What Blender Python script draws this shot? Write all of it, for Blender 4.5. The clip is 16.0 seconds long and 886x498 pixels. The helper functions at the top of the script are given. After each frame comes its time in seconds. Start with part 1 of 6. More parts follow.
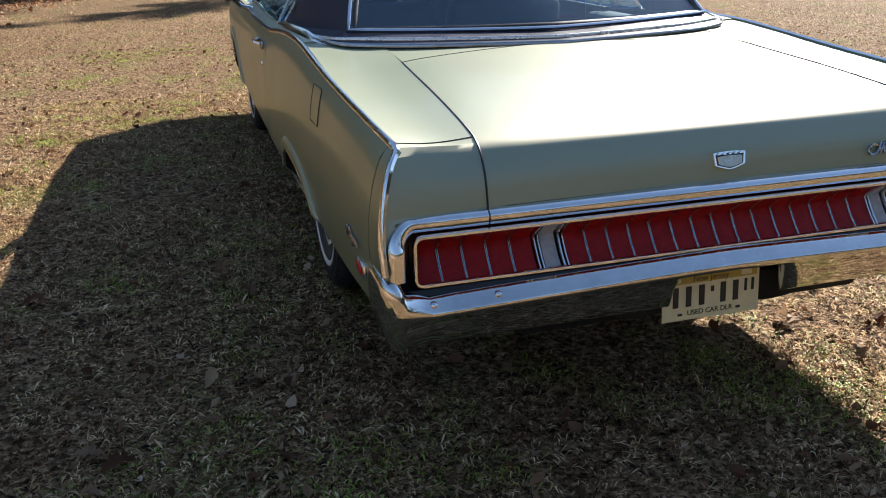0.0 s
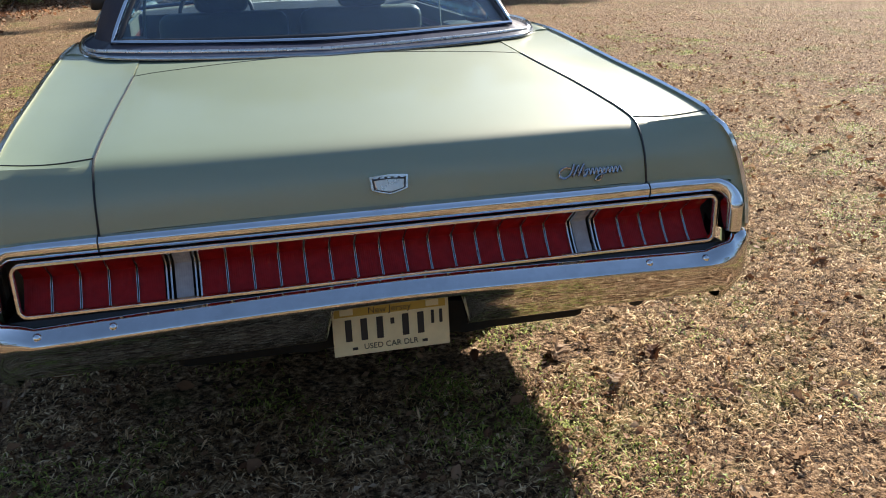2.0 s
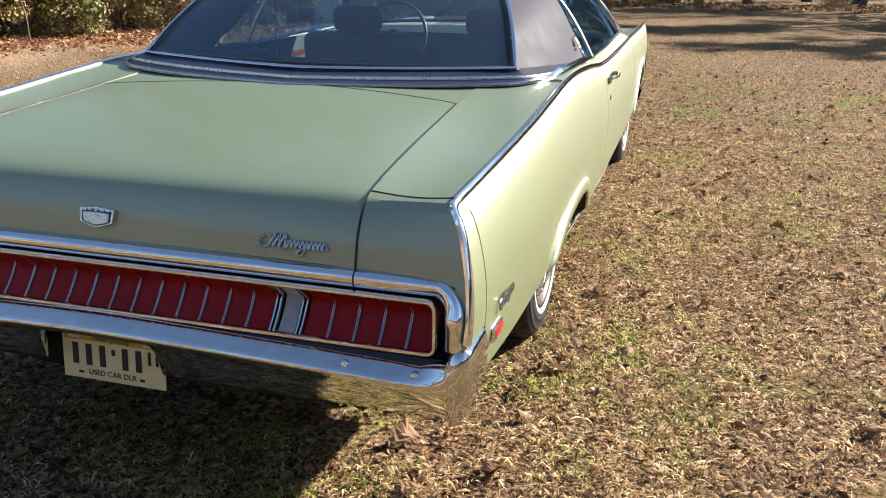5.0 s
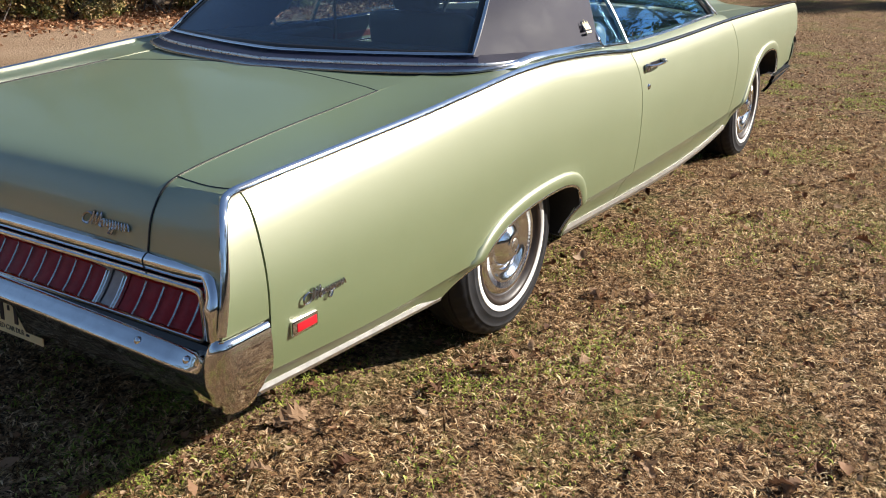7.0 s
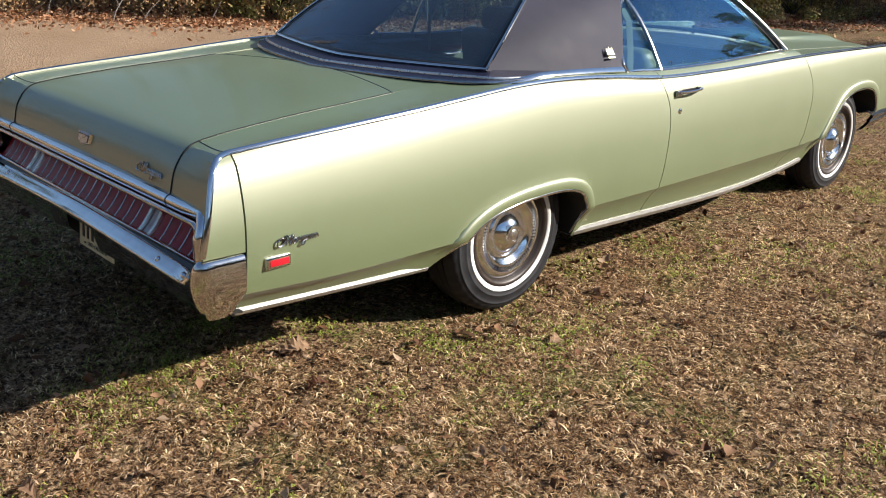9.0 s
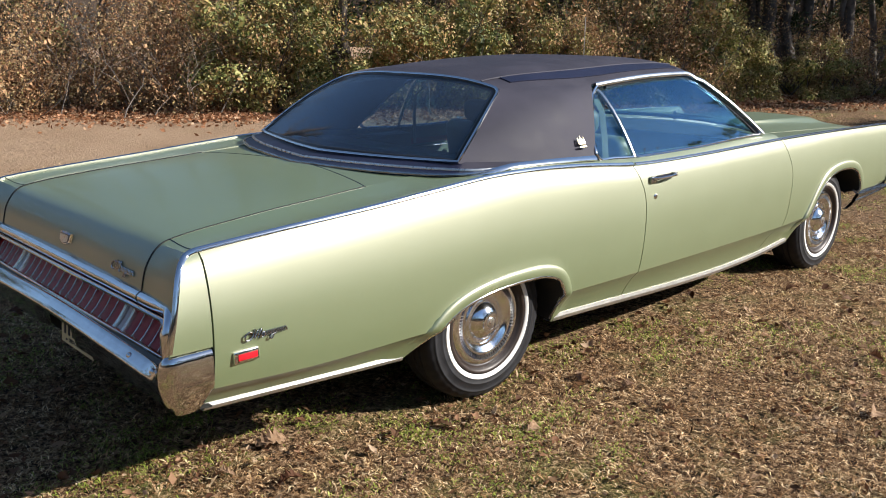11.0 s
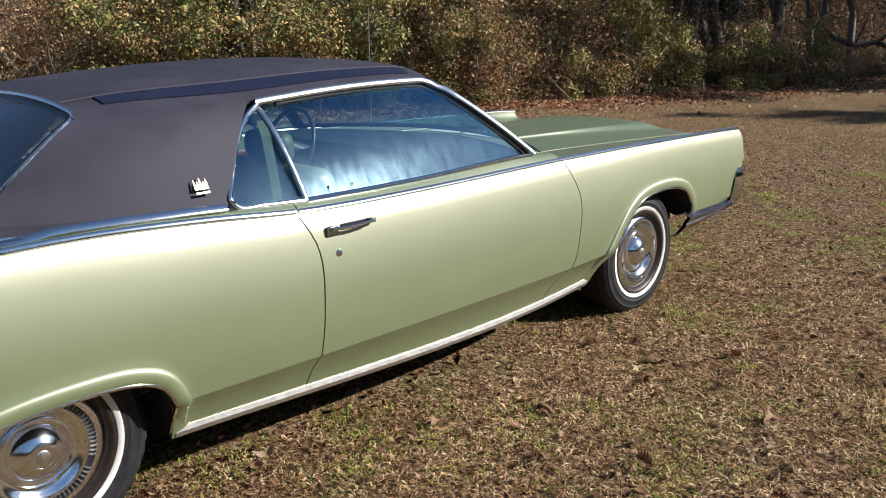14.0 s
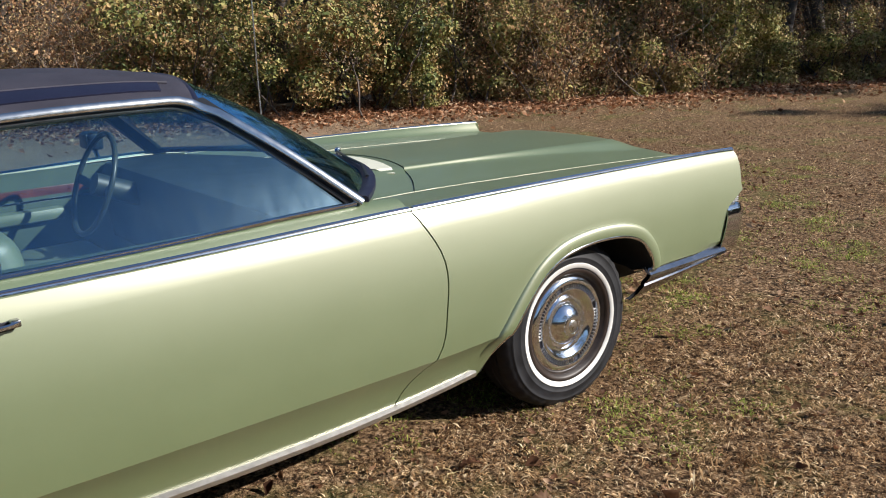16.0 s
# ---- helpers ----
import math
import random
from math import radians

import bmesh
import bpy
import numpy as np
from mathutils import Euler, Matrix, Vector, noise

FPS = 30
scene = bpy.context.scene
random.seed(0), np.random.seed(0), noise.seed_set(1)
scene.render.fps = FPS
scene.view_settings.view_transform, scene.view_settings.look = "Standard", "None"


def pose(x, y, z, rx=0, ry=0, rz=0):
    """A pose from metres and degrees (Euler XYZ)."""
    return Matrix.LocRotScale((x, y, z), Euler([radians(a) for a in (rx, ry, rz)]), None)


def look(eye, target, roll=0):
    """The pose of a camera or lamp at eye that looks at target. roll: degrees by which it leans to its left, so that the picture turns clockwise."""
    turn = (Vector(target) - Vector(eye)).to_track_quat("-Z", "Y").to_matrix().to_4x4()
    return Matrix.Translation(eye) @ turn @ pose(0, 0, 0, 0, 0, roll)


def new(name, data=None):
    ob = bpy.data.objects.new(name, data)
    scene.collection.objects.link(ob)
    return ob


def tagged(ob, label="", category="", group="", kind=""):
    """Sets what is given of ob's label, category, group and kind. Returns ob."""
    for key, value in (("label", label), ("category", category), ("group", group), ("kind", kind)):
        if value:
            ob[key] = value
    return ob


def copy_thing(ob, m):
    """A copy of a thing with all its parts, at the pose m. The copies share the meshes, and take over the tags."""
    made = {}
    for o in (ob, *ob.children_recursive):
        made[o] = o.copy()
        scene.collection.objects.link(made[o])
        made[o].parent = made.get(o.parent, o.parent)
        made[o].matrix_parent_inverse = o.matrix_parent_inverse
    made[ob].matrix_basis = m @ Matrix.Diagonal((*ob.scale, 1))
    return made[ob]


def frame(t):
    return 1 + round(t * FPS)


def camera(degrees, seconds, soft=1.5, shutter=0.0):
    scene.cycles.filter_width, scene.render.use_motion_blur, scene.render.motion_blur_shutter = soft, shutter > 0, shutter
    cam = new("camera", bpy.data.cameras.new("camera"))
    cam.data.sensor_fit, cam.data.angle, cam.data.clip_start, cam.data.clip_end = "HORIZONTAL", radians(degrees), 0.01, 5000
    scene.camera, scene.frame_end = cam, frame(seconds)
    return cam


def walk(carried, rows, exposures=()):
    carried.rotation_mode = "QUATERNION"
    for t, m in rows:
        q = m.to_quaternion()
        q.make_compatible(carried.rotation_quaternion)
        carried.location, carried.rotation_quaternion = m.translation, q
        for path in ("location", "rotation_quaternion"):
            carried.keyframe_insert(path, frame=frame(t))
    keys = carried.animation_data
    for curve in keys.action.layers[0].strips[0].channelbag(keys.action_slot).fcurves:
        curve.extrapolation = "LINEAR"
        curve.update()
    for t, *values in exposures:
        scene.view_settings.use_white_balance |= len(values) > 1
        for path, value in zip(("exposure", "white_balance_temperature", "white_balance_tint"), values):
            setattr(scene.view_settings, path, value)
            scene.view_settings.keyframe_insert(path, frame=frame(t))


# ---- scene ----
cam = camera(54.0, 16.0, 1.0)
PATH = [
    (0, (-1.34, -3.258, 1.351), (-0.81, -1.459, 0.657), -1.2),
    (0.5, (-1.107, -3.442, 1.325), (-0.613, -1.62, 0.663), -1.4),
    (1, (-0.848, -3.47, 1.341), (-0.368, -1.655, 0.653), -1.6),
    (1.5, (-0.609, -3.385, 1.327), (-0.158, -1.562, 0.638), -1.7),
    (2, (-0.347, -3.37, 1.334), (0.087, -1.54, 0.653), -1.6),
    (2.5, (-0.06, -3.428, 1.377), (0.249, -1.573, 0.697), -0.6),
    (3, (0.192, -3.333, 1.355), (0.337, -1.444, 0.714), -0.5),
    (3.5, (0.448, -3.246, 1.379), (0.52, -1.353, 0.739), -0.1),
    (3.7, (0.568, -3.237, 1.369), (0.562, -1.339, 0.739), 0.2),
    (5.8, (1.776, -2.903, 1.374), (0.993, -1.182, 0.721), -0.4),
    (6, (1.86, -2.87, 1.383), (1.028, -1.174, 0.727), -0.7),
    (6.5, (2.045, -2.71, 1.374), (1.118, -1.072, 0.699), -1.0),
    (7, (2.245, -2.573, 1.408), (1.226, -0.999, 0.712), -0.3),
    (7.5, (2.529, -2.536, 1.388), (1.27, -1.15, 0.687), 1.0),
    (8, (2.792, -2.636, 1.387), (1.488, -1.298, 0.674), 1.1),
    (8.5, (2.999, -2.637, 1.426), (1.675, -1.316, 0.718), 1.4),
    (9, (3.109, -2.574, 1.485), (1.761, -1.258, 0.813), 1.9),
    (9.5, (3.126, -2.546, 1.561), (1.736, -1.232, 0.979), 2.2),
    (9.7, (3.113, -2.551, 1.582), (1.72, -1.232, 1.017), 2.3),
    (11.8, (3.309, -2.281, 1.493), (1.886, -0.956, 1.024), -0.7),
    (12, (3.307, -2.177, 1.521), (1.889, -0.85, 1.044), -0.9),
    (12.5, (3.401, -1.881, 1.544), (2.076, -0.465, 1.056), -0.8),
    (13, (3.434, -1.481, 1.546), (2.101, -0.076, 1.047), -0.9),
    (13.5, (3.331, -1.103, 1.512), (1.979, 0.287, 1.021), -0.8),
    (14, (3.286, -0.779, 1.531), (1.922, 0.593, 1.027), -0.9),
    (14.5, (3.295, -0.365, 1.511), (1.881, 0.949, 0.987), -1.1),
    (15, (3.203, 0.03, 1.46), (1.698, 1.245, 0.949), -2.3),
    (15.5, (3.121, 0.411, 1.52), (1.61, 1.615, 1.004), -2.2),
    (16, (3.093, 0.82, 1.499), (1.563, 2.002, 0.986), -2.3),
]
EXPOSURES = [(0.0, 1.52, 6500, 10), (1.0, 1.42, 6500, 10), (1.5, 1.52, 6500, 10), (2.5, 1.42, 6500, 10), (3.0, 1.65, 6480, 10), (3.5, 1.68, 6480, 10), (6.0, 1.35, 6480, 10), (7.5, 0.95, 6450, 10), (8.5, 0.95, 6420, 10), (9.5, 0.94, 6380, 10), (12.0, 0.91, 6180, 10), (12.5, 0.88, 6150, 10), (13.5, 0.71, 6150, 10), (16.0, 0.66, 6220, 10)]
walk(cam, [(t, look(eye, target, roll)) for t, eye, target, roll in PATH], EXPOSURES)

# ---- light ----
SUN = Vector((1.34, 1.20, 1.0)).normalized()
world = bpy.data.worlds.new("sky_world")
scene.world = world
world.use_nodes = True
wn = world.node_tree
wn.nodes.clear()
sky = wn.nodes.new("ShaderNodeTexSky")
sky.sky_type = "NISHITA"
sky.sun_disc = False
sky.sun_elevation = math.asin(SUN.z)
sky.sun_rotation = math.atan2(SUN.x, SUN.y)
sky.air_density, sky.dust_density, sky.ozone_density = 1.0, 0.3, 1.8
bg = wn.nodes.new("ShaderNodeBackground")
bg.inputs["Strength"].default_value = 0.068
wo = wn.nodes.new("ShaderNodeOutputWorld")
wn.links.new(sky.outputs[0], bg.inputs["Color"])
wn.links.new(bg.outputs[0], wo.inputs["Surface"])
sun_data = bpy.data.lights.new("sun", "SUN")
sun_data.energy, sun_data.angle, sun_data.color = 5.0, radians(0.55), (1.0, 0.93, 0.83)
sun = new("sun", sun_data)
sun.matrix_world = look(SUN * 30, (0, 0, 0))


# ---- materials ----
def material(name):
    m = bpy.data.materials.new(name)
    m.use_nodes = True
    return m, m.node_tree, m.node_tree.nodes["Principled BSDF"]


def link(nt, a, b):
    nt.links.new(a, b)


def noise_tex(nt, scale, detail=4.0, rough=0.55, coord=None, dims=None):
    n = nt.nodes.new("ShaderNodeTexNoise")
    n.inputs["Scale"].default_value, n.inputs["Detail"].default_value, n.inputs["Roughness"].default_value = scale, detail, rough
    if coord is not None:
        link(nt, coord, n.inputs["Vector"])
    return n


def ramp(nt, fac, stops):
    r = nt.nodes.new("ShaderNodeValToRGB")
    els = r.color_ramp.elements
    while len(els) < len(stops):
        els.new(0.5)
    for e, (p, c) in zip(els, stops):
        e.position, e.color = p, (*c, 1)
    link(nt, fac, r.inputs["Fac"])
    return r


def mix(nt, fac, a, b, mode="MIX"):
    n = nt.nodes.new("ShaderNodeMix")
    n.data_type, n.blend_type = "RGBA", mode
    for sock, v in ((n.inputs[0], fac), (n.inputs[6], a), (n.inputs[7], b)):
        if isinstance(v, (int, float)):
            sock.default_value = v
        elif isinstance(v, tuple):
            sock.default_value = (*v, 1)
        else:
            link(nt, v, sock)
    return n.outputs[2]


def coords(nt, kind="Object"):
    return nt.nodes.new("ShaderNodeTexCoord").outputs[kind]


def bump(nt, height, strength, dist, bsdf):
    b = nt.nodes.new("ShaderNodeBump")
    b.inputs["Strength"].default_value, b.inputs["Distance"].default_value = strength, dist
    link(nt, height, b.inputs["Height"])
    link(nt, b.outputs[0], bsdf.inputs["Normal"])
    return b


def surface(name, color, rough, metal=0.0, var=0.12, scale=14.0, bump_scale=0.0, bump_d=0.001, coat=0.0, spec=0.5):
    """A material with two scales of variation in tone and gloss, and fine relief where asked."""
    m, nt, b = material(name)
    co = coords(nt)
    n1 = noise_tex(nt, scale, 5, 0.6, co)
    n2 = noise_tex(nt, scale * 0.13, 3, 0.5, co)
    lo, hi = tuple(c * (1 - var) for c in color), tuple(min(1, c * (1 + var)) for c in color)
    c1 = ramp(nt, n1.outputs[0], [(0.3, lo), (0.7, hi)])
    c2 = ramp(nt, n2.outputs[0], [(0.3, (1 - var,) * 3), (0.7, (1, 1, 1))])
    link(nt, mix(nt, 1.0, c1.outputs[0], c2.outputs[0], "MULTIPLY"), b.inputs["Base Color"])
    rr = ramp(nt, n1.outputs[0], [(0.25, (rough * 0.85,) * 3), (0.75, (min(1, rough * 1.2),) * 3)])
    link(nt, rr.outputs[0], b.inputs["Roughness"])
    b.inputs["Metallic"].default_value = metal
    b.inputs["Coat Weight"].default_value = coat
    b.inputs["Coat Roughness"].default_value = 0.04
    b.inputs["Specular IOR Level"].default_value = spec
    if bump_scale:
        bump(nt, noise_tex(nt, bump_scale, 3, 0.6, co).outputs[0], 0.5, bump_d, b)
    return m


def make_paint():
    """Dark green ground coat with pale gold flake under a clear lacquer."""
    m, nt, b = material("green_metallic_paint")
    out = nt.nodes["Material Output"]
    co = coords(nt)
    flake = noise_tex(nt, 900, 2, 0.5, co)
    cloud = noise_tex(nt, 2.2, 4, 0.6, co)
    c2 = ramp(nt, cloud.outputs[0], [(0.3, (0.94, 0.94, 0.93)), (0.7, (1, 1, 1))])
    c1 = ramp(nt, flake.outputs[0], [(0.3, (0.114, 0.180, 0.068)), (0.7, (0.138, 0.210, 0.084))])
    link(nt, mix(nt, 1.0, c1.outputs[0], c2.outputs[0], "MULTIPLY"), b.inputs["Base Color"])
    f = nt.nodes.new("ShaderNodeBsdfPrincipled")
    c3 = ramp(nt, flake.outputs[0], [(0.3, (0.54, 0.502, 0.420)), (0.7, (0.64, 0.598, 0.512))])
    link(nt, mix(nt, 1.0, c3.outputs[0], c2.outputs[0], "MULTIPLY"), f.inputs["Base Color"])
    f.inputs["Metallic"].default_value, f.inputs["Roughness"].default_value = 1.0, 0.48
    b.inputs["Roughness"].default_value = 0.5
    r = ramp(nt, noise_tex(nt, 6, 5, 0.65, co).outputs[0], [(0.3, (0.09,) * 3), (0.75, (0.17,) * 3)])
    for p in (b, f):
        p.inputs["Coat Weight"].default_value = 0.42
        link(nt, r.outputs[0], p.inputs["Coat Roughness"])
    ms = nt.nodes.new("ShaderNodeMixShader")
    ms.inputs[0].default_value = 0.43
    link(nt, b.outputs[0], ms.inputs[1])
    link(nt, f.outputs[0], ms.inputs[2])
    link(nt, ms.outputs[0], out.inputs["Surface"])
    return m


def make_glass(name, tint, body=0.0, gloss=(0.34, 0.66, 1.0)):
    m, nt, b = material(name)
    nt.nodes.remove(b)
    out = nt.nodes["Material Output"]
    lw = nt.nodes.new("ShaderNodeLayerWeight")
    lw.inputs["Blend"].default_value = 0.5
    pw = nt.nodes.new("ShaderNodeMath")
    pw.operation = "POWER"
    pw.inputs[1].default_value = 4.0
    link(nt, lw.outputs["Facing"], pw.inputs[0])
    fr = nt.nodes.new("ShaderNodeMapRange")
    fr.inputs[3].default_value, fr.inputs[4].default_value = 0.12, 1.0
    link(nt, pw.outputs[0], fr.inputs[0])
    tr = nt.nodes.new("ShaderNodeBsdfTransparent")
    tr.inputs["Color"].default_value = (*tint, 1)
    gl = nt.nodes.new("ShaderNodeBsdfGlossy")
    gl.inputs["Roughness"].default_value = 0.015
    gl.inputs["Color"].default_value = (*gloss, 1)
    co = coords(nt)
    # faint dust; body adds an even grey-blue haze for reflected sky
    dust_haze = noise_tex(nt, 5.0, 6, 0.65, co)
    film = nt.nodes.new("ShaderNodeBsdfDiffuse")
    film.inputs["Color"].default_value = (0.29, 0.35, 0.42, 1)
    f = nt.nodes.new("ShaderNodeMapRange")
    f.inputs[1].default_value, f.inputs[2].default_value = 0.35, 0.8
    f.inputs[3].default_value, f.inputs[4].default_value = body, 0.004 + body
    link(nt, dust_haze.outputs[0], f.inputs[0])
    ms = nt.nodes.new("ShaderNodeMixShader")
    link(nt, f.outputs[0], ms.inputs[0])
    link(nt, tr.outputs[0], ms.inputs[1])
    link(nt, film.outputs[0], ms.inputs[2])
    m2 = nt.nodes.new("ShaderNodeMixShader")
    link(nt, fr.outputs[0], m2.inputs[0])
    link(nt, ms.outputs[0], m2.inputs[1])
    link(nt, gl.outputs[0], m2.inputs[2])
    # thin wiped film, in upright streaks
    mp = nt.nodes.new("ShaderNodeMapping")
    mp.inputs["Scale"].default_value = (26.0, 26.0, 1.6)
    link(nt, co, mp.inputs["Vector"])
    st = ramp(nt, noise_tex(nt, 1.0, 4, 0.6, mp.outputs[0]).outputs[0], [(0.35, (0.0036,) * 3), (0.7, (0.0100,) * 3)])
    soft_gloss = nt.nodes.new("ShaderNodeBsdfGlossy")
    soft_gloss.inputs["Roughness"].default_value = 0.22
    soft_gloss.inputs["Color"].default_value = (0.62, 0.86, 1.0, 1)
    m3 = nt.nodes.new("ShaderNodeMixShader")
    link(nt, st.outputs[0], m3.inputs[0])
    link(nt, m2.outputs[0], m3.inputs[1])
    link(nt, soft_gloss.outputs[0], m3.inputs[2])
    link(nt, m3.outputs[0], out.inputs["Surface"])
    return m


def make_lens(name, color, rough=0.12):
    m, nt, b = material(name)
    co = coords(nt)
    w = nt.nodes.new("ShaderNodeTexWave")
    w.inputs["Scale"].default_value, w.inputs["Distortion"].default_value = 60, 0.4
    link(nt, co, w.inputs["Vector"])
    n = noise_tex(nt, 40, 4, 0.6, co)
    c = ramp(nt, n.outputs[0], [(0.3, tuple(v * 0.75 for v in color)), (0.7, color)])
    link(nt, c.outputs[0], b.inputs["Base Color"])
    b.inputs["Roughness"].default_value = rough
    b.inputs["Specular IOR Level"].default_value = 0.18
    bump(nt, w.outputs[0], 0.25, 0.0006, b)
    return m


def make_ground():
    m, nt, b = material("winter_lawn")
    co = coords(nt)
    fine = noise_tex(nt, 55, 6, 0.7, co)
    straw = noise_tex(nt, 9, 6, 0.7, co)
    patch = noise_tex(nt, 0.55, 5, 0.6, co)
    green = noise_tex(nt, 1.9, 4, 0.6, co)
    c = ramp(nt, fine.outputs[0], [(0.30, (0.030, 0.017, 0.009)), (0.43, (0.15, 0.090, 0.048)), (0.55, (0.46, 0.315, 0.192)), (0.68, (0.80, 0.63, 0.44))])
    c2 = ramp(nt, straw.outputs[0], [(0.32, (0.50, 0.44, 0.40)), (0.6, (1, 1, 1))])
    clod = noise_tex(nt, 24, 5, 0.7, co)
    # hollows between clods darkened in the colour, as bare soil and shade
    c3 = ramp(nt, clod.outputs[0], [(0.37, (0.07, 0.055, 0.045)), (0.46, (0.72, 0.68, 0.63)), (0.58, (1.1, 1.08, 1.03))])
    base = mix(nt, 1.0, mix(nt, 1.0, c.outputs[0], c2.outputs[0], "MULTIPLY"), c3.outputs[0], "MULTIPLY")
    gc = ramp(nt, fine.outputs[0], [(0.3, (0.05, 0.065, 0.016)), (0.74, (0.31, 0.31, 0.095))])
    gf = ramp(nt, green.outputs[0], [(0.52, (0, 0, 0)), (0.70, (0.75, 0.75, 0.75))])
    base = mix(nt, gf.outputs[0], base, gc.outputs[0])
    # bare sandy strip beside the hedge, with its own ragged edge
    sep = nt.nodes.new("ShaderNodeSeparateXYZ")
    link(nt, co, sep.inputs[0])

    def math_node(op, a, v):
        n = nt.nodes.new("ShaderNodeMath")
        n.operation = op
        link(nt, a, n.inputs[0])
        if isinstance(v, (int, float)):
            n.inputs[1].default_value = v
        else:
            link(nt, v, n.inputs[1])
        return n.outputs[0]
    across = math_node("ADD", math_node("MULTIPLY", sep.outputs[0], -0.87), math_node("MULTIPLY", sep.outputs[1], -0.22))
    ragged = math_node("ADD", across, math_node("MULTIPLY", math_node("SUBTRACT", patch.outputs[0], 0.5), 4.0))
    sf = nt.nodes.new("ShaderNodeMapRange")
    sf.inputs[1].default_value, sf.inputs[2].default_value = 3.6, 6.0
    link(nt, ragged, sf.inputs[0])
    sand = ramp(nt, fine.outputs[0], [(0.25, (0.30, 0.195, 0.125)), (0.6, (0.52, 0.37, 0.245)), (0.85, (0.66, 0.50, 0.35))])
    base = mix(nt, math_node("MULTIPLY", sf.outputs[0], 0.85), base, sand.outputs[0])
    pp = ramp(nt, patch.outputs[0], [(0.3, (0.78, 0.74, 0.70)), (0.7, (1, 1, 1))])
    base = mix(nt, 1.0, base, pp.outputs[0], "MULTIPLY")
    link(nt, base, b.inputs["Base Color"])
    b.inputs["Roughness"].default_value = 0.95
    b.inputs["Specular IOR Level"].default_value = 0.15
    bump(nt, clod.outputs[0], 1.0, 0.05, b)
    return m


def make_foliage(name, stops, rough=0.5, spec=0.35, patch=False, turned=None, through_leaf=0.3):
    """Colour by leaf: every loose piece takes its own tone."""
    m, nt, b = material(name)
    geo = nt.nodes.new("ShaderNodeNewGeometry")
    c = ramp(nt, geo.outputs["Random Per Island"], stops)
    n = noise_tex(nt, 30, 3, 0.6, coords(nt))
    v = ramp(nt, n.outputs[0], [(0.3, (0.75,) * 3), (0.7, (1, 1, 1))])
    col = mix(nt, 1.0, c.outputs[0], v.outputs[0], "MULTIPLY")
    if patch:
        co = coords(nt)
        p1 = ramp(nt, noise_tex(nt, 2.6, 5, 0.7, co).outputs[0], [(0.34, (0.58, 0.47, 0.38)), (0.46, (0.92, 0.86, 0.80)), (0.58, (1.10, 1.09, 1.06)), (0.70, (0.74, 0.80, 0.50))])
        # finer spots darkened in colour, for soil and shade between grass clumps
        p2 = ramp(nt, noise_tex(nt, 21.0, 4, 0.65, co).outputs[0], [(0.37, (0.09, 0.065, 0.048)), (0.46, (0.66, 0.60, 0.54)), (0.54, (1.08, 1.05, 1.0)), (0.66, (1.38, 1.36, 1.30))])
        col = mix(nt, 1.0, mix(nt, 1.0, col, p1.outputs[0], "MULTIPLY"), p2.outputs[0], "MULTIPLY")
    if turned:
        # whole sprays that have turned another colour
        w = ramp(nt, noise_tex(nt, 2.1, 4, 0.6, coords(nt)).outputs[0], [(0.46, (0, 0, 0)), (0.60, (0.8, 0.8, 0.8))])
        tint = ramp(nt, geo.outputs["Random Per Island"], [(0.0, tuple(0.45 * c for c in turned)), (1.0, turned)])
        col = mix(nt, w.outputs[0], col, tint.outputs[0])
    link(nt, col, b.inputs["Base Color"])
    b.inputs["Roughness"].default_value = rough
    b.inputs["Specular IOR Level"].default_value = spec
    tr = nt.nodes.new("ShaderNodeBsdfTranslucent")
    link(nt, col, tr.inputs["Color"])
    ms = nt.nodes.new("ShaderNodeMixShader")
    ms.inputs[0].default_value = through_leaf
    link(nt, b.outputs[0], ms.inputs[1])
    link(nt, tr.outputs[0], ms.inputs[2])
    link(nt, ms.outputs[0], nt.nodes["Material Output"].inputs["Surface"])
    return m


PAINT = make_paint()
CHROME = surface("chrome", (0.82, 0.83, 0.85), 0.09, 1.0, 0.05, 30, 60, 0.0003)
WHEEL_CHROME = surface("wheel_chrome", (0.86, 0.88, 0.92), 0.12, 1.0, 0.08, 22, 50, 0.0004)
WORN_CHROME = surface("worn_chrome", (0.74, 0.74, 0.74), 0.06, 1.0, 0.08, 18, 45, 0.0004)
SILL = surface("brushed_aluminium", (0.62, 0.61, 0.59), 0.33, 0.95, 0.06, 40)
# pale tone carries the sun's glare on the cowl vent
VENT_GLARE = surface("vent_glare_pale", (0.66, 0.66, 0.54), 0.5, 0.0, 0.05, 30)
ALLOY = surface("brushed_trim", (0.72, 0.71, 0.69), 0.28, 1.0, 0.08, 40)
POLISHED = surface("polished_stainless", (0.80, 0.79, 0.77), 0.20, 1.0, 0.06, 40)
VINYL = surface("dark_vinyl", (0.046, 0.044, 0.060), 0.64, 0.0, 0.18, 6, 420, 0.0012, 0.0, 0.20)
NAVY_VINYL = surface("navy_vinyl", (0.012, 0.013, 0.034), 0.40, 0.0, 0.12, 10, 300, 0.0008)
RUBBER = surface("black_rubber", (0.020, 0.020, 0.023), 0.58, 0.0, 0.35, 20, 160, 0.001, 0.0, 0.3)
WHITE_RUBBER = surface("white_rubber", (0.74, 0.72, 0.69), 0.5, 0.0, 0.06, 25)
DARK = surface("underbody_black", (0.012, 0.012, 0.011), 0.8, 0.0, 0.3, 9, 40, 0.002)
BLACK = surface("black_plastic", (0.015, 0.015, 0.016), 0.35, 0.0, 0.2, 20)
RED_LENS = make_lens("red_lens", (0.30, 0.011, 0.012), 0.2)
CLEAR_LENS = make_lens("clear_lens", (0.42, 0.42, 0.44), 0.2)
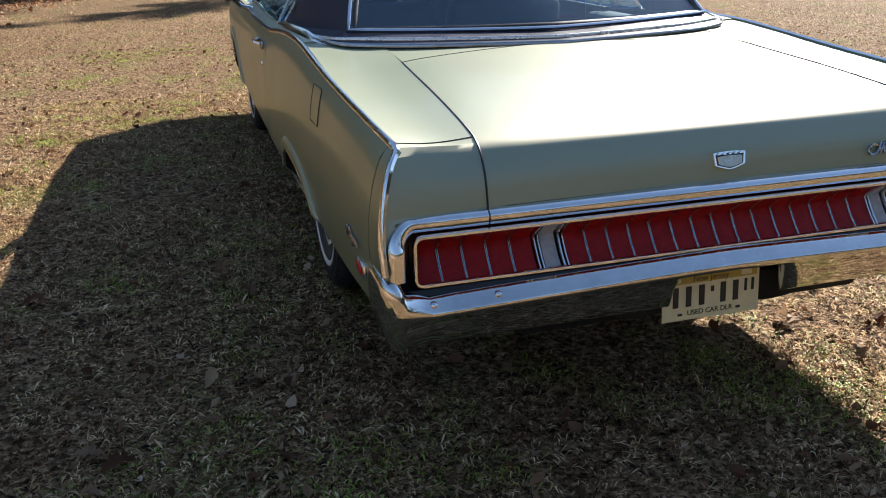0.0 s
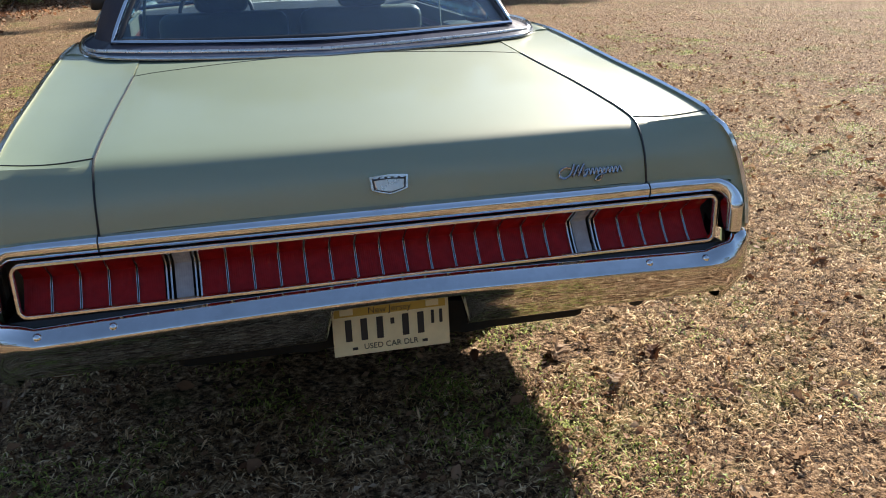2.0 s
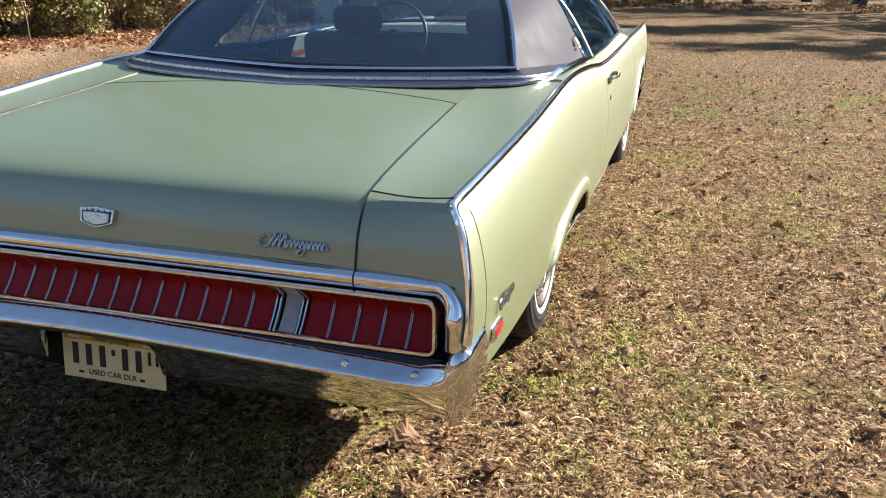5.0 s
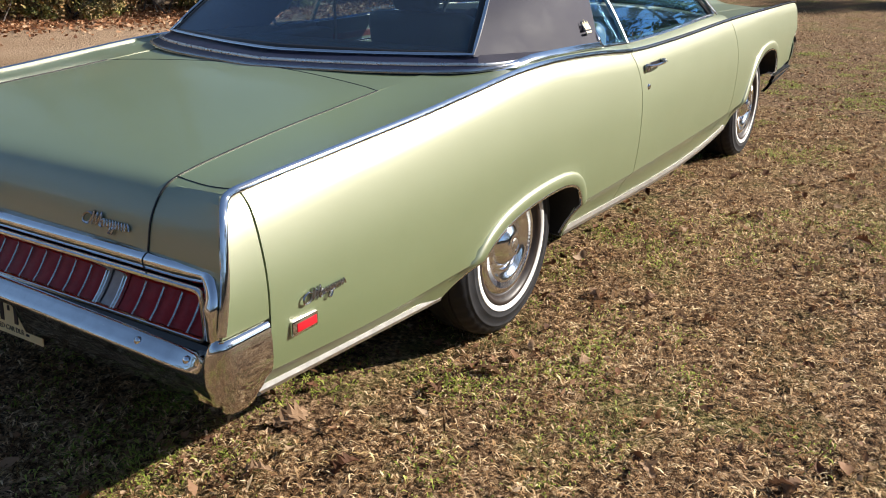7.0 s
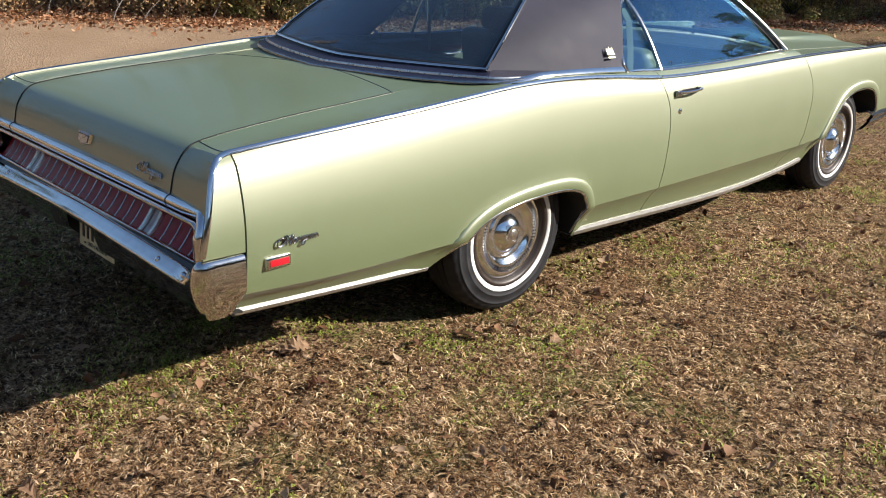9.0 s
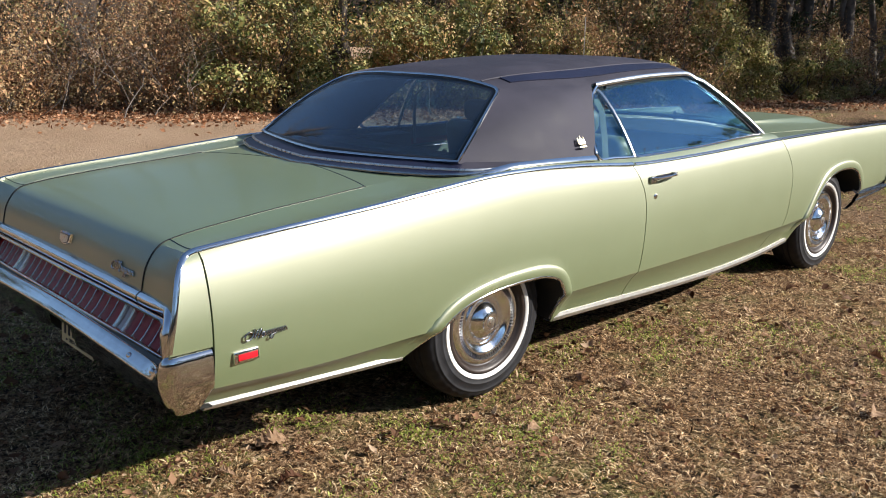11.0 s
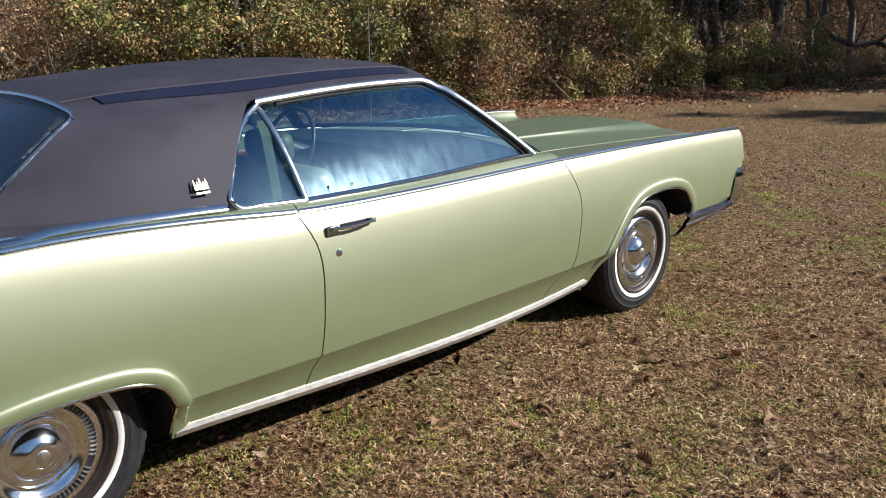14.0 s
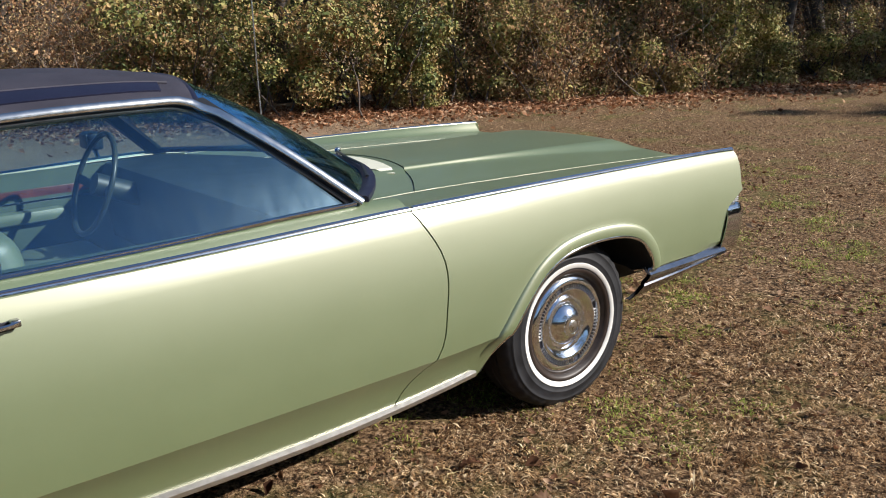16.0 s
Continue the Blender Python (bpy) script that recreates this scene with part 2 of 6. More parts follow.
MARKER_RED = make_lens("marker_red", (0.62, 0.02, 0.03), 0.1)
GLASS = make_glass("tinted_glass", (0.82, 0.93, 0.97), 0.0)
# reflected-sky haze is put into the rear pane's colour through body
REAR_GLASS = make_glass("rear_glass", (0.78, 0.87, 0.95), 0.035, (0.52, 0.54, 0.58))
TRIM_GREEN = surface("green_upholstery", (0.055, 0.085, 0.050), 0.55, 0.0, 0.2, 9, 120, 0.002)
SEAT_GREEN = surface("pale_green_vinyl", (0.115, 0.150, 0.092), 0.45, 0.0, 0.15, 9, 90, 0.002)
WHEEL_GREEN = surface("dark_green_plastic", (0.030, 0.042, 0.036), 0.4, 0.0, 0.15, 12)
DASH = surface("dash_dark_green", (0.020, 0.030, 0.024), 0.5, 0.0, 0.2, 9, 100, 0.001)
WOOD_TRIM = surface("wood_grain_trim", (0.13, 0.035, 0.02), 0.3, 0.0, 0.4, 30)
# chrome greyed in colour, in place of the dark ground it would mirror
DARKENED_CHROME = surface("darkened_chrome", (0.40, 0.40, 0.42), 0.16, 1.0, 0.12, 20, 40, 0.0006)
PEWTER = surface("dull_pewter", (0.42, 0.43, 0.46), 0.22, 1.0, 0.15, 60)
PLATE = surface("plate_cream", (0.76, 0.66, 0.38), 0.4, 0.0, 0.07, 20)
INK = surface("plate_ink", (0.02, 0.02, 0.02), 0.5)
PLATE_GOLD = surface("plate_gold", (0.55, 0.36, 0.05), 0.4)
WOODS = surface("far_woods", (0.085, 0.062, 0.046), 0.95, 0.0, 0.6, 0.9)
BADGE_BLACK = surface("badge_black", (0.02, 0.02, 0.03), 0.3)
BRASS = surface("badge_pale_gold", (0.58, 0.51, 0.36), 0.34, 1.0, 0.1, 60)
GROUND = make_ground()
BARK = surface("bark", (0.12, 0.095, 0.078), 0.9, 0.0, 0.45, 7, 30, 0.02)
PALE_BARK = surface("pale_bark", (0.18, 0.15, 0.125), 0.9, 0.0, 0.4, 6, 25, 0.02)
EVERGREEN = make_foliage("evergreen_leaf", [(0.0, (0.055, 0.078, 0.024)), (0.4, (0.165, 0.195, 0.056)), (0.75, (0.34, 0.35, 0.105)), (1.0, (0.52, 0.41, 0.17))], 0.55, 0.3, turned=(0.54, 0.28, 0.13), through_leaf=0.14)
OLIVE = make_foliage("olive_leaf", [(0.0, (0.070, 0.080, 0.024)), (0.45, (0.300, 0.310, 0.080)), (0.8, (0.54, 0.50, 0.15)), (1.0, (0.56, 0.38, 0.18))], 0.58, 0.3, turned=(0.44, 0.28, 0.13), through_leaf=0.14)
NEEDLE = make_foliage("pine_needle", [(0.0, (0.028, 0.045, 0.016)), (0.6, (0.060, 0.080, 0.028)), (1.0, (0.12, 0.12, 0.05))], 0.6, 0.25)
RUSSET = make_foliage("russet_leaf", [(0.0, (0.075, 0.036, 0.020)), (0.45, (0.40, 0.200, 0.095)), (0.8, (0.66, 0.40, 0.22)), (1.0, (0.42, 0.38, 0.14))], 0.7, 0.2, turned=(0.48, 0.37, 0.20), through_leaf=0.14)
LITTER = make_foliage("leaf_litter", [(0.0, (0.055, 0.024, 0.012)), (0.4, (0.20, 0.092, 0.046)), (0.75, (0.38, 0.22, 0.125)), (1.0, (0.62, 0.46, 0.31))], 0.7, 0.25)
DRIFT = make_foliage("drift_leaf", [(0.0, (0.10, 0.042, 0.018)), (0.4, (0.33, 0.145, 0.066)), (0.75, (0.54, 0.29, 0.16)), (1.0, (0.70, 0.50, 0.32))], 0.7, 0.25)
STRAW = make_foliage("dead_grass", [(0.0, (0.12, 0.064, 0.031)), (0.30, (0.37, 0.228, 0.117)), (0.60, (0.66, 0.470, 0.275)), (1.0, (0.96, 0.82, 0.58))], 0.8, 0.15, True)
LIVE_GRASS = make_foliage("live_grass", [(0.0, (0.11, 0.15, 0.022)), (0.55, (0.33, 0.40, 0.06)), (1.0, (0.58, 0.60, 0.15))], 0.6, 0.3)


# ---- building helpers ----
def part(name, bm, mat, parent=None, label="", smooth=35, thick=0.0):
    """Links a bmesh as one mesh object."""
    me = bpy.data.meshes.new(name)
    bmesh.ops.recalc_face_normals(bm, faces=bm.faces[:])
    bm.to_mesh(me)
    bm.free()
    return part_mesh(name, me, mat, parent, label, smooth, thick)


def thicken(me, t):
    """Gives a sheet its thickness: an inner skin and the edges between."""
    bm = bmesh.new()
    bm.from_mesh(me)
    bm.normal_update()
    skin, rim = bm.faces[:], [e for e in bm.edges if e.is_boundary]
    inner = {v: bm.verts.new(v.co - v.normal * t) for v in bm.verts[:]}
    turned = {e: (e.link_loops[0].vert, e.link_loops[0].link_loop_next.vert) for e in rim}
    for f in skin:
        bm.faces.new([inner[v] for v in reversed(f.verts)])
    for e in rim:
        a, b = turned[e]
        bm.faces.new((b, a, inner[a], inner[b]))
    bm.to_mesh(me)
    bm.free()


def part_mesh(name, me, mat, parent=None, label="", smooth=35, thick=0.0):
    if thick:
        thicken(me, thick)
    for m in (mat if isinstance(mat, (list, tuple)) else [mat]):
        me.materials.append(m)
    if smooth:
        me.polygons.foreach_set("use_smooth", [True] * len(me.polygons))
        me.set_sharp_from_angle(angle=radians(smooth))
    ob = new(name, me)
    if parent is not None:
        ob.parent = parent
    if label:
        tagged(ob, label)
    return ob


def table(rows):
    """A smooth curve through (key, value) rows."""
    ks, vs = np.array([r[0] for r in rows], float), np.array([r[1] for r in rows], float)
    d = np.diff(vs) / np.diff(ks)
    s = np.concatenate([[d[0]], (d[:-1] + d[1:]) / 2, [d[-1]]])

    def f(k):
        k = min(max(k, ks[0]), ks[-1])
        i = min(int(np.searchsorted(ks, k, "right")) - 1, len(ks) - 2)
        i = max(i, 0)
        h = ks[i + 1] - ks[i]
        u = (k - ks[i]) / h
        return ((1 + 2 * u) * (1 - u) ** 2 * vs[i] + u * (1 - u) ** 2 * h * s[i] + u * u * (3 - 2 * u) * vs[i + 1] + u * u * (u - 1) * h * s[i + 1])
    return f


def grid_bm(rows, close=False, flip=False):
    """A sheet of quads through rows of points."""
    bm = bmesh.new()
    vs = [[bm.verts.new(p) for p in r] for r in rows]
    for a, b in zip(vs[:-1], vs[1:]):
        n = len(a)
        for j in range(n if close else n - 1):
            q = [a[j], a[(j + 1) % n], b[(j + 1) % n], b[j]]
            try:
                bm.faces.new(q[::-1] if flip else q)
            except ValueError:
                pass
    bmesh.ops.remove_doubles(bm, verts=bm.verts[:], dist=0.0004)
    return bm


def mirror_bm(rows):
    return [[(-x, y, z) for x, y, z in r] for r in rows]


def sheet(name, rows, mat, parent, label="", thick=0.010, smooth=40):
    """A pressed panel: the outer skin with its edges turned in by the sheet's thickness."""
    bm = grid_bm(rows)
    bmesh.ops.recalc_face_normals(bm, faces=bm.faces[:])
    c = sum((v.co for v in bm.verts), Vector()) / len(bm.verts)
    hub = Vector((0, c.y, 0.55))
    up = sum(((f.calc_center_median() - hub).dot(f.normal) * f.calc_area() for f in bm.faces))
    if up < 0:
        bmesh.ops.reverse_faces(bm, faces=bm.faces[:])
    me = bpy.data.meshes.new(name)
    bm.to_mesh(me)
    bm.free()
    return part_mesh(name, me, mat, parent, label, smooth, thick)


def sweep_bm(pts, prof, up=(0, 0, 1), closed=False, bm=None):
    """Carries a closed outline (side, up) along a line of points."""
    bm = bm or bmesh.new()
    pts = [Vector(p) for p in pts]
    n = len(pts)
    up = Vector(up)
    rings = []
    for i, p in enumerate(pts):
        a, b = pts[(i - 1) % n if closed else max(i - 1, 0)], pts[(i + 1) % n if closed else min(i + 1, n - 1)]
        t = (b - a).normalized()
        s = t.cross(up)
        if s.length < 1e-4:
            s = t.cross(Vector((1, 0, 0)))
        s.normalize()
        u = s.cross(t).normalized()
        rings.append([bm.verts.new(p + s * q[0] + u * q[1]) for q in prof])
    m = len(prof)
    for i in range(n if closed else n - 1):
        a, b = rings[i], rings[(i + 1) % n]
        for j in range(m):
            bm.faces.new((a[j], a[(j + 1) % m], b[(j + 1) % m], b[j]))
    if not closed:
        bm.faces.new(rings[0][::-1])
        bm.faces.new(rings[-1])
    return bm


def strip(w, h, r=0.3):
    """Rounded-flat trim outline, w across and h proud."""
    return [(-w / 2, -h / 2), (-w / 2, h * r), (-w * 0.3, h / 2), (w * 0.3, h / 2), (w / 2, h * r), (w / 2, -h / 2)]


def disc(r, n=10):
    return [(r * math.cos(2 * math.pi * i / n), r * math.sin(2 * math.pi * i / n)) for i in range(n)]


def box_bm(lo, hi, bevel=0.0, seg=2, bm=None):
    bm = bm or bmesh.new()
    x0, y0, z0 = lo
    x1, y1, z1 = hi
    made = bmesh.ops.create_cube(bm, size=1.0)["verts"]
    for v in made:
        v.co = Vector((x0 + (v.co.x + 0.5) * (x1 - x0), y0 + (v.co.y + 0.5) * (y1 - y0), z0 + (v.co.z + 0.5) * (z1 - z0)))
    if bevel:
        es = {e for v in made for e in v.link_edges}
        bmesh.ops.bevel(bm, geom=list(es), offset=bevel, segments=seg, profile=0.5, affect="EDGES")
    return bm


def lathe_bm(prof, n=64, axis="x", bm=None):
    """Turns (radius, along) round the axis."""
    bm = bm or bmesh.new()
    rings = []
    for r, a in prof:
        ring = []
        for i in range(n):
            t = 2 * math.pi * i / n
            c, s = r * math.cos(t), r * math.sin(t)
            ring.append(bm.verts.new((a, c, s) if axis == "x" else (c, s, a)))
        rings.append(ring)
    for p, q in zip(rings[:-1], rings[1:]):
        for i in range(n):
            bm.faces.new((p[i], p[(i + 1) % n], q[(i + 1) % n], q[i]))
    bmesh.ops.remove_doubles(bm, verts=bm.verts[:], dist=0.0002)
    return bm


def empty(name, m, label, category, group="", kind=""):
    e = new(name)
    e.empty_display_size = 0.2
    e.matrix_world = m
    return tagged(e, label, category, group, kind)


def lerp(a, b, t):
    return a + (b - a) * t


def lerp3(a, b, t):
    return tuple(lerp(p, q, t) for p, q in zip(a, b))


def linspace(a, b, n):
    return [a + (b - a) * i / (n - 1) for i in range(n)]


# ---- the ground ----
def ground_height(x, y):
    return 0.012 * noise.noise((x * 0.6, y * 0.6, 0.3)) + 0.008 * noise.noise((x * 2.7, y * 2.7, 4.0))


def build_ground():
    steps = sorted(set([round(v, 3) for v in (list(np.arange(-24, 26.01, 0.4)) + [-400, -200, -100, -60, -40, -30, 32, 42, 60, 100, 200, 400])]))
    rows = [[(x, y, ground_height(x, y) if abs(x) < 25 and abs(y) < 27 else 0.0) for x in steps] for y in steps]
    ob = part("ground", grid_bm(rows), GROUND, smooth=80)
    tagged(ob, "dry brown winter lawn with sandy bare strip", "ground", kind="structure")


build_ground()

# ---- the car: its lines ----
# x: to the car's right, y: ahead from the rear axle, z: up from the ground
ZB = table([(-1.42, 0.858), (-1.28, 0.874), (-1.06, 0.892), (-0.61, 0.922), (-0.32, 0.945), (-0.05, 0.964), (0.2, 0.966), (0.55, 0.950), (0.93, 0.920), (1.42, 0.914), (2.36, 0.922), (3.14, 0.916), (4.05, 0.896), (4.2, 0.888)])
XB = table([(-1.42, 0.868), (-1.24, 0.884), (-0.6, 0.905), (0.0, 0.908), (0.5, 0.912), (1.0, 0.918), (2.4, 0.912), (3.3, 0.902), (4.2, 0.868)])
XM = table([(-1.45, 0.942), (-1.2, 0.950), (-0.6, 0.960), (0.5, 0.964), (1.2, 0.962), (2.4, 0.955), (3.2, 0.944), (4.2, 0.905)])
ZC = table([(-1.45, 0.444), (-1.28, 0.437), (-0.9, 0.418), (-0.45, 0.416), (0.5, 0.402), (2.0, 0.400), (2.6, 0.408), (3.6, 0.478), (4.2, 0.468)])
ZLOW = table([(-1.45, 0.344), (-1.28, 0.338), (-0.45, 0.298), (0.4, 0.254), (2.66, 0.254), (3.5, 0.450), (3.7, 0.466), (4.2, 0.455)])
SIDE = table([(0.0, 0.0), (0.05, 0.34), (0.12, 0.56), (0.3, 0.86), (0.48, 1.0), (0.7, 0.97), (0.86, 0.86), (1.0, 0.68)])
TUCK = table([(0.0, 0.0), (0.15, -0.023), (0.5, -0.057), (1.0, -0.088)])


def low_x(y):
    """Half the width along the sill."""
    return XB(y) + (XM(y) - XB(y)) * SIDE(1.0) + TUCK(1.0)


ARCH_REAR = [(-0.482, 0.300), (-0.40, 0.356), (-0.306, 0.440), (-0.2, 0.488), (-0.05, 0.514), (0.12, 0.522), (0.25, 0.514), (0.34, 0.482), (0.385, 0.42), (0.402, 0.34), (0.405, 0.258)]
ARCH_FRONT = [(2.69, 0.262), (2.72, 0.33), (2.79, 0.43), (2.87, 0.53), (2.95, 0.603), (3.05, 0.648), (3.2, 0.666), (3.36, 0.656), (3.47, 0.62), (3.54, 0.555), (3.568, 0.49), (3.562, 0.452)]


def smooth_line(pts, n=6):
    """A rounded line through the points."""
    out = []
    for i in range(len(pts) - 1):
        p0, p1, p2, p3 = pts[max(i - 1, 0)], pts[i], pts[i + 1], pts[min(i + 2, len(pts) - 1)]
        for k in range(n):
            t = k / n
            out.append(tuple(0.5 * (2 * b + (c - a) * t + (2 * a - 5 * b + 4 * c - d) * t * t + (3 * b - a - 3 * c + d) * t ** 3) for a, b, c, d in zip(p0, p1, p2, p3)))
    return out + [tuple(pts[-1])]


ARCHES = [smooth_line(ARCH_REAR, 5), smooth_line(ARCH_FRONT, 5)]


def near_arch(y, z):
    best = 9.0
    for line in ARCHES:
        if line[0][0] - 0.3 < y < line[-1][0] + 0.3:
            best = min(best, min(math.hypot(y - a, z - b) for a, b in line))
    return best


def side_x(y, z, plain=False):
    """Half the car's width at a height of its flank."""
    zb, zc, xb, xm = ZB(y), ZC(y), XB(y), XM(y)
    if z >= zc:
        x = xb + (xm - xb) * SIDE(min(1, max(0, (zb - z) / (zb - zc))))
    else:
        x = xb + (xm - xb) * SIDE(1.0) + TUCK(min(1, (zc - z) / max(0.02, zc - ZLOW(y))))
    if plain:
        return x
    d = near_arch(y, z)
    lift = min(0.022, max(0.0, xm + 0.004 - x))
    k = max(0.0, min(1.0, (0.050 - d) / 0.022))
    return x + (0.003 + 0.4 * lift) * k * k * (3 - 2 * k)


def flare_rows(line, lo, hi):
    """The raised flange round a wheel opening, with a crisp outer edge."""
    rows = []
    last = len(line) - hi - 1
    for i in range(lo, last + 1):
        ease = min(1.0, 0.15 + (i - lo) / 7, 0.15 + (last - i) / 7)
        (y, z), a, b = line[i], line[max(i - 1, 0)], line[min(i + 1, len(line) - 1)]
        t = Vector((b[0] - a[0], b[1] - a[1])).normalized()
        n = Vector((-t.y, t.x))
        row = []
        for d, s in ((-0.001, 0.55), (0.002, 0.80), (0.008, 0.96), (0.018, 1.06), (0.030, 1.08), (0.040, 0.98), (0.046, 0.80), (0.050, 0.50), (0.053, 0.12), (0.055, -0.35)):
            py, pz = y + n.x * d, z + n.y * d
            x = side_x(py, pz, True)
            lift = min(0.022, max(0.0, XM(py) + 0.004 - x))
            row.append((x + (0.009 + 0.45 * lift) * s * (ease if s > 0 else 1.0), py, pz))
        rows.append(row)
    return rows


def flank_low(y):
    """The lower edge of the flank, which rises over the wheels."""
    z = ZLOW(y)
    for line in ARCHES:
        if line[0][0] < y < 0.5 * (line[-1][0] + max(a for a, b in line)):
            for (a, b), (c, d) in zip(line[:-1], line[1:]):
                if a <= y <= c:
                    z = max(z, lerp(b, d, (y - a) / (c - a + 1e-9)))
    return z


REAR_SEAM = table([(0.24, 0.930), (0.40, 0.958), (0.60, 0.973), (0.79, 0.964), (0.92, 0.900)])
FRONT_SEAM = table([(0.24, 2.30), (0.335, 2.36), (0.41, 2.445), (0.57, 2.482), (0.745, 2.480), (0.93, 2.372)])
TAIL = table([(0.55, -1.432), (0.60, -1.424), (0.70, -1.400), (0.80, -1.372), (0.88, -1.335)])
NOSE = table([(0.40, 4.075), (0.45, 4.080), (0.655, 4.115), (0.672, 4.130), (0.685, 4.190), (0.75, 4.206), (0.85, 4.196), (0.89, 4.178)])


def flank(ys, left=None, right=None, gap=0.003, low=None, n1=14, n2=5):
    """A panel of the flank between two seams."""
    rows = []
    for k, y0 in enumerate(ys):
        row = []
        zl = low(y0) if low else flank_low(y0)
        zt, zc = ZB(y0), max(ZC(y0), zl)
        zs = [lerp(zt, zc, i / n1) for i in range(n1 + 1)] + [lerp(zc, zl, i / n2) for i in range(1, n2 + 1)]
        for z in zs:
            y = y0
            for seam, y_at, side in ((left, ys[0], 1), (right, ys[-1], -1)):
                if seam:
                    w = max(0.0, 1 - abs(y0 - y_at) / 0.32)
                    y += (seam(z) + side * gap - y_at) * w * w * (3 - 2 * w)
            row.append((side_x(y, min(z, ZB(y))), y, z))
        rows.append(row)
    return rows


def both(name, rows, mat, parent, label="", thick=0.010, smooth=21):
    a = sheet(name, rows, mat, parent, label, thick, smooth)
    b = sheet(name, mirror_bm(rows), mat, parent, label, thick, smooth)
    return a, b


def tube_both(name, pts, prof, mat, parent, label="", up=(0, 0, 1)):
    a = part(name, sweep_bm(pts, prof, up), mat, parent, label, 50)
    b = part(name, sweep_bm([(-x, y, z) for x, y, z in pts], prof, (-up[0], up[1], up[2])), mat, parent, label, 50)
    return a, b


car = empty("car", pose(0, 0, 0), "pale green two-door hardtop car with dark vinyl roof, on grass", "car")

# flanks
arch_r_end = 0.5 * (ARCHES[0][-1][0] + max(a for a, b in ARCHES[0]))
arch_f_end = 0.5 * (ARCHES[1][-1][0] + max(a for a, b in ARCHES[1]))
ys_q = [-1.283] + linspace(-1.2, -0.5, 9) + linspace(-0.475, 0.34, 24) + [0.36, 0.375, 0.388, 0.396, arch_r_end - 0.0005, arch_r_end + 0.0005, 0.42, 0.44, 0.47, 0.51, 0.56, 0.64, 0.72, 0.80, 0.88, 0.964]
quarters = both("quarter_panel", flank(ys_q, None, REAR_SEAM, -0.003 * -1), PAINT, car)
ys_d = linspace(0.964, 2.44, 24)
doors = both("door", flank(ys_d, REAR_SEAM, FRONT_SEAM), PAINT, car)
ys_f = [2.44, 2.50, 2.56, 2.62, 2.66, 2.688] + linspace(2.692, 3.44, 24) + [3.47, 3.50, 3.52, 3.535, 3.548, arch_f_end - 0.0005, arch_f_end + 0.0005, 3.58, 3.61, 3.65, 3.7, 3.78, 3.88, 3.98, 4.08, 4.165]
both("front_fender", flank(ys_f, FRONT_SEAM, NOSE), PAINT, car)


def tail_rows():
    rows = []
    for k in range(5):
        row = []
        for i in range(15):
            z = lerp(0.878, 0.582, i / 14)
            ye = TAIL(z)
            y = lerp(ye, -1.289, k / 4)
            zz = min(z, ZB(y))
            row.append((side_x(y, zz), y, zz))
        rows.append(row)
    return rows


both("arch_flange", flare_rows(ARCHES[0], 2, 1), PAINT, car, "raised wheel opening flange", 0.004, 60)
both("arch_flange", flare_rows(ARCHES[1], 2, 0), PAINT, car, "", 0.004, 60)
both("quarter_extension", tail_rows(), PAINT, car)

# rear deck, from its front edge over the crease and down to the lamps
DECK_MID = [(-0.345, 0.958), (-0.6, 0.946), (-0.9, 0.921), (-1.12, 0.893), (-1.22, 0.876), (-1.275, 0.862), (-1.308, 0.845), (-1.331, 0.818), (-1.351, 0.78), (-1.366, 0.718)]
DECK_EDGE = [(-0.455, 0.940), (-0.65, 0.926), (-0.9, 0.909), (-1.12, 0.889), (-1.22, 0.877), (-1.285, 0.865), (-1.319, 0.846), (-1.343, 0.818), (-1.363, 0.78), (-1.378, 0.718)]
dm, de = smooth_line([(a, b) for a, b in DECK_MID], 4), smooth_line([(a, b) for a, b in DECK_EDGE], 4)


def lid_half_width(i):
    return lerp(0.638, 0.669, min(1.0, (-0.455 - de[i][0]) / 0.83))


lid_rows = []
for i in range(len(dm)):
    row = []
    for k in range(25):
        u = -1 + 2 * k / 24
        w = abs(u) ** 1.5
        y, z = lerp(dm[i][0], de[i][0], w), lerp(dm[i][1], de[i][1], u * u)
        if abs(u) == 1:
            z -= 0.002
        row.append((u * lid_half_width(i), y, z))
    lid_rows.append(row)
lid = sheet("trunk_lid", lid_rows, PAINT, car, "", 0.012)

deck_rows = []
for i in range(len(dm)):
    row = []
    x0, (y0, z0) = lid_half_width(i) + 0.005, de[i]
    zo = z0
    if zo > 0.852:
        ye = y0 - 0.02 * (i / 24)
        xo, zo2 = XB(ye), ZB(ye)
    else:
        ye = TAIL(zo)
        xo, zo2 = side_x(ye, zo), zo
    for k in range(9):
        u = k / 8
        dip = -0.008 * math.sin(math.pi * u) if z0 > 0.86 else 0.0
        row.append((lerp(x0, xo, u), lerp(y0, ye, u ** 1.5), lerp(z0 - 0.001, zo2, u) + dip))
    deck_rows.append(row)
# on from the lid's front edge to the roof
fore = []
for j in range(6):
    f = j / 6
    row = []
    for k in range(9):
        u = k / 8
        y = lerp(lerp(-0.02, 0.20, u), deck_rows[0][k][1], f)
        x = lerp(lerp(0.637, XB(y), u), lerp(deck_rows[0][0][0], XB(y), u), f)
        z = lerp(lerp(0.970, ZB(y), u), lerp(deck_rows[0][0][2], ZB(y), u), f) - 0.003 * math.sin(math.pi * u)
        row.append((x, y, z))
    fore.append(row)
both("rear_deck_side", fore + deck_rows, PAINT, car)
LID_SEAM = [(r[0][0] - 0.0025, r[0][1] - 0.001, r[0][2] + 0.0005) for r in deck_rows]
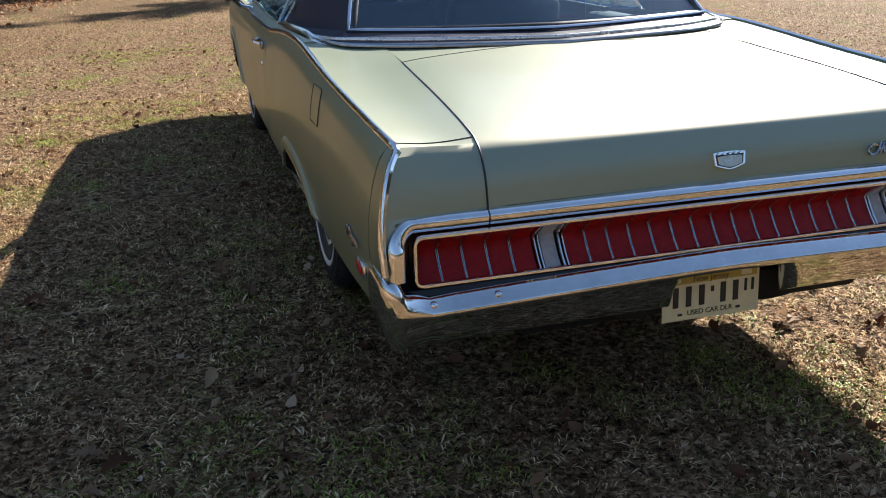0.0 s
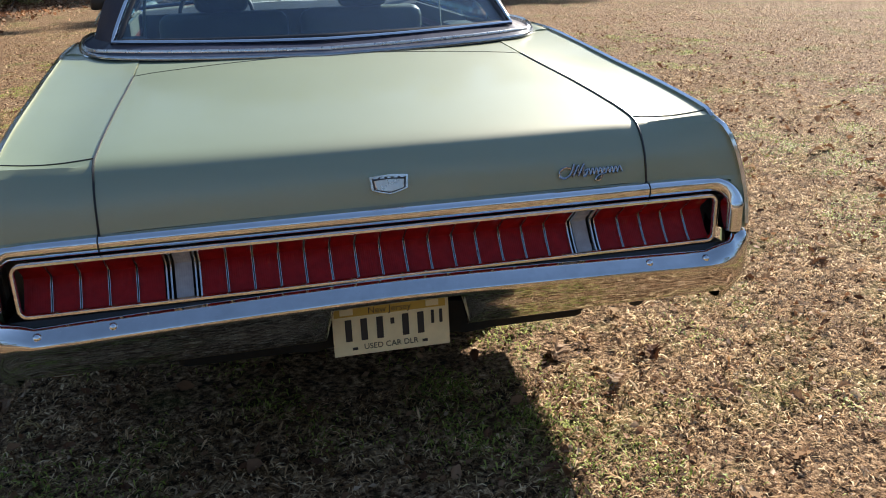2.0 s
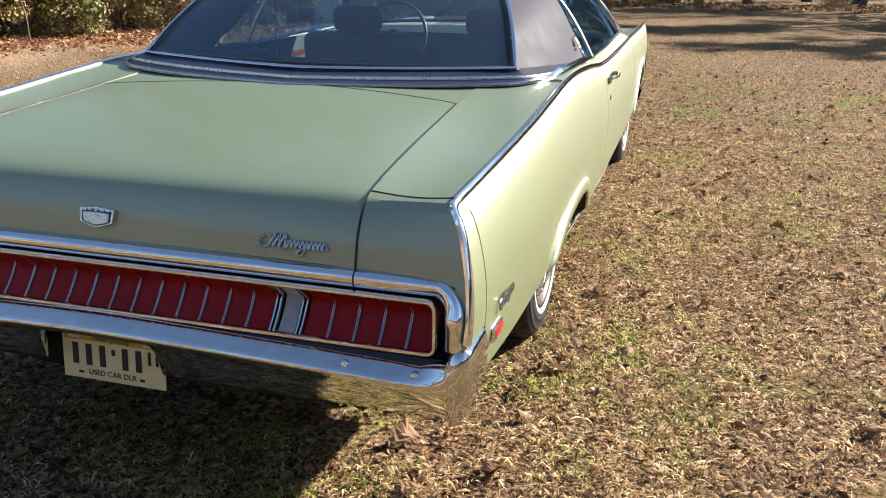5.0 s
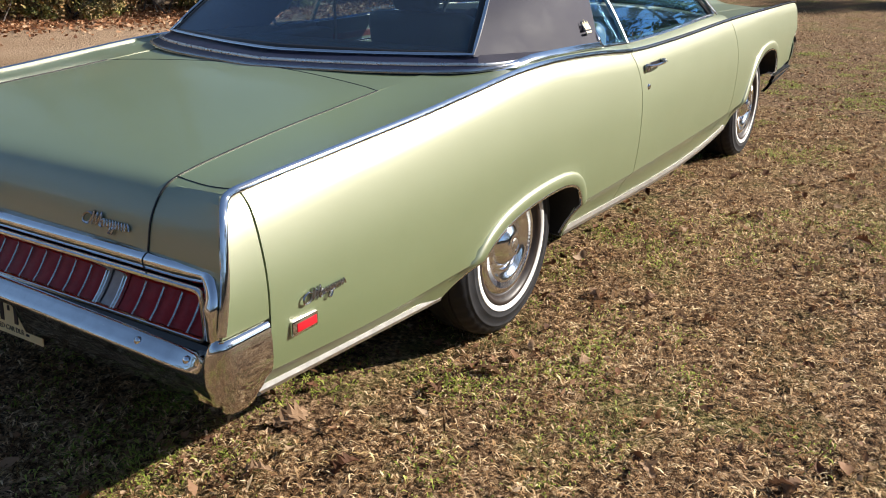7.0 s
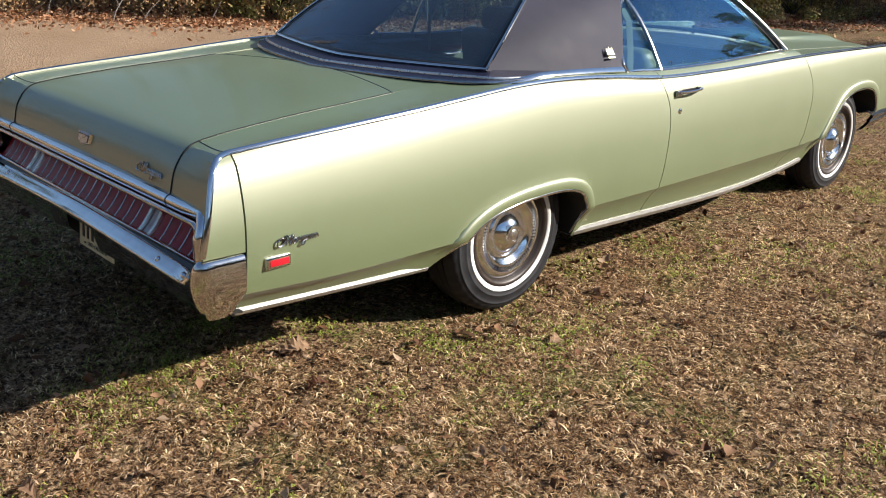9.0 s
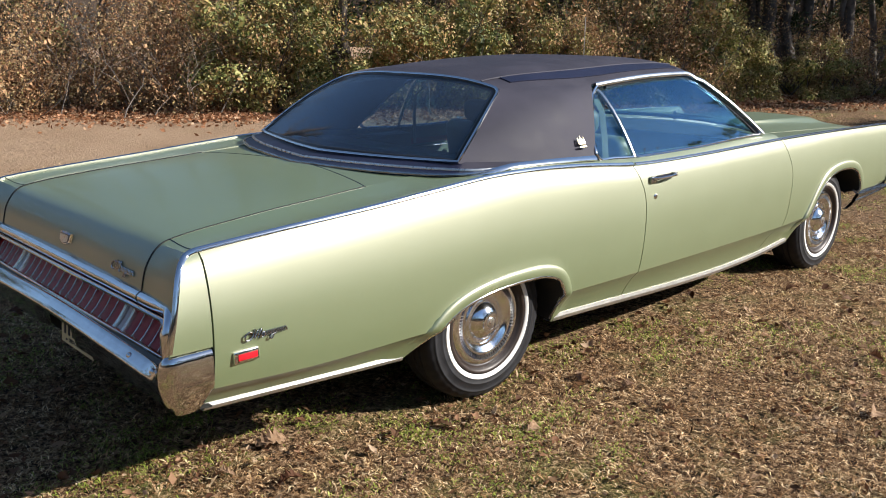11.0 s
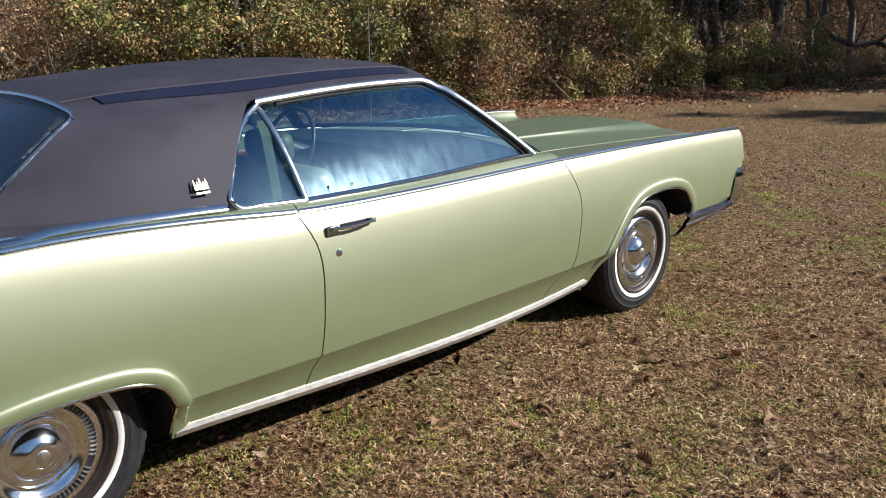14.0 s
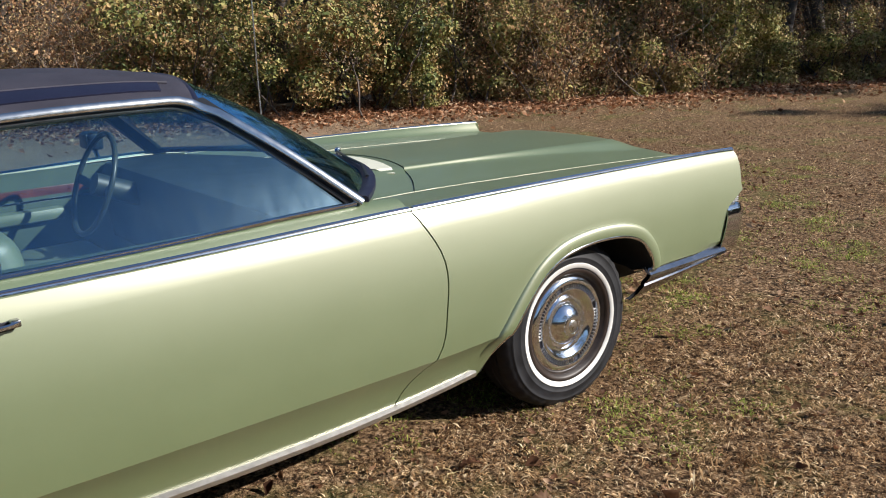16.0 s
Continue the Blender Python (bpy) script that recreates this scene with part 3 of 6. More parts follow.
LID_FRONT = [(x, y + 0.004, z - 0.001) for x, y, z in lid_rows[0]]
seam_at = min(range(len(deck_rows)), key=lambda i: abs(deck_rows[i][4][1] + 1.272))
SEAM = [(x, y, z + 0.0005) for x, y, z in deck_rows[seam_at]]
# lower corner of the tail outside the lamp surround
corner = []
for k in range(9):
    u = k / 8
    x0 = lerp(0.672, 0.925, u)
    zlow = 0.713 - (0.068 - math.sqrt(max(0, 0.068 ** 2 - max(0, x0 - 0.865) ** 2))) if k < 8 else 0.60
    row = []
    for i in range(5):
        z = lerp(0.718, zlow, i / 4)
        xe = side_x(TAIL(z), z)
        x = x0 + (xe - 0.925) * u if k == 8 else x0 * lerp(1, xe / 0.925, u)
        y = lerp(lerp(-1.378, -1.386, i / 4), TAIL(z), u ** 1.5)
        row.append((x, y, z))
    corner.append(row)
both("tail_corner", corner, PAINT, car)
# panel between lid and rear glass
shelf = []
for j in range(5):
    f = j / 4
    shelf.append([(u * 0.638, lerp(lerp(-0.341, -0.451, abs(u) ** 1.5), lerp(-0.25, -0.02, abs(u)), f), lerp(lerp(0.957, 0.939, u * u), lerp(0.958, 0.965, u * u), f)) for u in linspace(-1, 1, 25)])
sheet("deck_panel", shelf, PAINT, car)

# dark shell behind the panels, seen in the joints
shell = []
for y in linspace(-1.30, 4.06, 60):
    zl = max(flank_low(y) + 0.04, ZC(y) + 0.02)
    row = []
    top = ZB(y) - 0.03
    for s in (-1, 1):
        half = [(s * (side_x(y, z) - 0.022 - (0.05 if near_arch(y, z) < 0.08 else 0)), y, z) for z in linspace(top, zl, 6)]
        row += half[::-1] if s < 0 else half
    shell.append(row)
left = [r[:6] for r in shell]
right = [r[6:] for r in shell]
part("inner_shell", grid_bm(left), DARK, car)
part("inner_shell", grid_bm(right), DARK, car)

# hood and fender tops
ys_h = linspace(2.40, 4.15, 22)


def fender_top(y, x):
    xe, ze = XB(y), ZB(y)
    front = max(0.0, min(1.0, (y - 2.7) / 1.4))
    f = max(0.0, min(1.0, (xe - x) / (0.13 - 0.075 * front)))
    return ze + 0.003 - (0.022 + 0.026 * front) * f * f * (3 - 2 * f)


def hood_bank(y):
    """Where the hood's raised middle ends: its crest, and how far out the bank beside it runs."""
    k = max(0.0, min(1.0, (y - 3.0) / 0.95))
    return 0.285 + 0.035 * k, 0.014 + 0.120 * k * k, k


def hood_top(y, x):
    crest, wide, k = hood_bank(y)
    u = abs(x)
    f = max(0.0, min(1.0, (u - crest) / wide))
    fade = 1 - max(0.0, min(1.0, (y - 4.01) / 0.08)) ** 2
    rise = (0.010 + 0.019 * k) * (1 - f * f * (3 - 2 * f))
    ridge = 0.0016 * math.exp(-((u - crest + 0.008) / 0.010) ** 2)
    return fender_top(y, 0.60) + (rise + ridge) * fade + 0.031 * (1 - (x / 0.609) ** 2)


both("fender_top", [[(lerp(0.615, XB(y), u), y, fender_top(y, lerp(0.615, XB(y), u))) for u in (0.0, 0.3, 0.5, 0.64, 0.74, 0.80, 0.84, 0.88, 0.92, 0.96, 1.0)] for y in ys_h], PAINT, car)


def hood_columns(y):
    e, w, _ = hood_bank(y)
    half = [e * k for k in (0.0, 0.25, 0.5, 0.7, 0.84, 0.92)] + [e + d for d in (-0.014, -0.008, -0.003)] + [e + w * k for k in (0.0, 0.12, 0.26, 0.42, 0.58, 0.74, 0.88, 1.0)]
    half += [lerp(e + w, 0.609, k) for k in (0.15, 0.35, 0.6, 0.85, 1.0)]
    return [-x for x in half[:0:-1]] + half


hood_rows = [[(x, y, hood_top(y, x)) for x in hood_columns(y)] for y in [lerp(2.86, 4.10, i / 30) for i in range(31)]]
hood_rows.append([(x, 4.145, z - 0.012) for x, y, z in hood_rows[-1]])
hood_rows.append([(x, 4.165, z - 0.045) for x, y, z in hood_rows[-2]])
for r in hood_rows:
    for k, (x, y, z) in enumerate(r):
        r[k] = (x, y - 0.24 * (x / 0.609) ** 2 * max(0, (3.1 - y) / 0.24), z)
sheet("hood", hood_rows, PAINT, car)
tube_both("hood_edge", [(0.6125, y, fender_top(y, 0.615) - 0.0010) for y in linspace(2.44, 4.12, 27)], disc(0.0015, 6), PAINT, car)
cowl_rows = [[(0.609 * u, lerp(2.60 - 0.22 * u * u, 2.8565 - 0.24 * u * u, f), hood_top(2.86, 0.609 * u) - 0.004 + 0.01 * (1 - f)) for u in linspace(-1, 1, 31)] for f in linspace(0, 1, 4)]
sheet("cowl", cowl_rows, PAINT, car)
vent = []
for u in linspace(-1, 1, 25):
    w = (1 - u * u) ** 0.6
    x = 0.33 * u
    y0 = 2.805 - 0.24 * (x / 0.609) ** 2
    vent.append([(x, y0 - 0.15 * w * f, hood_top(2.86, x) + 0.002 + 0.006 * f * w + 0.0015 * w * (k % 2)) for k, f in enumerate(linspace(0, 1, 9))])
# vent coloured pale to show glare on its tilted face
sheet("cowl_vent", vent, VENT_GLARE, car, "ribbed air vent ahead of the windscreen, glare put into its pale colour", 0.003, 20)
front_rows = [[(u * (side_x(4.12, z) - 0.01), 4.155 + 0.03 * math.sin(math.pi * (z - 0.42) / 0.5) - 0.05 * abs(u) ** 3, z) for u in linspace(-1, 1, 13)] for z in linspace(0.42, 0.835, 8)]
part("front_panel", grid_bm(front_rows), BLACK, car, "dark front panel", 40, 0.01)

# shoulder between belt trim and side glass
XW = table([(-0.1, 0.838), (0.02, 0.864), (0.2, 0.890), (0.45, 0.900), (0.66, 0.896), (0.76, 0.878), (1.0, 0.872), (1.5, 0.872), (2.22, 0.862), (2.45, 0.85)])
ZW = table([(-0.1, 0.960), (0.02, 0.965), (0.2, 0.971), (0.45, 0.966), (0.66, 0.956), (0.76, 0.953), (0.98, 0.945), (1.5, 0.945), (2.22, 0.958), (2.45, 0.945)])


def shoulder(y0, y1, n):
    rows = []
    for y in linspace(y0, y1, n):
        a, b = (XB(y), ZB(y)), (XW(y) - 0.012, ZW(y))
        rows.append([(lerp(a[0], b[0], u), y, lerp(a[1], b[1], u) + 0.006 * math.sin(math.pi * u)) for u in linspace(0, 1, 6)])
    return rows


both("shoulder", shoulder(-0.02, 0.915, 14), PAINT, car)
both("door_top", shoulder(0.921, 2.372, 18), PAINT, car)
both("cowl_side", [[(lerp(XB(y), 0.60, u), y, lerp(ZB(y), fender_top(y, 0.615) + 0.03 * (1 - (y - 2.2) / 0.25), u)) for u in linspace(0, 1, 5)] for y in linspace(2.2, 2.42, 5)], PAINT, car)

# ---- roof, pillars and glass ----
ZR = table([(0.30, 1.316), (0.5, 1.346), (0.8, 1.373), (1.2, 1.390), (1.5, 1.390), (1.75, 1.378), (1.95, 1.348)])
XR = table([(0.30, 0.585), (0.36, 0.592), (0.93, 0.640), (1.4, 0.640), (1.82, 0.622), (1.95, 0.60)])
ZE = table([(0.30, 1.262), (0.36, 1.272), (0.93, 1.276), (1.4, 1.302), (1.80, 1.302), (1.95, 1.275)])


def roof_point(u, f):
    y = lerp(0.345 - 0.02 * (1 - u * u), 1.83 + 0.09 * (1 - u * u), f)
    x = XR(y) * u
    a = abs(u)
    z = lerp(ZE(y), ZR(y), (1 - a ** 4.0))
    return (x, y, z)


def sail_point(u, v):
    """u: from rear glass (0) to quarter window (1); v: from roof (0) to belt (1)."""
    top = roof_point(1.0, 0.392 * u)
    bot = lerp3((0.742, -0.055, 1.000), (0.878, 0.668, 0.962), u)
    p = Vector(lerp3(top, bot, v))
    p += Vector((0.046, 0.0, 0.031)) * math.sin(math.pi * v) * (0.30 + 0.70 * math.sin(math.pi * u)) + Vector((0.05, 0.0, 0.10)) * v * (1 - v) ** 3 * (0.4 + 0.6 * math.sin(math.pi * u))
    p.x += 0.030 * math.sin(math.pi * u) * v ** 2
    p.y += 0.012 * math.sin(math.pi * v) * (u - 0.5) - 0.020 * math.sin(math.pi * v ** 0.8) * u ** 4
    return tuple(p)


# one padded vinyl skin over the roof and both rear pillars
def build_vinyl():
    bm = bmesh.new()
    fs = [0.392 * k / 13 for k in range(14)] + linspace(0.392, 1.0, 16)[1:]
    us = [-1.0, -0.97, -0.93, -0.88, -0.82] + linspace(-0.74, 0.74, 21) + [0.82, 0.88, 0.93, 0.97, 1.0]
    vs = [0.02, 0.05, 0.09] + linspace(0.14, 1.0, 13)
    last = None
    for k, f in enumerate(fs):
        roof = [roof_point(u, f) for u in us]
        if k < 14:
            side = [sail_point(k / 13, v) for v in vs]
            row = [(-x, y, z) for x, y, z in side[::-1]] + roof + side
        else:
            row = roof
        row = [bm.verts.new(p) for p in row]
        a, b = last, row
        if a and len(a) > len(b):
            a = a[len(vs):len(vs) + len(us)]
        for i in range(len(b) - 1 if a else 0):
            bm.faces.new((a[i], a[i + 1], b[i + 1], b[i]))
        last = row
    bmesh.ops.recalc_face_normals(bm, faces=bm.faces[:])
    if sum(f.normal.z for f in bm.faces) < 0:
        bmesh.ops.reverse_faces(bm, faces=bm.faces[:])
    me = bpy.data.meshes.new("vinyl_roof")
    bm.to_mesh(me)
    bm.free()
    part_mesh("vinyl_roof", me, VINYL, car, "dark purple-grey vinyl roof and rear pillars", 70, 0.012)


build_vinyl()
# the vinyl's foot: round the rear glass in a shallow V, and along the belt to the side window
FOOT = [(0.0, -0.365, 0.959), (0.25, -0.325, 0.960), (0.5, -0.270, 0.962), (0.70, -0.185, 0.964), (0.79, -0.105, 0.966), (0.845, 0.02, 0.971), (0.872, 0.2, 0.977), (0.886, 0.45, 0.972), (0.884, 0.66, 0.962)]
HEAD = [(0.0, -0.205, 0.990), (0.25, -0.165, 0.993), (0.5, -0.105, 0.998), (0.66, -0.060, 1.001), (0.742, -0.03, 1.004), sail_point(0.1, 0.985), sail_point(0.35, 0.985), sail_point(0.7, 0.985), sail_point(1.0, 0.985)]
fl, hl = smooth_line(FOOT, 5), smooth_line(HEAD, 5)
foot_half = [[lerp3(a, b, t) for t in linspace(0, 1, 5)] for a, b in zip(fl, hl)]
foot_rear = [[(-p[0], p[1], p[2]) for p in r] for r in foot_half[20:0:-1]] + foot_half[:21]
sheet("vinyl_foot", foot_rear, NAVY_VINYL, car, "navy vinyl edge below rear window", 0.012)
both("vinyl_foot", foot_half[20:], VINYL, car, "", 0.012)
full = [(-p[0], p[1], p[2]) for p in fl[:0:-1]] + fl
part("foot_trim", sweep_bm([(x, y, z + 0.002) for x, y, z in full], strip(0.012, 0.012)), DARKENED_CHROME, car, "bright trim strip round the vinyl foot", 50)
side_line = [(x + 0.004 * min(1.0, k / 8), y, z + lerp(-0.010, 0.010, min(1.0, k / 6))) for k, (x, y, z) in enumerate(fl[22:])]
tube_both("vinyl_belt_trim", side_line, strip(0.024, 0.010), CHROME, car, "wide bright moulding below the vinyl", (1, 0, 0.9))
mid_line = [lerp3(a, b, 0.38 * min(1.0, (31 - i) / 14)) for i, (a, b) in enumerate(zip(fl[:31], hl[:31]))]
mid_full = [(-p[0], p[1], p[2]) for p in mid_line[:0:-1]] + mid_line
part("foot_trim", sweep_bm([(x, y, z + 0.004) for x, y, z in mid_full], strip(0.010, 0.010)), ALLOY, car, "", 50)

# rear glass
rg = []
for f in linspace(0, 1, 12):
    e = sail_point(0.0, f * 0.985)
    rg.append([(u * (e[0] - 0.004), e[1] + lerp(-0.026, -0.165, f) * (1 - abs(u) ** lerp(2, 1.3, f)), e[2] + lerp(0.048, -0.010, f) * (1 - abs(u) ** lerp(3.2, 2.0, f)) - 0.001) for u in linspace(-1, 1, 25)])
pane = sheet("rear_window", rg, REAR_GLASS, car, "tinted curved rear window", 0.006)
pane.visible_shadow = False
frame_line = [Vector(p) for p in rg[0]] + [Vector(r[-1]) for r in rg[1:]] + [Vector(p) for p in rg[-1][-2::-1]] + [Vector(r[0]) for r in rg[-2:0:-1]]


def rounded(line, i, reach=0.040, n=7):
    """The line with its corner i rounded, and the arc that replaces the corner."""
    c = line[i]
    lo, hi = i, i
    while (line[lo] - c).length < reach:
        lo -= 1
    while (line[hi % len(line)] - c).length < reach:
        hi += 1
    a, b = c + (line[lo] - c).normalized() * reach, c + (line[hi % len(line)] - c).normalized() * reach
    arc = [a * (1 - t) ** 2 + c * (2 * t * (1 - t)) + b * t * t for t in linspace(0, 1, n)]
    return lo, hi, arc


plain_line = frame_line
top_n = len(rg[0])
lo1, hi1, arc1 = rounded(plain_line, top_n - 1)
arc0 = [Vector((-p.x, p.y, p.z)) for p in arc1[::-1]]
skip = top_n - 1 - lo1
frame_line = arc0 + plain_line[skip:lo1 + 1] + arc1 + plain_line[hi1:len(plain_line) - (hi1 - top_n)]
for s, arc, tip in ((1, arc1, plain_line[top_n - 1]), (-1, arc0, plain_line[0])):
    up = Vector((s * 0.004, -0.004, 0.005))
    part("sail_corner", grid_bm([[p + up, lerp3(p + up, tip + up, 0.5), tip + up + Vector((s * 0.003, 0, 0))] for p in arc]), VINYL, car, "", 60, 0.004)
part("rear_window_trim", sweep_bm([p + Vector((0, -0.004, 0.004)) for p in frame_line], strip(0.012, 0.008), (0, -0.6, 0.8), True), CHROME, car, "bright rear window moulding", 50)
inset = [p * 1.0 + (Vector((0, 0.05, 1.14)) - p).normalized() * 0.022 for p in frame_line]
part("rear_window_seal", sweep_bm(inset, strip(0.020, 0.010), (0, -0.6, 0.8), True), BLACK, car, "", 50)

# windscreen
WS_T = [(u * 0.600, 1.85 + 0.085 * (1 - u * u), 1.288 + 0.066 * (1 - abs(u) ** 3)) for u in linspace(-1, 1, 25)]
WS_B = [(u * 0.842, 2.235 + 0.36 * (1 - abs(u) ** 2.2), 0.962 + 0.012 * (1 - u * u)) for u in linspace(-1, 1, 25)]
ws = [[tuple(Vector(lerp3(a, b, f)) + Vector((0, 0.012, 0.014)) * math.sin(math.pi * f)) for a, b in zip(WS_T, WS_B)] for f in linspace(0, 1, 10)]
pane = sheet("windscreen", ws, GLASS, car, "tinted curved windscreen", 0.006)
pane.visible_shadow = False
part("windscreen_seal", sweep_bm([Vector(p) + Vector((0, 0.012, 0.004)) for p in WS_B], strip(0.045, 0.02)), NAVY_VINYL, car, "dark windscreen seal", 50)
part("header_trim", sweep_bm([Vector(p) + Vector((0, -0.002, -0.004)) for p in WS_T], strip(0.02, 0.010)), NAVY_VINYL, car, "", 50)

# side glass
QT, QB = (0.640, 0.950, 1.262), (0.866, 0.690, 0.958)
DIV_T, DIV_B = (0.641, 0.955, 1.258), (0.872, 0.985, 0.942)
WF_T, WF_B = (0.624, 1.800, 1.293), (0.862, 2.205, 0.956)


def side_glass(a, b, c, d, n=12, bow=0.020, back=0.0):
    """A pane between the top edge a-b and the bottom edge c-d."""
    rows = []
    for i in range(n):
        u = i / (n - 1)
        rows.append([tuple(Vector(lerp3(lerp3(a, b, u), lerp3(c, d, u), v)) + Vector((bow, 0, bow * 0.6)) * math.sin(math.pi * v ** 0.8) + Vector((0, -back * math.sin(math.pi * v ** 0.8) * (1 - u), 0.012 * math.sin(math.pi * u) * (1 - v)))) for v in linspace(0, 1, 9)])
    return rows


inner = lambda p, d=0.010: (p[0] - d, p[1], p[2])
for pane in both("side_window", side_glass(inner(DIV_T), inner(WF_T), inner(DIV_B), inner(WF_B), 16), GLASS, car, "tinted frameless door glass, closed", 0.005):
    pane.visible_shadow = False
for pane in both("quarter_window", side_glass(inner(QT), inner(DIV_T), inner(QB), inner(DIV_B), 6, 0.012, 0.040), GLASS, car, "small tinted quarter window", 0.005):
    pane.visible_shadow = False


def bowed(a, b, n=9, bow=0.020, dz=0.6, out=0.0):
    return [tuple(Vector(lerp3(a, b, t)) + Vector((bow, 0, bow * dz)) * math.sin(math.pi * t ** 0.8) + Vector((out, 0, 0))) for t in linspace(0, 1, n)]


tube_both("window_divider", bowed(DIV_T, DIV_B), strip(0.020, 0.014), POLISHED, car, "bright bar between side windows", (1, 0, 0.6))
q_line = [(x, y - 0.040 * math.sin(math.pi * (k / 12) ** 0.8), z) for k, (x, y, z) in enumerate(bowed(QT, QB, 13, 0.010))][:-1]
q_line = smooth_line(q_line[:-2] + [(QB[0] - 0.004, QB[1] + 0.002, QB[2] + 0.036), (QB[0] + 0.001, QB[1] + 0.012, QB[2] + 0.014), (QB[0] + 0.005, QB[1] + 0.032, QB[2] - 0.001), (QB[0] + 0.006, QB[1] + 0.055, QB[2] - 0.006)] + [lerp3(QB, DIV_B, t) for t in linspace(0.4, 1, 5)], 3)
q_line = smooth_line([tuple(Vector(lerp3(QT, WF_T, u)) + Vector((0.008, 0, 0.010 - 0.003 * k))) for k, u in enumerate((0.085, 0.045, 0.015))] + q_line[4:], 2)
tube_both("quarter_window_trim", q_line, strip(0.017, 0.013), CHROME, car, "", (1, 0, 0.3))
rail = [tuple(Vector(lerp3(QT, WF_T, u)) + Vector((0.006, 0, 0.012 * math.sin(math.pi * u) + 0.008))) for u in linspace(0, 0.94, 16)]
rail += [(WF_T[0] + 0.009, WF_T[1] - 0.018, WF_T[2] + 0.006), (WF_T[0] + 0.014, WF_T[1] + 0.016, WF_T[2] - 0.004), (WF_T[0] + 0.022, WF_T[1] + 0.046, WF_T[2] - 0.020)] + [tuple(Vector(lerp3(WF_T, WF_B, t)) + Vector((0.012 + 0.012 * math.sin(math.pi * t), 0.025, 0.006 + 0.010 * math.sin(math.pi * t)))) for t in linspace(0.14, 1, 10)]
tube_both("drip_rail", rail, strip(0.024, 0.016), POLISHED, car, "bright drip rail over the side glass", (1, 0, 0.4))
seal = [tuple(Vector(p) + Vector((-0.012, -0.012, -0.018))) for p in rail[2:]]
tube_both("window_seal", seal, strip(0.022, 0.014), BLACK, car, "", (1, 0, 0.4))
pillar = [[tuple(Vector(lerp3(WF_T, WF_B, t)) + Vector((0.004, 0.020, 0.004))) , tuple(Vector(lerp3(ws[0][-1], ws[-1][-1], t)) + Vector((0, 0.02, 0.012)))] for t in linspace(0, 1, 10)]
both("front_pillar", pillar, BLACK, car, "", 0.02)
sill = [(XW(y) + 0.002, y, ZW(y) + 0.003) for y in linspace(0.99, 2.21, 20)]
tube_both("window_sill_trim", sill, strip(0.016, 0.010), CHROME, car, "bright window sill moulding", (0.15, 0, 1))
# flat dark band along the roof's edge
band = []
for f in linspace(0.07, 0.94, 26):
    band.append([tuple(Vector(roof_point(u, f)) + Vector((0, 0, 0.005))) for u in linspace(0.815, 0.925, 5)])
both("roof_band", band, NAVY_VINYL, car, "flat navy strip along the roof edge", 0.006)
welt = [tuple(Vector(roof_point(0.808, f)) + Vector((0, 0, 0.003))) for f in linspace(0.0, 0.96, 30)]
tube_both("roof_welt", welt, disc(0.005, 6), VINYL, car)

# ---- bright trim ----
def groove(line, up):
    """The dark line along the middle of a moulding."""
    u = Vector(up).normalized() * 0.0035
    tube_both("trim_groove", [tuple(Vector(p) + u) for p in line], strip(0.005, 0.004), NAVY_VINYL, car, "", up)


for s in (-1, 1):
    part("seam", sweep_bm([(s * x, y, z) for x, y, z in SEAM], disc(0.0016, 5)), BLACK, car, "", 60)
    part("seam", sweep_bm([(s * x, y, z) for x, y, z in LID_SEAM], disc(0.0026, 5)), BLACK, car, "", 60)
part("seam", sweep_bm(LID_FRONT, disc(0.0028, 5)), BLACK, car, "", 60)
belt = [(XB(y) + 0.004, y, ZB(y) + 0.002) for y in linspace(4.165, 2.382, 20)]
tube_both("fender_belt_trim", belt, strip(0.017, 0.010), CHROME, car, "bright belt moulding", (1, 0, 0.8))
groove(belt, (1, 0, 0.8))
belt = [(XB(y) + 0.004, y, ZB(y) + 0.002) for y in linspace(2.372, 0.915, 18)]
tube_both("door_belt_trim", belt, strip(0.017, 0.010), CHROME, car, "", (1, 0, 0.8))
groove(belt, (1, 0, 0.8))
belt = [(XB(y) + 0.004, y, ZB(y) + 0.002) for y in linspace(0.90, -1.290, 34)]
tail_edge = [(side_x(TAIL(z), min(z, ZB(TAIL(z)))) + 0.001, TAIL(z) - 0.003, z) for z in linspace(0.838, 0.592, 14)]
turned = smooth_line([belt[-2], belt[-1], (XB(-1.322) + 0.004, -1.325, 0.863), tail_edge[0], tail_edge[1]], 5)[5:15]
tube_both("quarter_belt_trim", belt + turned[1:] + tail_edge[1:], strip(0.018, 0.011), CHROME, car, "belt moulding turning down the tail", (1, -0.35, 0.6))
groove(belt[:34], (1, -0.15, 0.6))
for y0, y1, high, name in ((-1.285, -0.468, 0.028, "rear_sill_trim"), (0.418, 2.665, 0.036, "sill_trim")):
    rows = []
    for y in linspace(y0, y1, 24):
        z, x = ZLOW(y), low_x(y)
        x += 0.010
        rows.append([(x - 0.006, y, z + high), (x + 0.006, y, z + high * 0.92), (x + 0.010, y, z + high * 0.5), (x + 0.007, y, z + 0.003), (x - 0.004, y, z - 0.004), (x - 0.05, y, z - 0.004)])
    both(name, rows, SILL, car, "brushed bright sill moulding", 0.004)
rear_lip = [(q[1][0] - 0.002, a, b) for q, (a, b) in zip(flare_rows(ARCHES[0], 2, 1), ARCHES[0][2:])]
tube_both("arch_moulding", rear_lip, strip(0.010, 0.008), CHROME, car, "thin bright wheel arch moulding", (1, 0, 0))
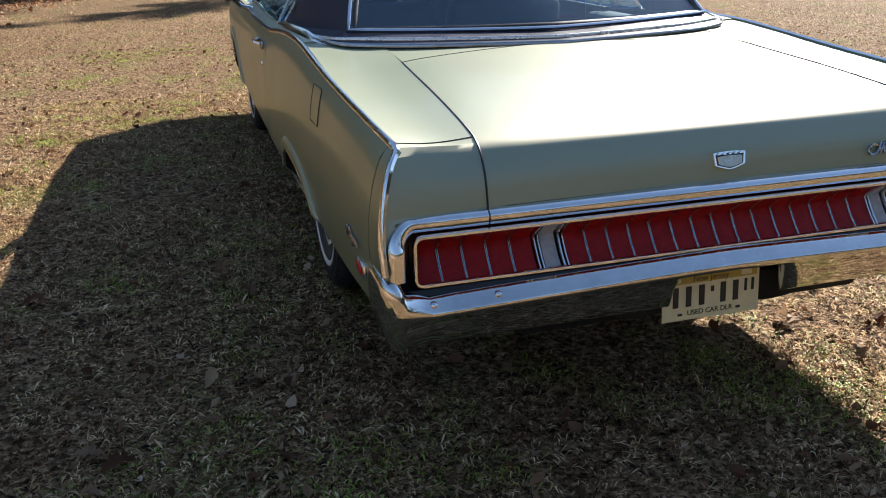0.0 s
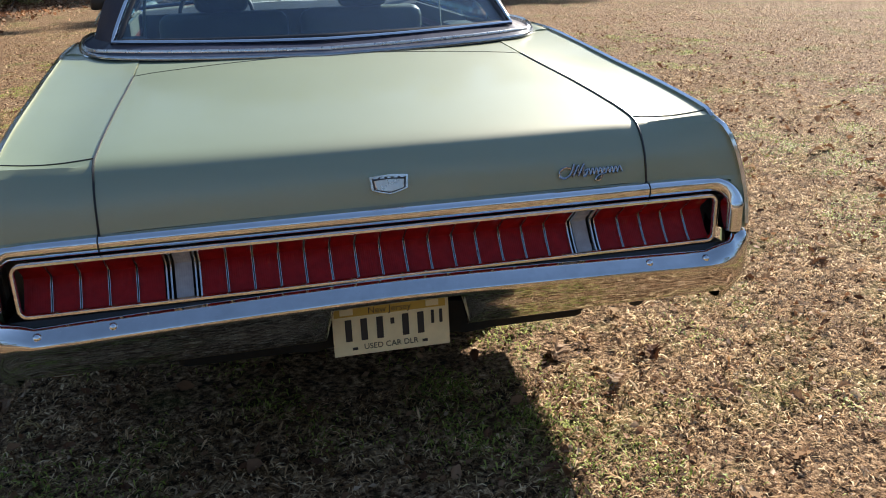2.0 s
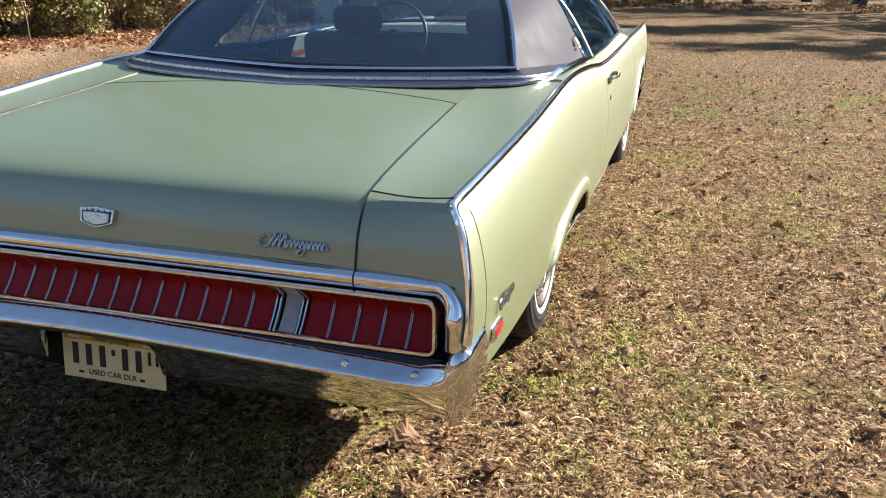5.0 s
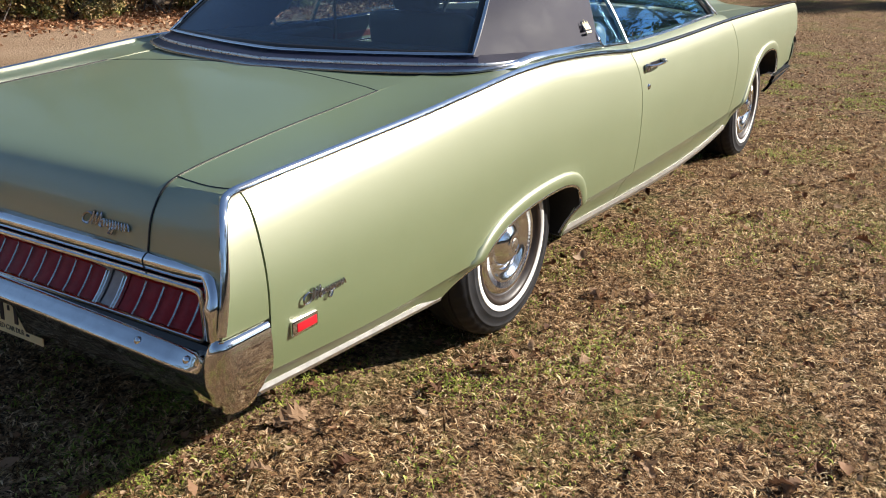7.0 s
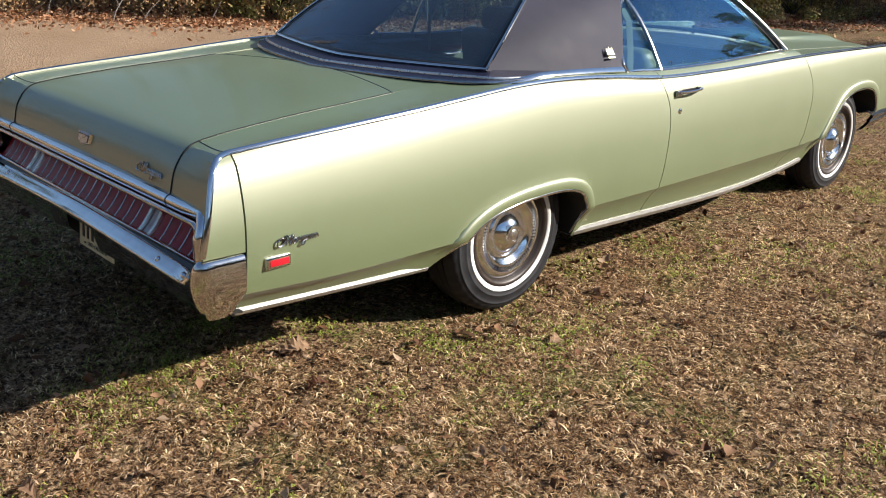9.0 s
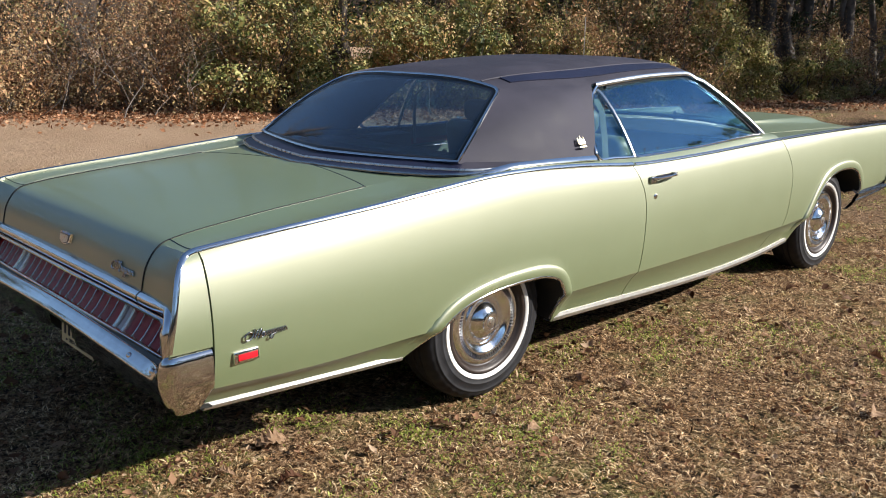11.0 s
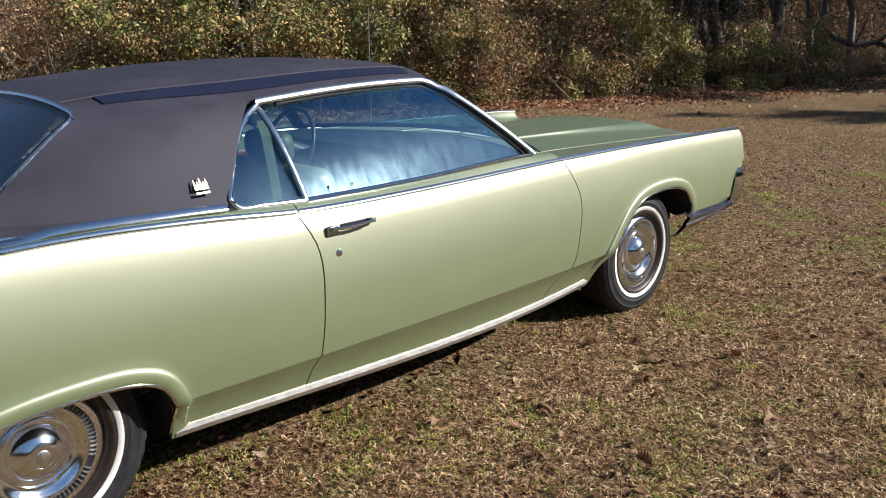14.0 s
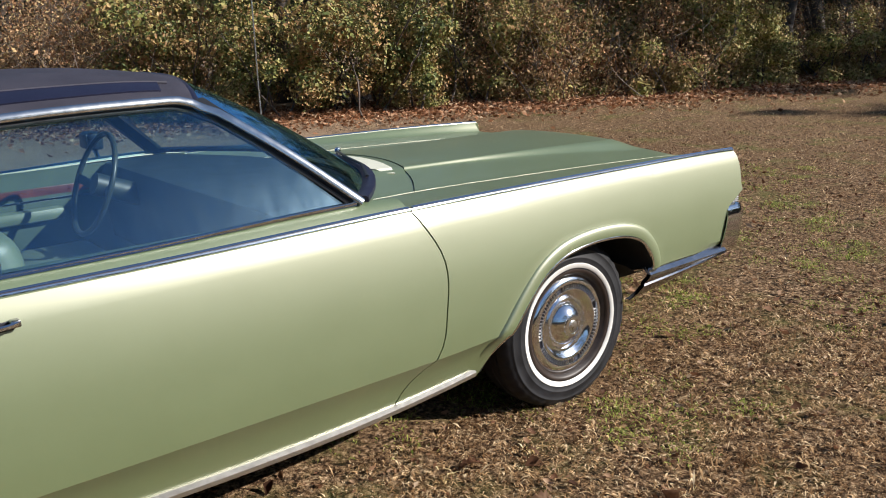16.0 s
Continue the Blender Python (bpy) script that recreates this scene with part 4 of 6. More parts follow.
front_lip = [(q[1][0] - 0.002, a, b) for q, (a, b) in zip(flare_rows(ARCHES[1], 2, 0), ARCHES[1][2:])]
tube_both("arch_moulding", front_lip, strip(0.010, 0.008), CHROME, car, "", (1, 0, 0))

# wheel houses
for line in ARCHES:
    rows = [[(side_x(a, b) - 0.006, a, b), (0.80, a, b + 0.012), (0.55, a, b + 0.03)] for a, b in line]
    both("wheel_house", rows, DARK, car, "", 0.004)
    wall_rows = [[(0.56, a, 0.26), (0.56, a, max(b + 0.06, 0.30))] for a, b in line]
    both("wheel_house_wall", wall_rows, DARK, car, "", 0.01)
bm = box_bm((-0.56, -1.28, 0.30), (0.56, 4.0, 0.46), 0.03)
for y0, y1 in ((0.46, 2.64),):
    for s in (-1, 1):
        box_bm((min(s * 0.5, s * 0.83), y0, 0.275), (max(s * 0.5, s * 0.83), y1, 0.40), 0.02, 2, bm)
for s in (-1, 1):
    box_bm((min(s * 0.5, s * 0.86), -1.28, 0.36), (max(s * 0.5, s * 0.86), -0.50, 0.42), 0.02, 2, bm)
    box_bm((min(s * 0.5, s * 0.84), 3.62, 0.45), (max(s * 0.5, s * 0.84), 4.0, 0.50), 0.02, 2, bm)
part("underbody", bm, DARK, car, "black underbody and sills")
part("axle", sweep_bm([(-0.75, 0, 0.325), (0.75, 0, 0.325)], disc(0.04, 12)), DARK, car)
pipe = sweep_bm([(0.60, 0.6, 0.27), (0.66, -0.5, 0.30), (0.67, -1.0, 0.36), (0.67, -1.36, 0.385)], disc(0.026, 14))
part("exhaust_pipe", pipe, BLACK, car, "dark exhaust pipe below the bumper", 60)

# ---- tail lamps and their surround ----
def lamp_arc(off, n=10, y=-1.392, z0=0.716, xr=0.863, r=0.070, bottom=0.574):
    """Right half of the surround's line, off metres inside the outer one."""
    pts = [(x, y, z0 - off) for x in linspace(0.0, xr, 10)]
    for i in range(1, n + 1):
        t = math.pi / 2 * i / n
        pts.append((xr + max(0.004, r - off) * math.sin(t), y, z0 - r + max(0.004, r - off) * math.cos(t)))
    return pts + [(xr + max(0.004, r - off), y, lerp(z0 - r, bottom, k / 4)) for k in range(1, 5)]


def band_rows(levels):
    lines = [lamp_arc(off) for off, dy in levels]
    rows = []
    for k in range(len(lines[0])):
        row = [(l[k][0], l[k][1] + dy + (0.012 if k < 10 else lerp(0.012, -0.026, min(1.0, (k - 9) / 10))), l[k][2]) for l, (off, dy) in zip(lines, levels)]
        rows.append(row)
    return rows


levels = [(-0.002, 0.014), (0.000, -0.003), (0.003, -0.011), (0.009, -0.0180), (0.013, -0.0200), (0.024, -0.0195), (0.034, -0.0165), (0.040, -0.010), (0.043, 0.004), (0.044, 0.04)]
r = band_rows(levels)
surround = [[(-p[0], p[1], p[2]) for p in q] for q in r[:0:-1]] + r
part("lamp_surround", grid_bm(surround), CHROME, car, "bright surround above the tail lamps", 50)
for s in (-1, 1):
    part("seam", sweep_bm([(s * 0.674, -1.392 + dy + 0.0115, 0.716 - off) for off, dy in levels[:-1]], disc(0.0018, 5), (1, 0, 0)), BLACK, car, "", 60)
# dark recess
inn = lamp_arc(0.040)
rec = [[(p[0], -1.37, p[2]), (p[0], -1.325, lerp(p[2], 0.6, 0.06)), (p[0] * 0.985, -1.325, 0.60), (p[0] * 0.985, -1.325, 0.543), (p[0], -1.405, 0.538), (p[0], -1.416, 0.526)] for p in inn]
rec = [[(-a, b, c) for a, b, c in q] for q in rec[:0:-1]] + rec
part("lamp_recess", grid_bm(rec), BLACK, car, "black recess round the lamps")
lamp_line = []
for (cx, cz, a0) in ((0.862 - 0.02, 0.669 - 0.02, 0), (0.862 - 0.02, 0.546 + 0.02, -90), (-0.862 + 0.02, 0.546 + 0.02, -180), (-0.862 + 0.02, 0.669 - 0.02, -270)):
    for i in range(6):
        t = radians(90 - i * 18 + a0)
        lamp_line.append((cx + 0.02 * math.cos(t), -1.402, cz + 0.02 * math.sin(t)))
part("lamp_frame", sweep_bm(lamp_line, strip(0.010, 0.012), (0, -1, 0), True), CHROME, car, "thin bright frame round the lamp strip", 50)
LENS = [(0.665, -1.390), (0.648, -1.370), (0.624, -1.341), (0.616, -1.338), (0.592, -1.354), (0.570, -1.371), (0.549, -1.392)]


def lens(x0, x1, mat, label=""):
    rows = [[(x, y - 0.003 * math.sin(math.pi * k / 4), z) for z, y in LENS] for k, x in enumerate(linspace(x0 + 0.002, x1 - 0.002, 5))]
    bm = grid_bm(rows)
    return part("lens", bm, mat, tail_strip, label, 30, 0.006)


def rib(x, w=0.0024, d=0.009):
    for e in (-0.0020, 0.0020):
        half_rib(x + e, w, d)


def half_rib(x, w, d):
    bm = grid_bm([[(x - w / 2, y + 0.004, z) for z, y in LENS], [(x - w / 4, y - d, z) for z, y in LENS], [(x + w / 4, y - d, z) for z, y in LENS], [(x + w / 2, y + 0.004, z) for z, y in LENS]])
    return part("rib", bm, POLISHED, tail_strip, "", 40)


tail_strip = part("tail_lamp_strip", box_bm((-0.86, -1.333, 0.55), (0.86, -1.326, 0.66), 0.003), BLACK, car, "full-width red tail lamp strip with bright ribs")
cuts = linspace(-0.464, 0.464, 16)
for a, b in zip(cuts[:-1], cuts[1:]):
    lens(a, b, RED_LENS)
for x in cuts[1:-1]:
    rib(x)
for s in (-1, 1):
    clear = lens(min(s * 0.480, s * 0.524), max(s * 0.480, s * 0.524), CLEAR_LENS, "clear reversing lamp lens")
    eye = part("bullseye", lathe_bm([(0.0, 0.004), (0.004, 0.0036), (0.008, 0.002), (0.0105, 0.0), (0.0105, -0.004)], 18, "z"), CLEAR_LENS, clear, "", 50)
    eye.matrix_local = pose(s * 0.502, -1.372, 0.650, 125, 0, 0)
    for x in (0.464, 0.474, 0.530, 0.540):
        half_rib(s * x, 0.0075, 0.012)
    outs = linspace(0.544, 0.857, 6)
    for a, b in zip(outs[:-1], outs[1:]):
        lens(min(s * a, s * b), max(s * a, s * b), RED_LENS)
    for x in outs[1:-1]:
        rib(s * x)

# ---- bumpers ----
def bumper_path(yb, ye, xs, r, n=8):
    """Right half in plan: along the back, round the corner, forward along the flank."""
    pts = [(x, yb) for x in [0.0, 0.08, 0.14, 0.160, 0.168, 0.176, 0.184] + linspace(0.22, xs - r, 12)]
    for i in range(1, n + 1):
        t = math.pi / 2 * i / n
        pts.append((xs - r + r * math.sin(t), yb + r - r * math.cos(t)))
    pts += [(xs, y) for y in linspace(yb + r + 0.01, ye, 6)]
    return pts


REAR_PROF = [(-0.056, 0.536), (-0.047, 0.536), (-0.036, 0.527), (-0.022, 0.515), (-0.0135, 0.5075), (-0.0110, 0.5035), (-0.0112, 0.4960), (-0.0135, 0.4885), (-0.022, 0.483), (-0.027, 0.450), (-0.040, 0.405), (-0.080, 0.383)]
END_PROF = [(-0.035, 0.578), (-0.018, 0.580), (-0.006, 0.574), (-0.001, 0.560), (0.001, 0.540), (0.001, 0.510), (0.000, 0.485), (-0.004, 0.460), (-0.010, 0.435), (-0.020, 0.405), (-0.034, 0.378), (-0.060, 0.366)]


def bumper_rows():
    path = bumper_path(-1.464, -1.294, 0.955, 0.058)
    rows = []
    n = len(path)
    for i, (x, y) in enumerate(path):
        a, b = path[max(i - 1, 0)], path[min(i + 1, n - 1)]
        tx, ty = b[0] - a[0], b[1] - a[1]
        l = math.hypot(tx, ty)
        ox, oy = ty / l, -tx / l
        turn = max(0.0, min(1.0, (x - 0.86) / 0.085))
        f = turn * turn * (3 - 2 * turn)
        fwd = max(0.0, min(1.0, (y + 1.445) / 0.055))
        row = []
        bow = 0.007 - 0.0185 * (min(x, 0.86) / 0.8) ** 1.4
        for k, ((o0, z0), (o1, z1)) in enumerate(zip(REAR_PROF, END_PROF)):
            o, z = lerp(o0, o1, f), lerp(z0 + bow * max(0.0, min(1.0, (z0 - 0.405) / 0.079)), z1, f)
            if z < 0.45 and f > 0:
                z = lerp(lerp(z, 0.45, 0.45 * f), z, fwd)
                z = lerp(z, 0.452, 0.75 * max(0.0, (y + 1.350) / 0.056) ** 2)
            if x < 0.184 and k > 8:
                # lower face drawn up over the number plate
                b = max(0.0, min(1.0, (x - 0.160) / 0.024))
                o, z = lerp(-0.020 - 0.014 * (k - 8), o, b), lerp(0.488 - 0.003 * (k - 8), z, b)
            row.append((x + ox * o, y + oy * o, z))
        rows.append(row)
    return rows


rows = bumper_rows()
rear_bumper = part("rear_bumper", grid_bm([[(-p[0], p[1], p[2]) for p in q] for q in rows[:0:-1]] + rows), WORN_CHROME, car, "chrome rear bumper, lightly pitted", 50, 0.004)
for x in (-0.828, -0.665, 0.665, 0.828):
    bm = lathe_bm([(0.0, 0.006), (0.005, 0.0052), (0.008, 0.003), (0.010, 0.0), (0.010, -0.004)], 14, "z")
    b = part("bolt", bm, CHROME, rear_bumper, "", 60)
    b.matrix_local = pose(x, -1.4355, 0.5215 + 0.007 - 0.0185 * (abs(x) / 0.8) ** 1.4, 47, 0, 0)
# dark valance with the plate's recess
val = []
for x in linspace(-0.88, 0.88, 45):
    dip = 0.045 * max(0, 1 - max(0, abs(x) - 0.20) / 0.12)
    ahead = 0.055 * max(0.0, min(1.0, (0.26 - abs(x)) / 0.09))
    val.append([(x, -1.40 + 1.2 * ahead, 0.430), (x, -1.375 + ahead, 0.400), (x, -1.345 + ahead, 0.366 - dip), (x, -1.27, 0.356 - dip)])
part("rear_valance", grid_bm(val), DARK, car, "black valance below the bumper", 40, 0.006)
fr_path = bumper_path(-4.232, -4.070, 0.908, 0.052)
rows = []
for i, (x, y) in enumerate(fr_path):
    a, b = fr_path[max(i - 1, 0)], fr_path[min(i + 1, len(fr_path) - 1)]
    tx, ty = b[0] - a[0], b[1] - a[1]
    l = math.hypot(tx, ty)
    ox, oy = ty / l, -tx / l
    # the rounded end sweeps down and back under the fender
    back = max(0.0, min(1.0, (y + 4.19) / 0.12))
    prof = ((-0.050, 0.652), (-0.020, 0.656), (-0.004, 0.648), (0.006, 0.630), (0.011, 0.600), (0.011, 0.560), (0.006, 0.515), (-0.003, 0.478), (-0.014, 0.450), (-0.030, 0.430), (-0.070, 0.420))
    rows.append([(x + ox * o, -(y + oy * o) + 0.030 * back * max(0.0, (z - 0.50) / 0.15), z) for o, z in prof])
front_bumper = part("front_bumper", grid_bm([[(-p[0], p[1], p[2]) for p in q] for q in rows[:0:-1]] + rows), WORN_CHROME, car, "chrome front bumper wrapping the corner", 50, 0.004)
# ribbed grille end above the bumper's corner
for s in (-1, 1):
    for k in range(4):
        z = 0.660 + 0.0085 * k
        x0, x1 = sorted((s * 0.80, s * (side_x(4.14, 0.67, True) - 0.002)))
        part("grille_rib", box_bm((x0, 4.100 + 0.004 * k, z), (x1, 4.186, z + 0.006), 0.002, 1), ALLOY, front_bumper)
skirt = []
for f in linspace(0, 1, 14):
    y = lerp(3.570, 4.10, f)
    x, zt, zl = side_x(y, 0.48, True) + 0.002, lerp(0.458, 0.452, f), lerp(0.362, 0.424, f)
    spur = 0.085 * max(0.0, 1 - 3 * f) ** 1.5
    line = [(-0.016, zt + 0.026), (0.003, zt + 0.008), (0.011, zt), (0.012, lerp(zt, zl, 0.12)), (0.003, lerp(zt, zl, 0.34)), (0.008, lerp(zt, zl, 0.42)), (-0.004, lerp(zt, zl, 0.70)), (-0.020, lerp(zt, zl, 0.92)), (-0.030, zl)]
    skirt.append([(x + o, y - spur * max(0.0, (zt - z) / (zt - zl)) - 0.020 * max(0.0, 1 - 4 * f), z) for o, z in line])
skirt = [[(x - d, y + 0.002, z) for x, y, z in skirt[0]] for d in (0.022, 0.004)] + skirt
# the skirt's dark reflections are in its metal colour
both("front_skirt_trim", skirt, DARKENED_CHROME, car, "bright lower moulding ahead of the wheel", 0.004)

# ---- badges, plate, handles ----
def script_badge(name, parent, m, w=0.125, label="slanting dull chrome script badge"):
    """A flowing chrome line with loops, about as long as the badge."""
    bm = bmesh.new()
    k = w / 0.165

    def stroke(pts, r=0.0026):
        pts = smooth_line([(x * k + 0.22 * y * k, y * k, 0.0) for x, y in pts], 4)
        sweep_bm(pts, disc(r * k, 5), (0, 0, 1), False, bm)
    stroke([(-0.058, 0.010), (-0.072, 0.014), (-0.086, 0.006), (-0.084, -0.008), (-0.070, -0.012), (-0.058, -0.004), (-0.050, 0.022)], 0.0032)
    stroke([(-0.050, 0.022), (-0.050, -0.010), (-0.038, 0.018), (-0.036, -0.010), (-0.024, 0.020), (-0.022, -0.009), (-0.014, -0.010)], 0.0032)
    wave = []
    for i in range(9):
        wave += [(-0.014 + i * 0.0105, -0.009), (-0.010 + i * 0.0105, 0.007)]
    stroke(wave + [(0.084, -0.008)], 0.0030)
    stroke([(0.030, 0.006), (0.030, -0.012), (0.024, -0.024), (0.014, -0.022), (0.020, -0.012), (0.036, -0.008)], 0.0028)
    stroke([(-0.016, -0.010), (-0.020, 0.0), (-0.012, 0.006), (-0.006, 0.0), (-0.008, -0.009)], 0.0026)
    ob = part(name, bm, PEWTER, parent, label, 60)
    ob.matrix_local = m
    return ob


def face(x, y, z, out, up=(0, 0, 1)):
    """A pose whose z points out of a surface and whose y points up along it."""
    o = Vector(out).normalized()
    r = Vector(up).cross(o).normalized()
    u = o.cross(r)
    return Matrix(((r.x, u.x, o.x, x), (r.y, u.y, o.y, y), (r.z, u.z, o.z, z), (0, 0, 0, 1)))


script_badge("script_badge", lid, face(0.522, -1.371, 0.757, (0, -1, 0.30)), 0.165)
crest_pts = [(k[0] * 1.24, k[1] * 0.95) for k in [(-0.041, 0.022), (-0.030, 0.024), (0, 0.026), (0.030, 0.024), (0.041, 0.022), (0.038, -0.014), (0.020, -0.022), (0, -0.028), (-0.020, -0.022), (-0.038, -0.014)]]


def plate_bm(outline, t, bm=None):
    bm = bm or bmesh.new()
    a = [bm.verts.new((x, y, 0)) for x, y in outline]
    b = [bm.verts.new((x * 0.94, y * 0.94, t)) for x, y in outline]
    for i in range(len(a)):
        bm.faces.new((a[i], a[(i + 1) % len(a)], b[(i + 1) % len(a)], b[i]))
    bm.faces.new(b)
    bm.faces.new(a[::-1])
    return bm


crest = part("crest_badge", plate_bm(crest_pts, 0.010), CHROME, lid, "small chrome shield badge", 30)
crest.matrix_local = face(0.0, -1.356, 0.767, (0, -1, 0.30))
fld = part("crest_field", plate_bm([(x * 0.84, y * 0.80) for x, y in crest_pts], 0.002), BADGE_BLACK, crest, "", 30)
fld.matrix_local = pose(0, -0.001, 0.0095)
fld2 = part("crest_shield", plate_bm([(x * 0.74, y * 0.62 - 0.002) for x, y in crest_pts], 0.002), ALLOY, crest, "", 30)
fld2.matrix_local = pose(0, -0.001, 0.0112)
bm = bmesh.new()
for k in range(5):
    plate_bm([(-0.034 + k * 0.017 - 0.006, 0.011), (-0.034 + k * 0.017 + 0.006, 0.011), (-0.034 + k * 0.017, 0.017)], 0.003, bm)
crn = part("crest_crown", bm, CHROME, crest, "", 30)
crn.matrix_local = pose(0, 0.004, 0.0105)

plate = part("number_plate", box_bm((-0.152, -0.002, -0.078), (0.152, 0.002, 0.078), 0.0015, 1), PLATE, car, "cream number plate with dark bars")
plate.matrix_local = pose(-0.010, -1.352, 0.400, -5, 0, 0)


def plate_bar(x, z, w, h, mat=INK, name="character_bar"):
    return part(name, box_bm((x - w / 2, -0.0045, z - h / 2), (x + w / 2, -0.0015, z + h / 2), 0.0008, 1), mat, plate)


for x in (-0.112, -0.072, -0.031, 0.036, 0.076):
    plate_bar(x, -0.010, 0.017, 0.058)
plate_bar(0.002, 0.004, 0.010, 0.016)
for x in (0.108, 0.130):
    plate_bar(x, 0.002, 0.008, 0.036)
words = bpy.data.curves.new("lettering", "FONT")
words.body, words.size, words.align_x, words.extrude = "USED CAR DLR", 0.021, "CENTER", 0.0006
holder = bpy.data.objects.new("lettering", words)
letters = bpy.data.meshes.new_from_object(holder)
bpy.data.objects.remove(holder)
lettering = part_mesh("lettering", letters, INK, plate, "dark dealer lettering", 0)
lettering.matrix_local = pose(-0.004, -0.0028, -0.064, 90, 0, 0)
for x in (-0.098, 0.085):
    plate_bar(x, -0.060, 0.014, 0.007)
state = bpy.data.curves.new("lettering", "FONT")
state.body, state.size, state.align_x, state.extrude = "New Jersey", 0.024, "CENTER", 0.0006
holder = bpy.data.objects.new("lettering", state)
letters = bpy.data.meshes.new_from_object(holder)
bpy.data.objects.remove(holder)
lettering = part_mesh("lettering", letters, INK, plate, "", 0)
lettering.matrix_local = pose(-0.004, -0.0034, 0.031, 90, 0, 0)
for x in (-0.115, 0.108):
    plate_bar(x, 0.040, 0.034, 0.016, PLATE, "sticker")
band_part = plate_bar(-0.002, 0.050, 0.29, 0.046, PLATE_GOLD, "gold_band")
band_part.location.y = 0.0015

for s, door, quarter in ((1, doors[0], quarters[0]), (-1, doors[1], quarters[1])):
    sx = lambda y, z: s * side_x(y, z)
    # push-button pull handle
    z = 0.848
    bm = sweep_bm([(sx(y, z) + s * o, y, z + dz) for y, o, dz in ((1.02, 0.018, 0.0), (1.06, 0.034, 0.0), (1.12, 0.040, 0.002), (1.185, 0.036, 0.004), (1.205, 0.024, 0.004))], [(-0.0055, -0.004), (-0.0055, 0.003), (0.0, 0.006), (0.0055, 0.003), (0.0055, -0.004)])
    h = part("door_handle", bm, CHROME, door, "chrome pull door handle", 50)
    part("handle_base", box_bm((min(sx(1.04, z), sx(1.04, z) + s * 0.018), 1.004, z - 0.024), (max(sx(1.04, z), sx(1.04, z) + s * 0.018), 1.050, z + 0.010), 0.007), PEWTER, h)
    part("handle_post", box_bm((min(sx(1.2, z), sx(1.2, z) + s * 0.026), 1.190, z - 0.006), (max(sx(1.2, z), sx(1.2, z) + s * 0.026), 1.214, z + 0.012), 0.004), PEWTER, h)
    part("handle_recess", box_bm((min(sx(1.1, z), sx(1.1, z) + s * 0.004), 1.07, z - 0.016), (max(sx(1.1, z), sx(1.1, z) + s * 0.004), 1.2, z + 0.008), 0.002), BADGE_BLACK, h)
    lk = part("door_lock", lathe_bm([(0.0, 0.006), (0.008, 0.006), (0.012, 0.004), (0.014, 0.0), (0.014, -0.01)], 18, "x"), CHROME, door, "round chrome door lock", 50)
    lk.matrix_local = pose(sx(1.05, 0.758), 1.05, 0.758, 0, 0, 0 if s > 0 else 180)
    # side marker
    y0, y1, z0, z1 = -1.224, -1.132, 0.506, 0.546
    x = sx(-1.18, 0.52)
    mk = part("side_marker", box_bm((min(x - s * 0.01, x + s * 0.010), y0, z0), (max(x - s * 0.01, x + s * 0.010), y1, z1), 0.006), CHROME, quarter, "chrome-framed red side marker")
    part("marker_lens", box_bm((min(x, x + s * 0.013), y0 + 0.014, z0 + 0.009), (max(x, x + s * 0.0125), y1 - 0.008, z1 - 0.009), 0.003), MARKER_RED, mk)
    script_badge("script_badge", quarter, face(sx(-1.10, 0.585) + s * 0.006, -1.105, 0.588, (s, 0, 0.06)), 0.15)
    # crest on the pillar
    p = Vector(sail_point(0.825, 0.80))
    m = face(s * (p.x + 0.014), p.y, p.z, (s, 0.0, 0.62)) @ Matrix.Scale(0.78, 4)
    bm = bmesh.new()
    for k, hgt in enumerate((0.034, 0.026, 0.042, 0.026, 0.034)):
        c = -0.028 + k * 0.014
        plate_bm([(c - 0.0055, -0.010), (c + 0.0055, -0.010), (c + 0.0045, hgt * 0.55), (c + 0.001, hgt), (c - 0.001, hgt), (c - 0.0045, hgt * 0.55)], 0.005, bm)
    plate_bm([(-0.032, -0.014), (0.032, -0.014), (0.030, -0.004), (-0.030, -0.004)], 0.006, bm)
    cb = part("pillar_badge", bm, BRASS, car, "pale gold crown badge on the pillar", 30)
    cb.matrix_local = m
    part("badge_bar", plate_bm([(-0.032, -0.033), (0.032, -0.033), (0.032, -0.023), (-0.032, -0.023)], 0.004), BRASS, cb, "", 30)

def build_fuel_door():
    """A flush square flap in the driver's quarter panel: its dark joint, then the painted flap."""
    y0, y1, z0, z1 = -0.585, -0.455, 0.775, 0.890
    outline = [(y0, z0), (y1, z0), (y1, z1), (y0, z1)]
    joint = []
    for (a, b), (c, d) in zip(outline, outline[1:] + outline[:1]):
        joint += [(-side_x(lerp(a, c, t), lerp(b, d, t)) - 0.0006, lerp(a, c, t), lerp(b, d, t)) for t in (0.06, 0.3, 0.5, 0.7, 0.94)]
    flap = part("fuel_door", grid_bm([[(-side_x(y, z) - 0.0012, y, z) for z in linspace(z0 + 0.003, z1 - 0.003, 7)] for y in linspace(y0 + 0.003, y1 - 0.003, 5)]), PAINT, quarters[1], "painted flush fuel filler flap", 60, 0.002)
    part("joint", sweep_bm(joint, disc(0.0022, 5), (1, 0, 0), True), BLACK, flap, "", 60)


build_fuel_door()

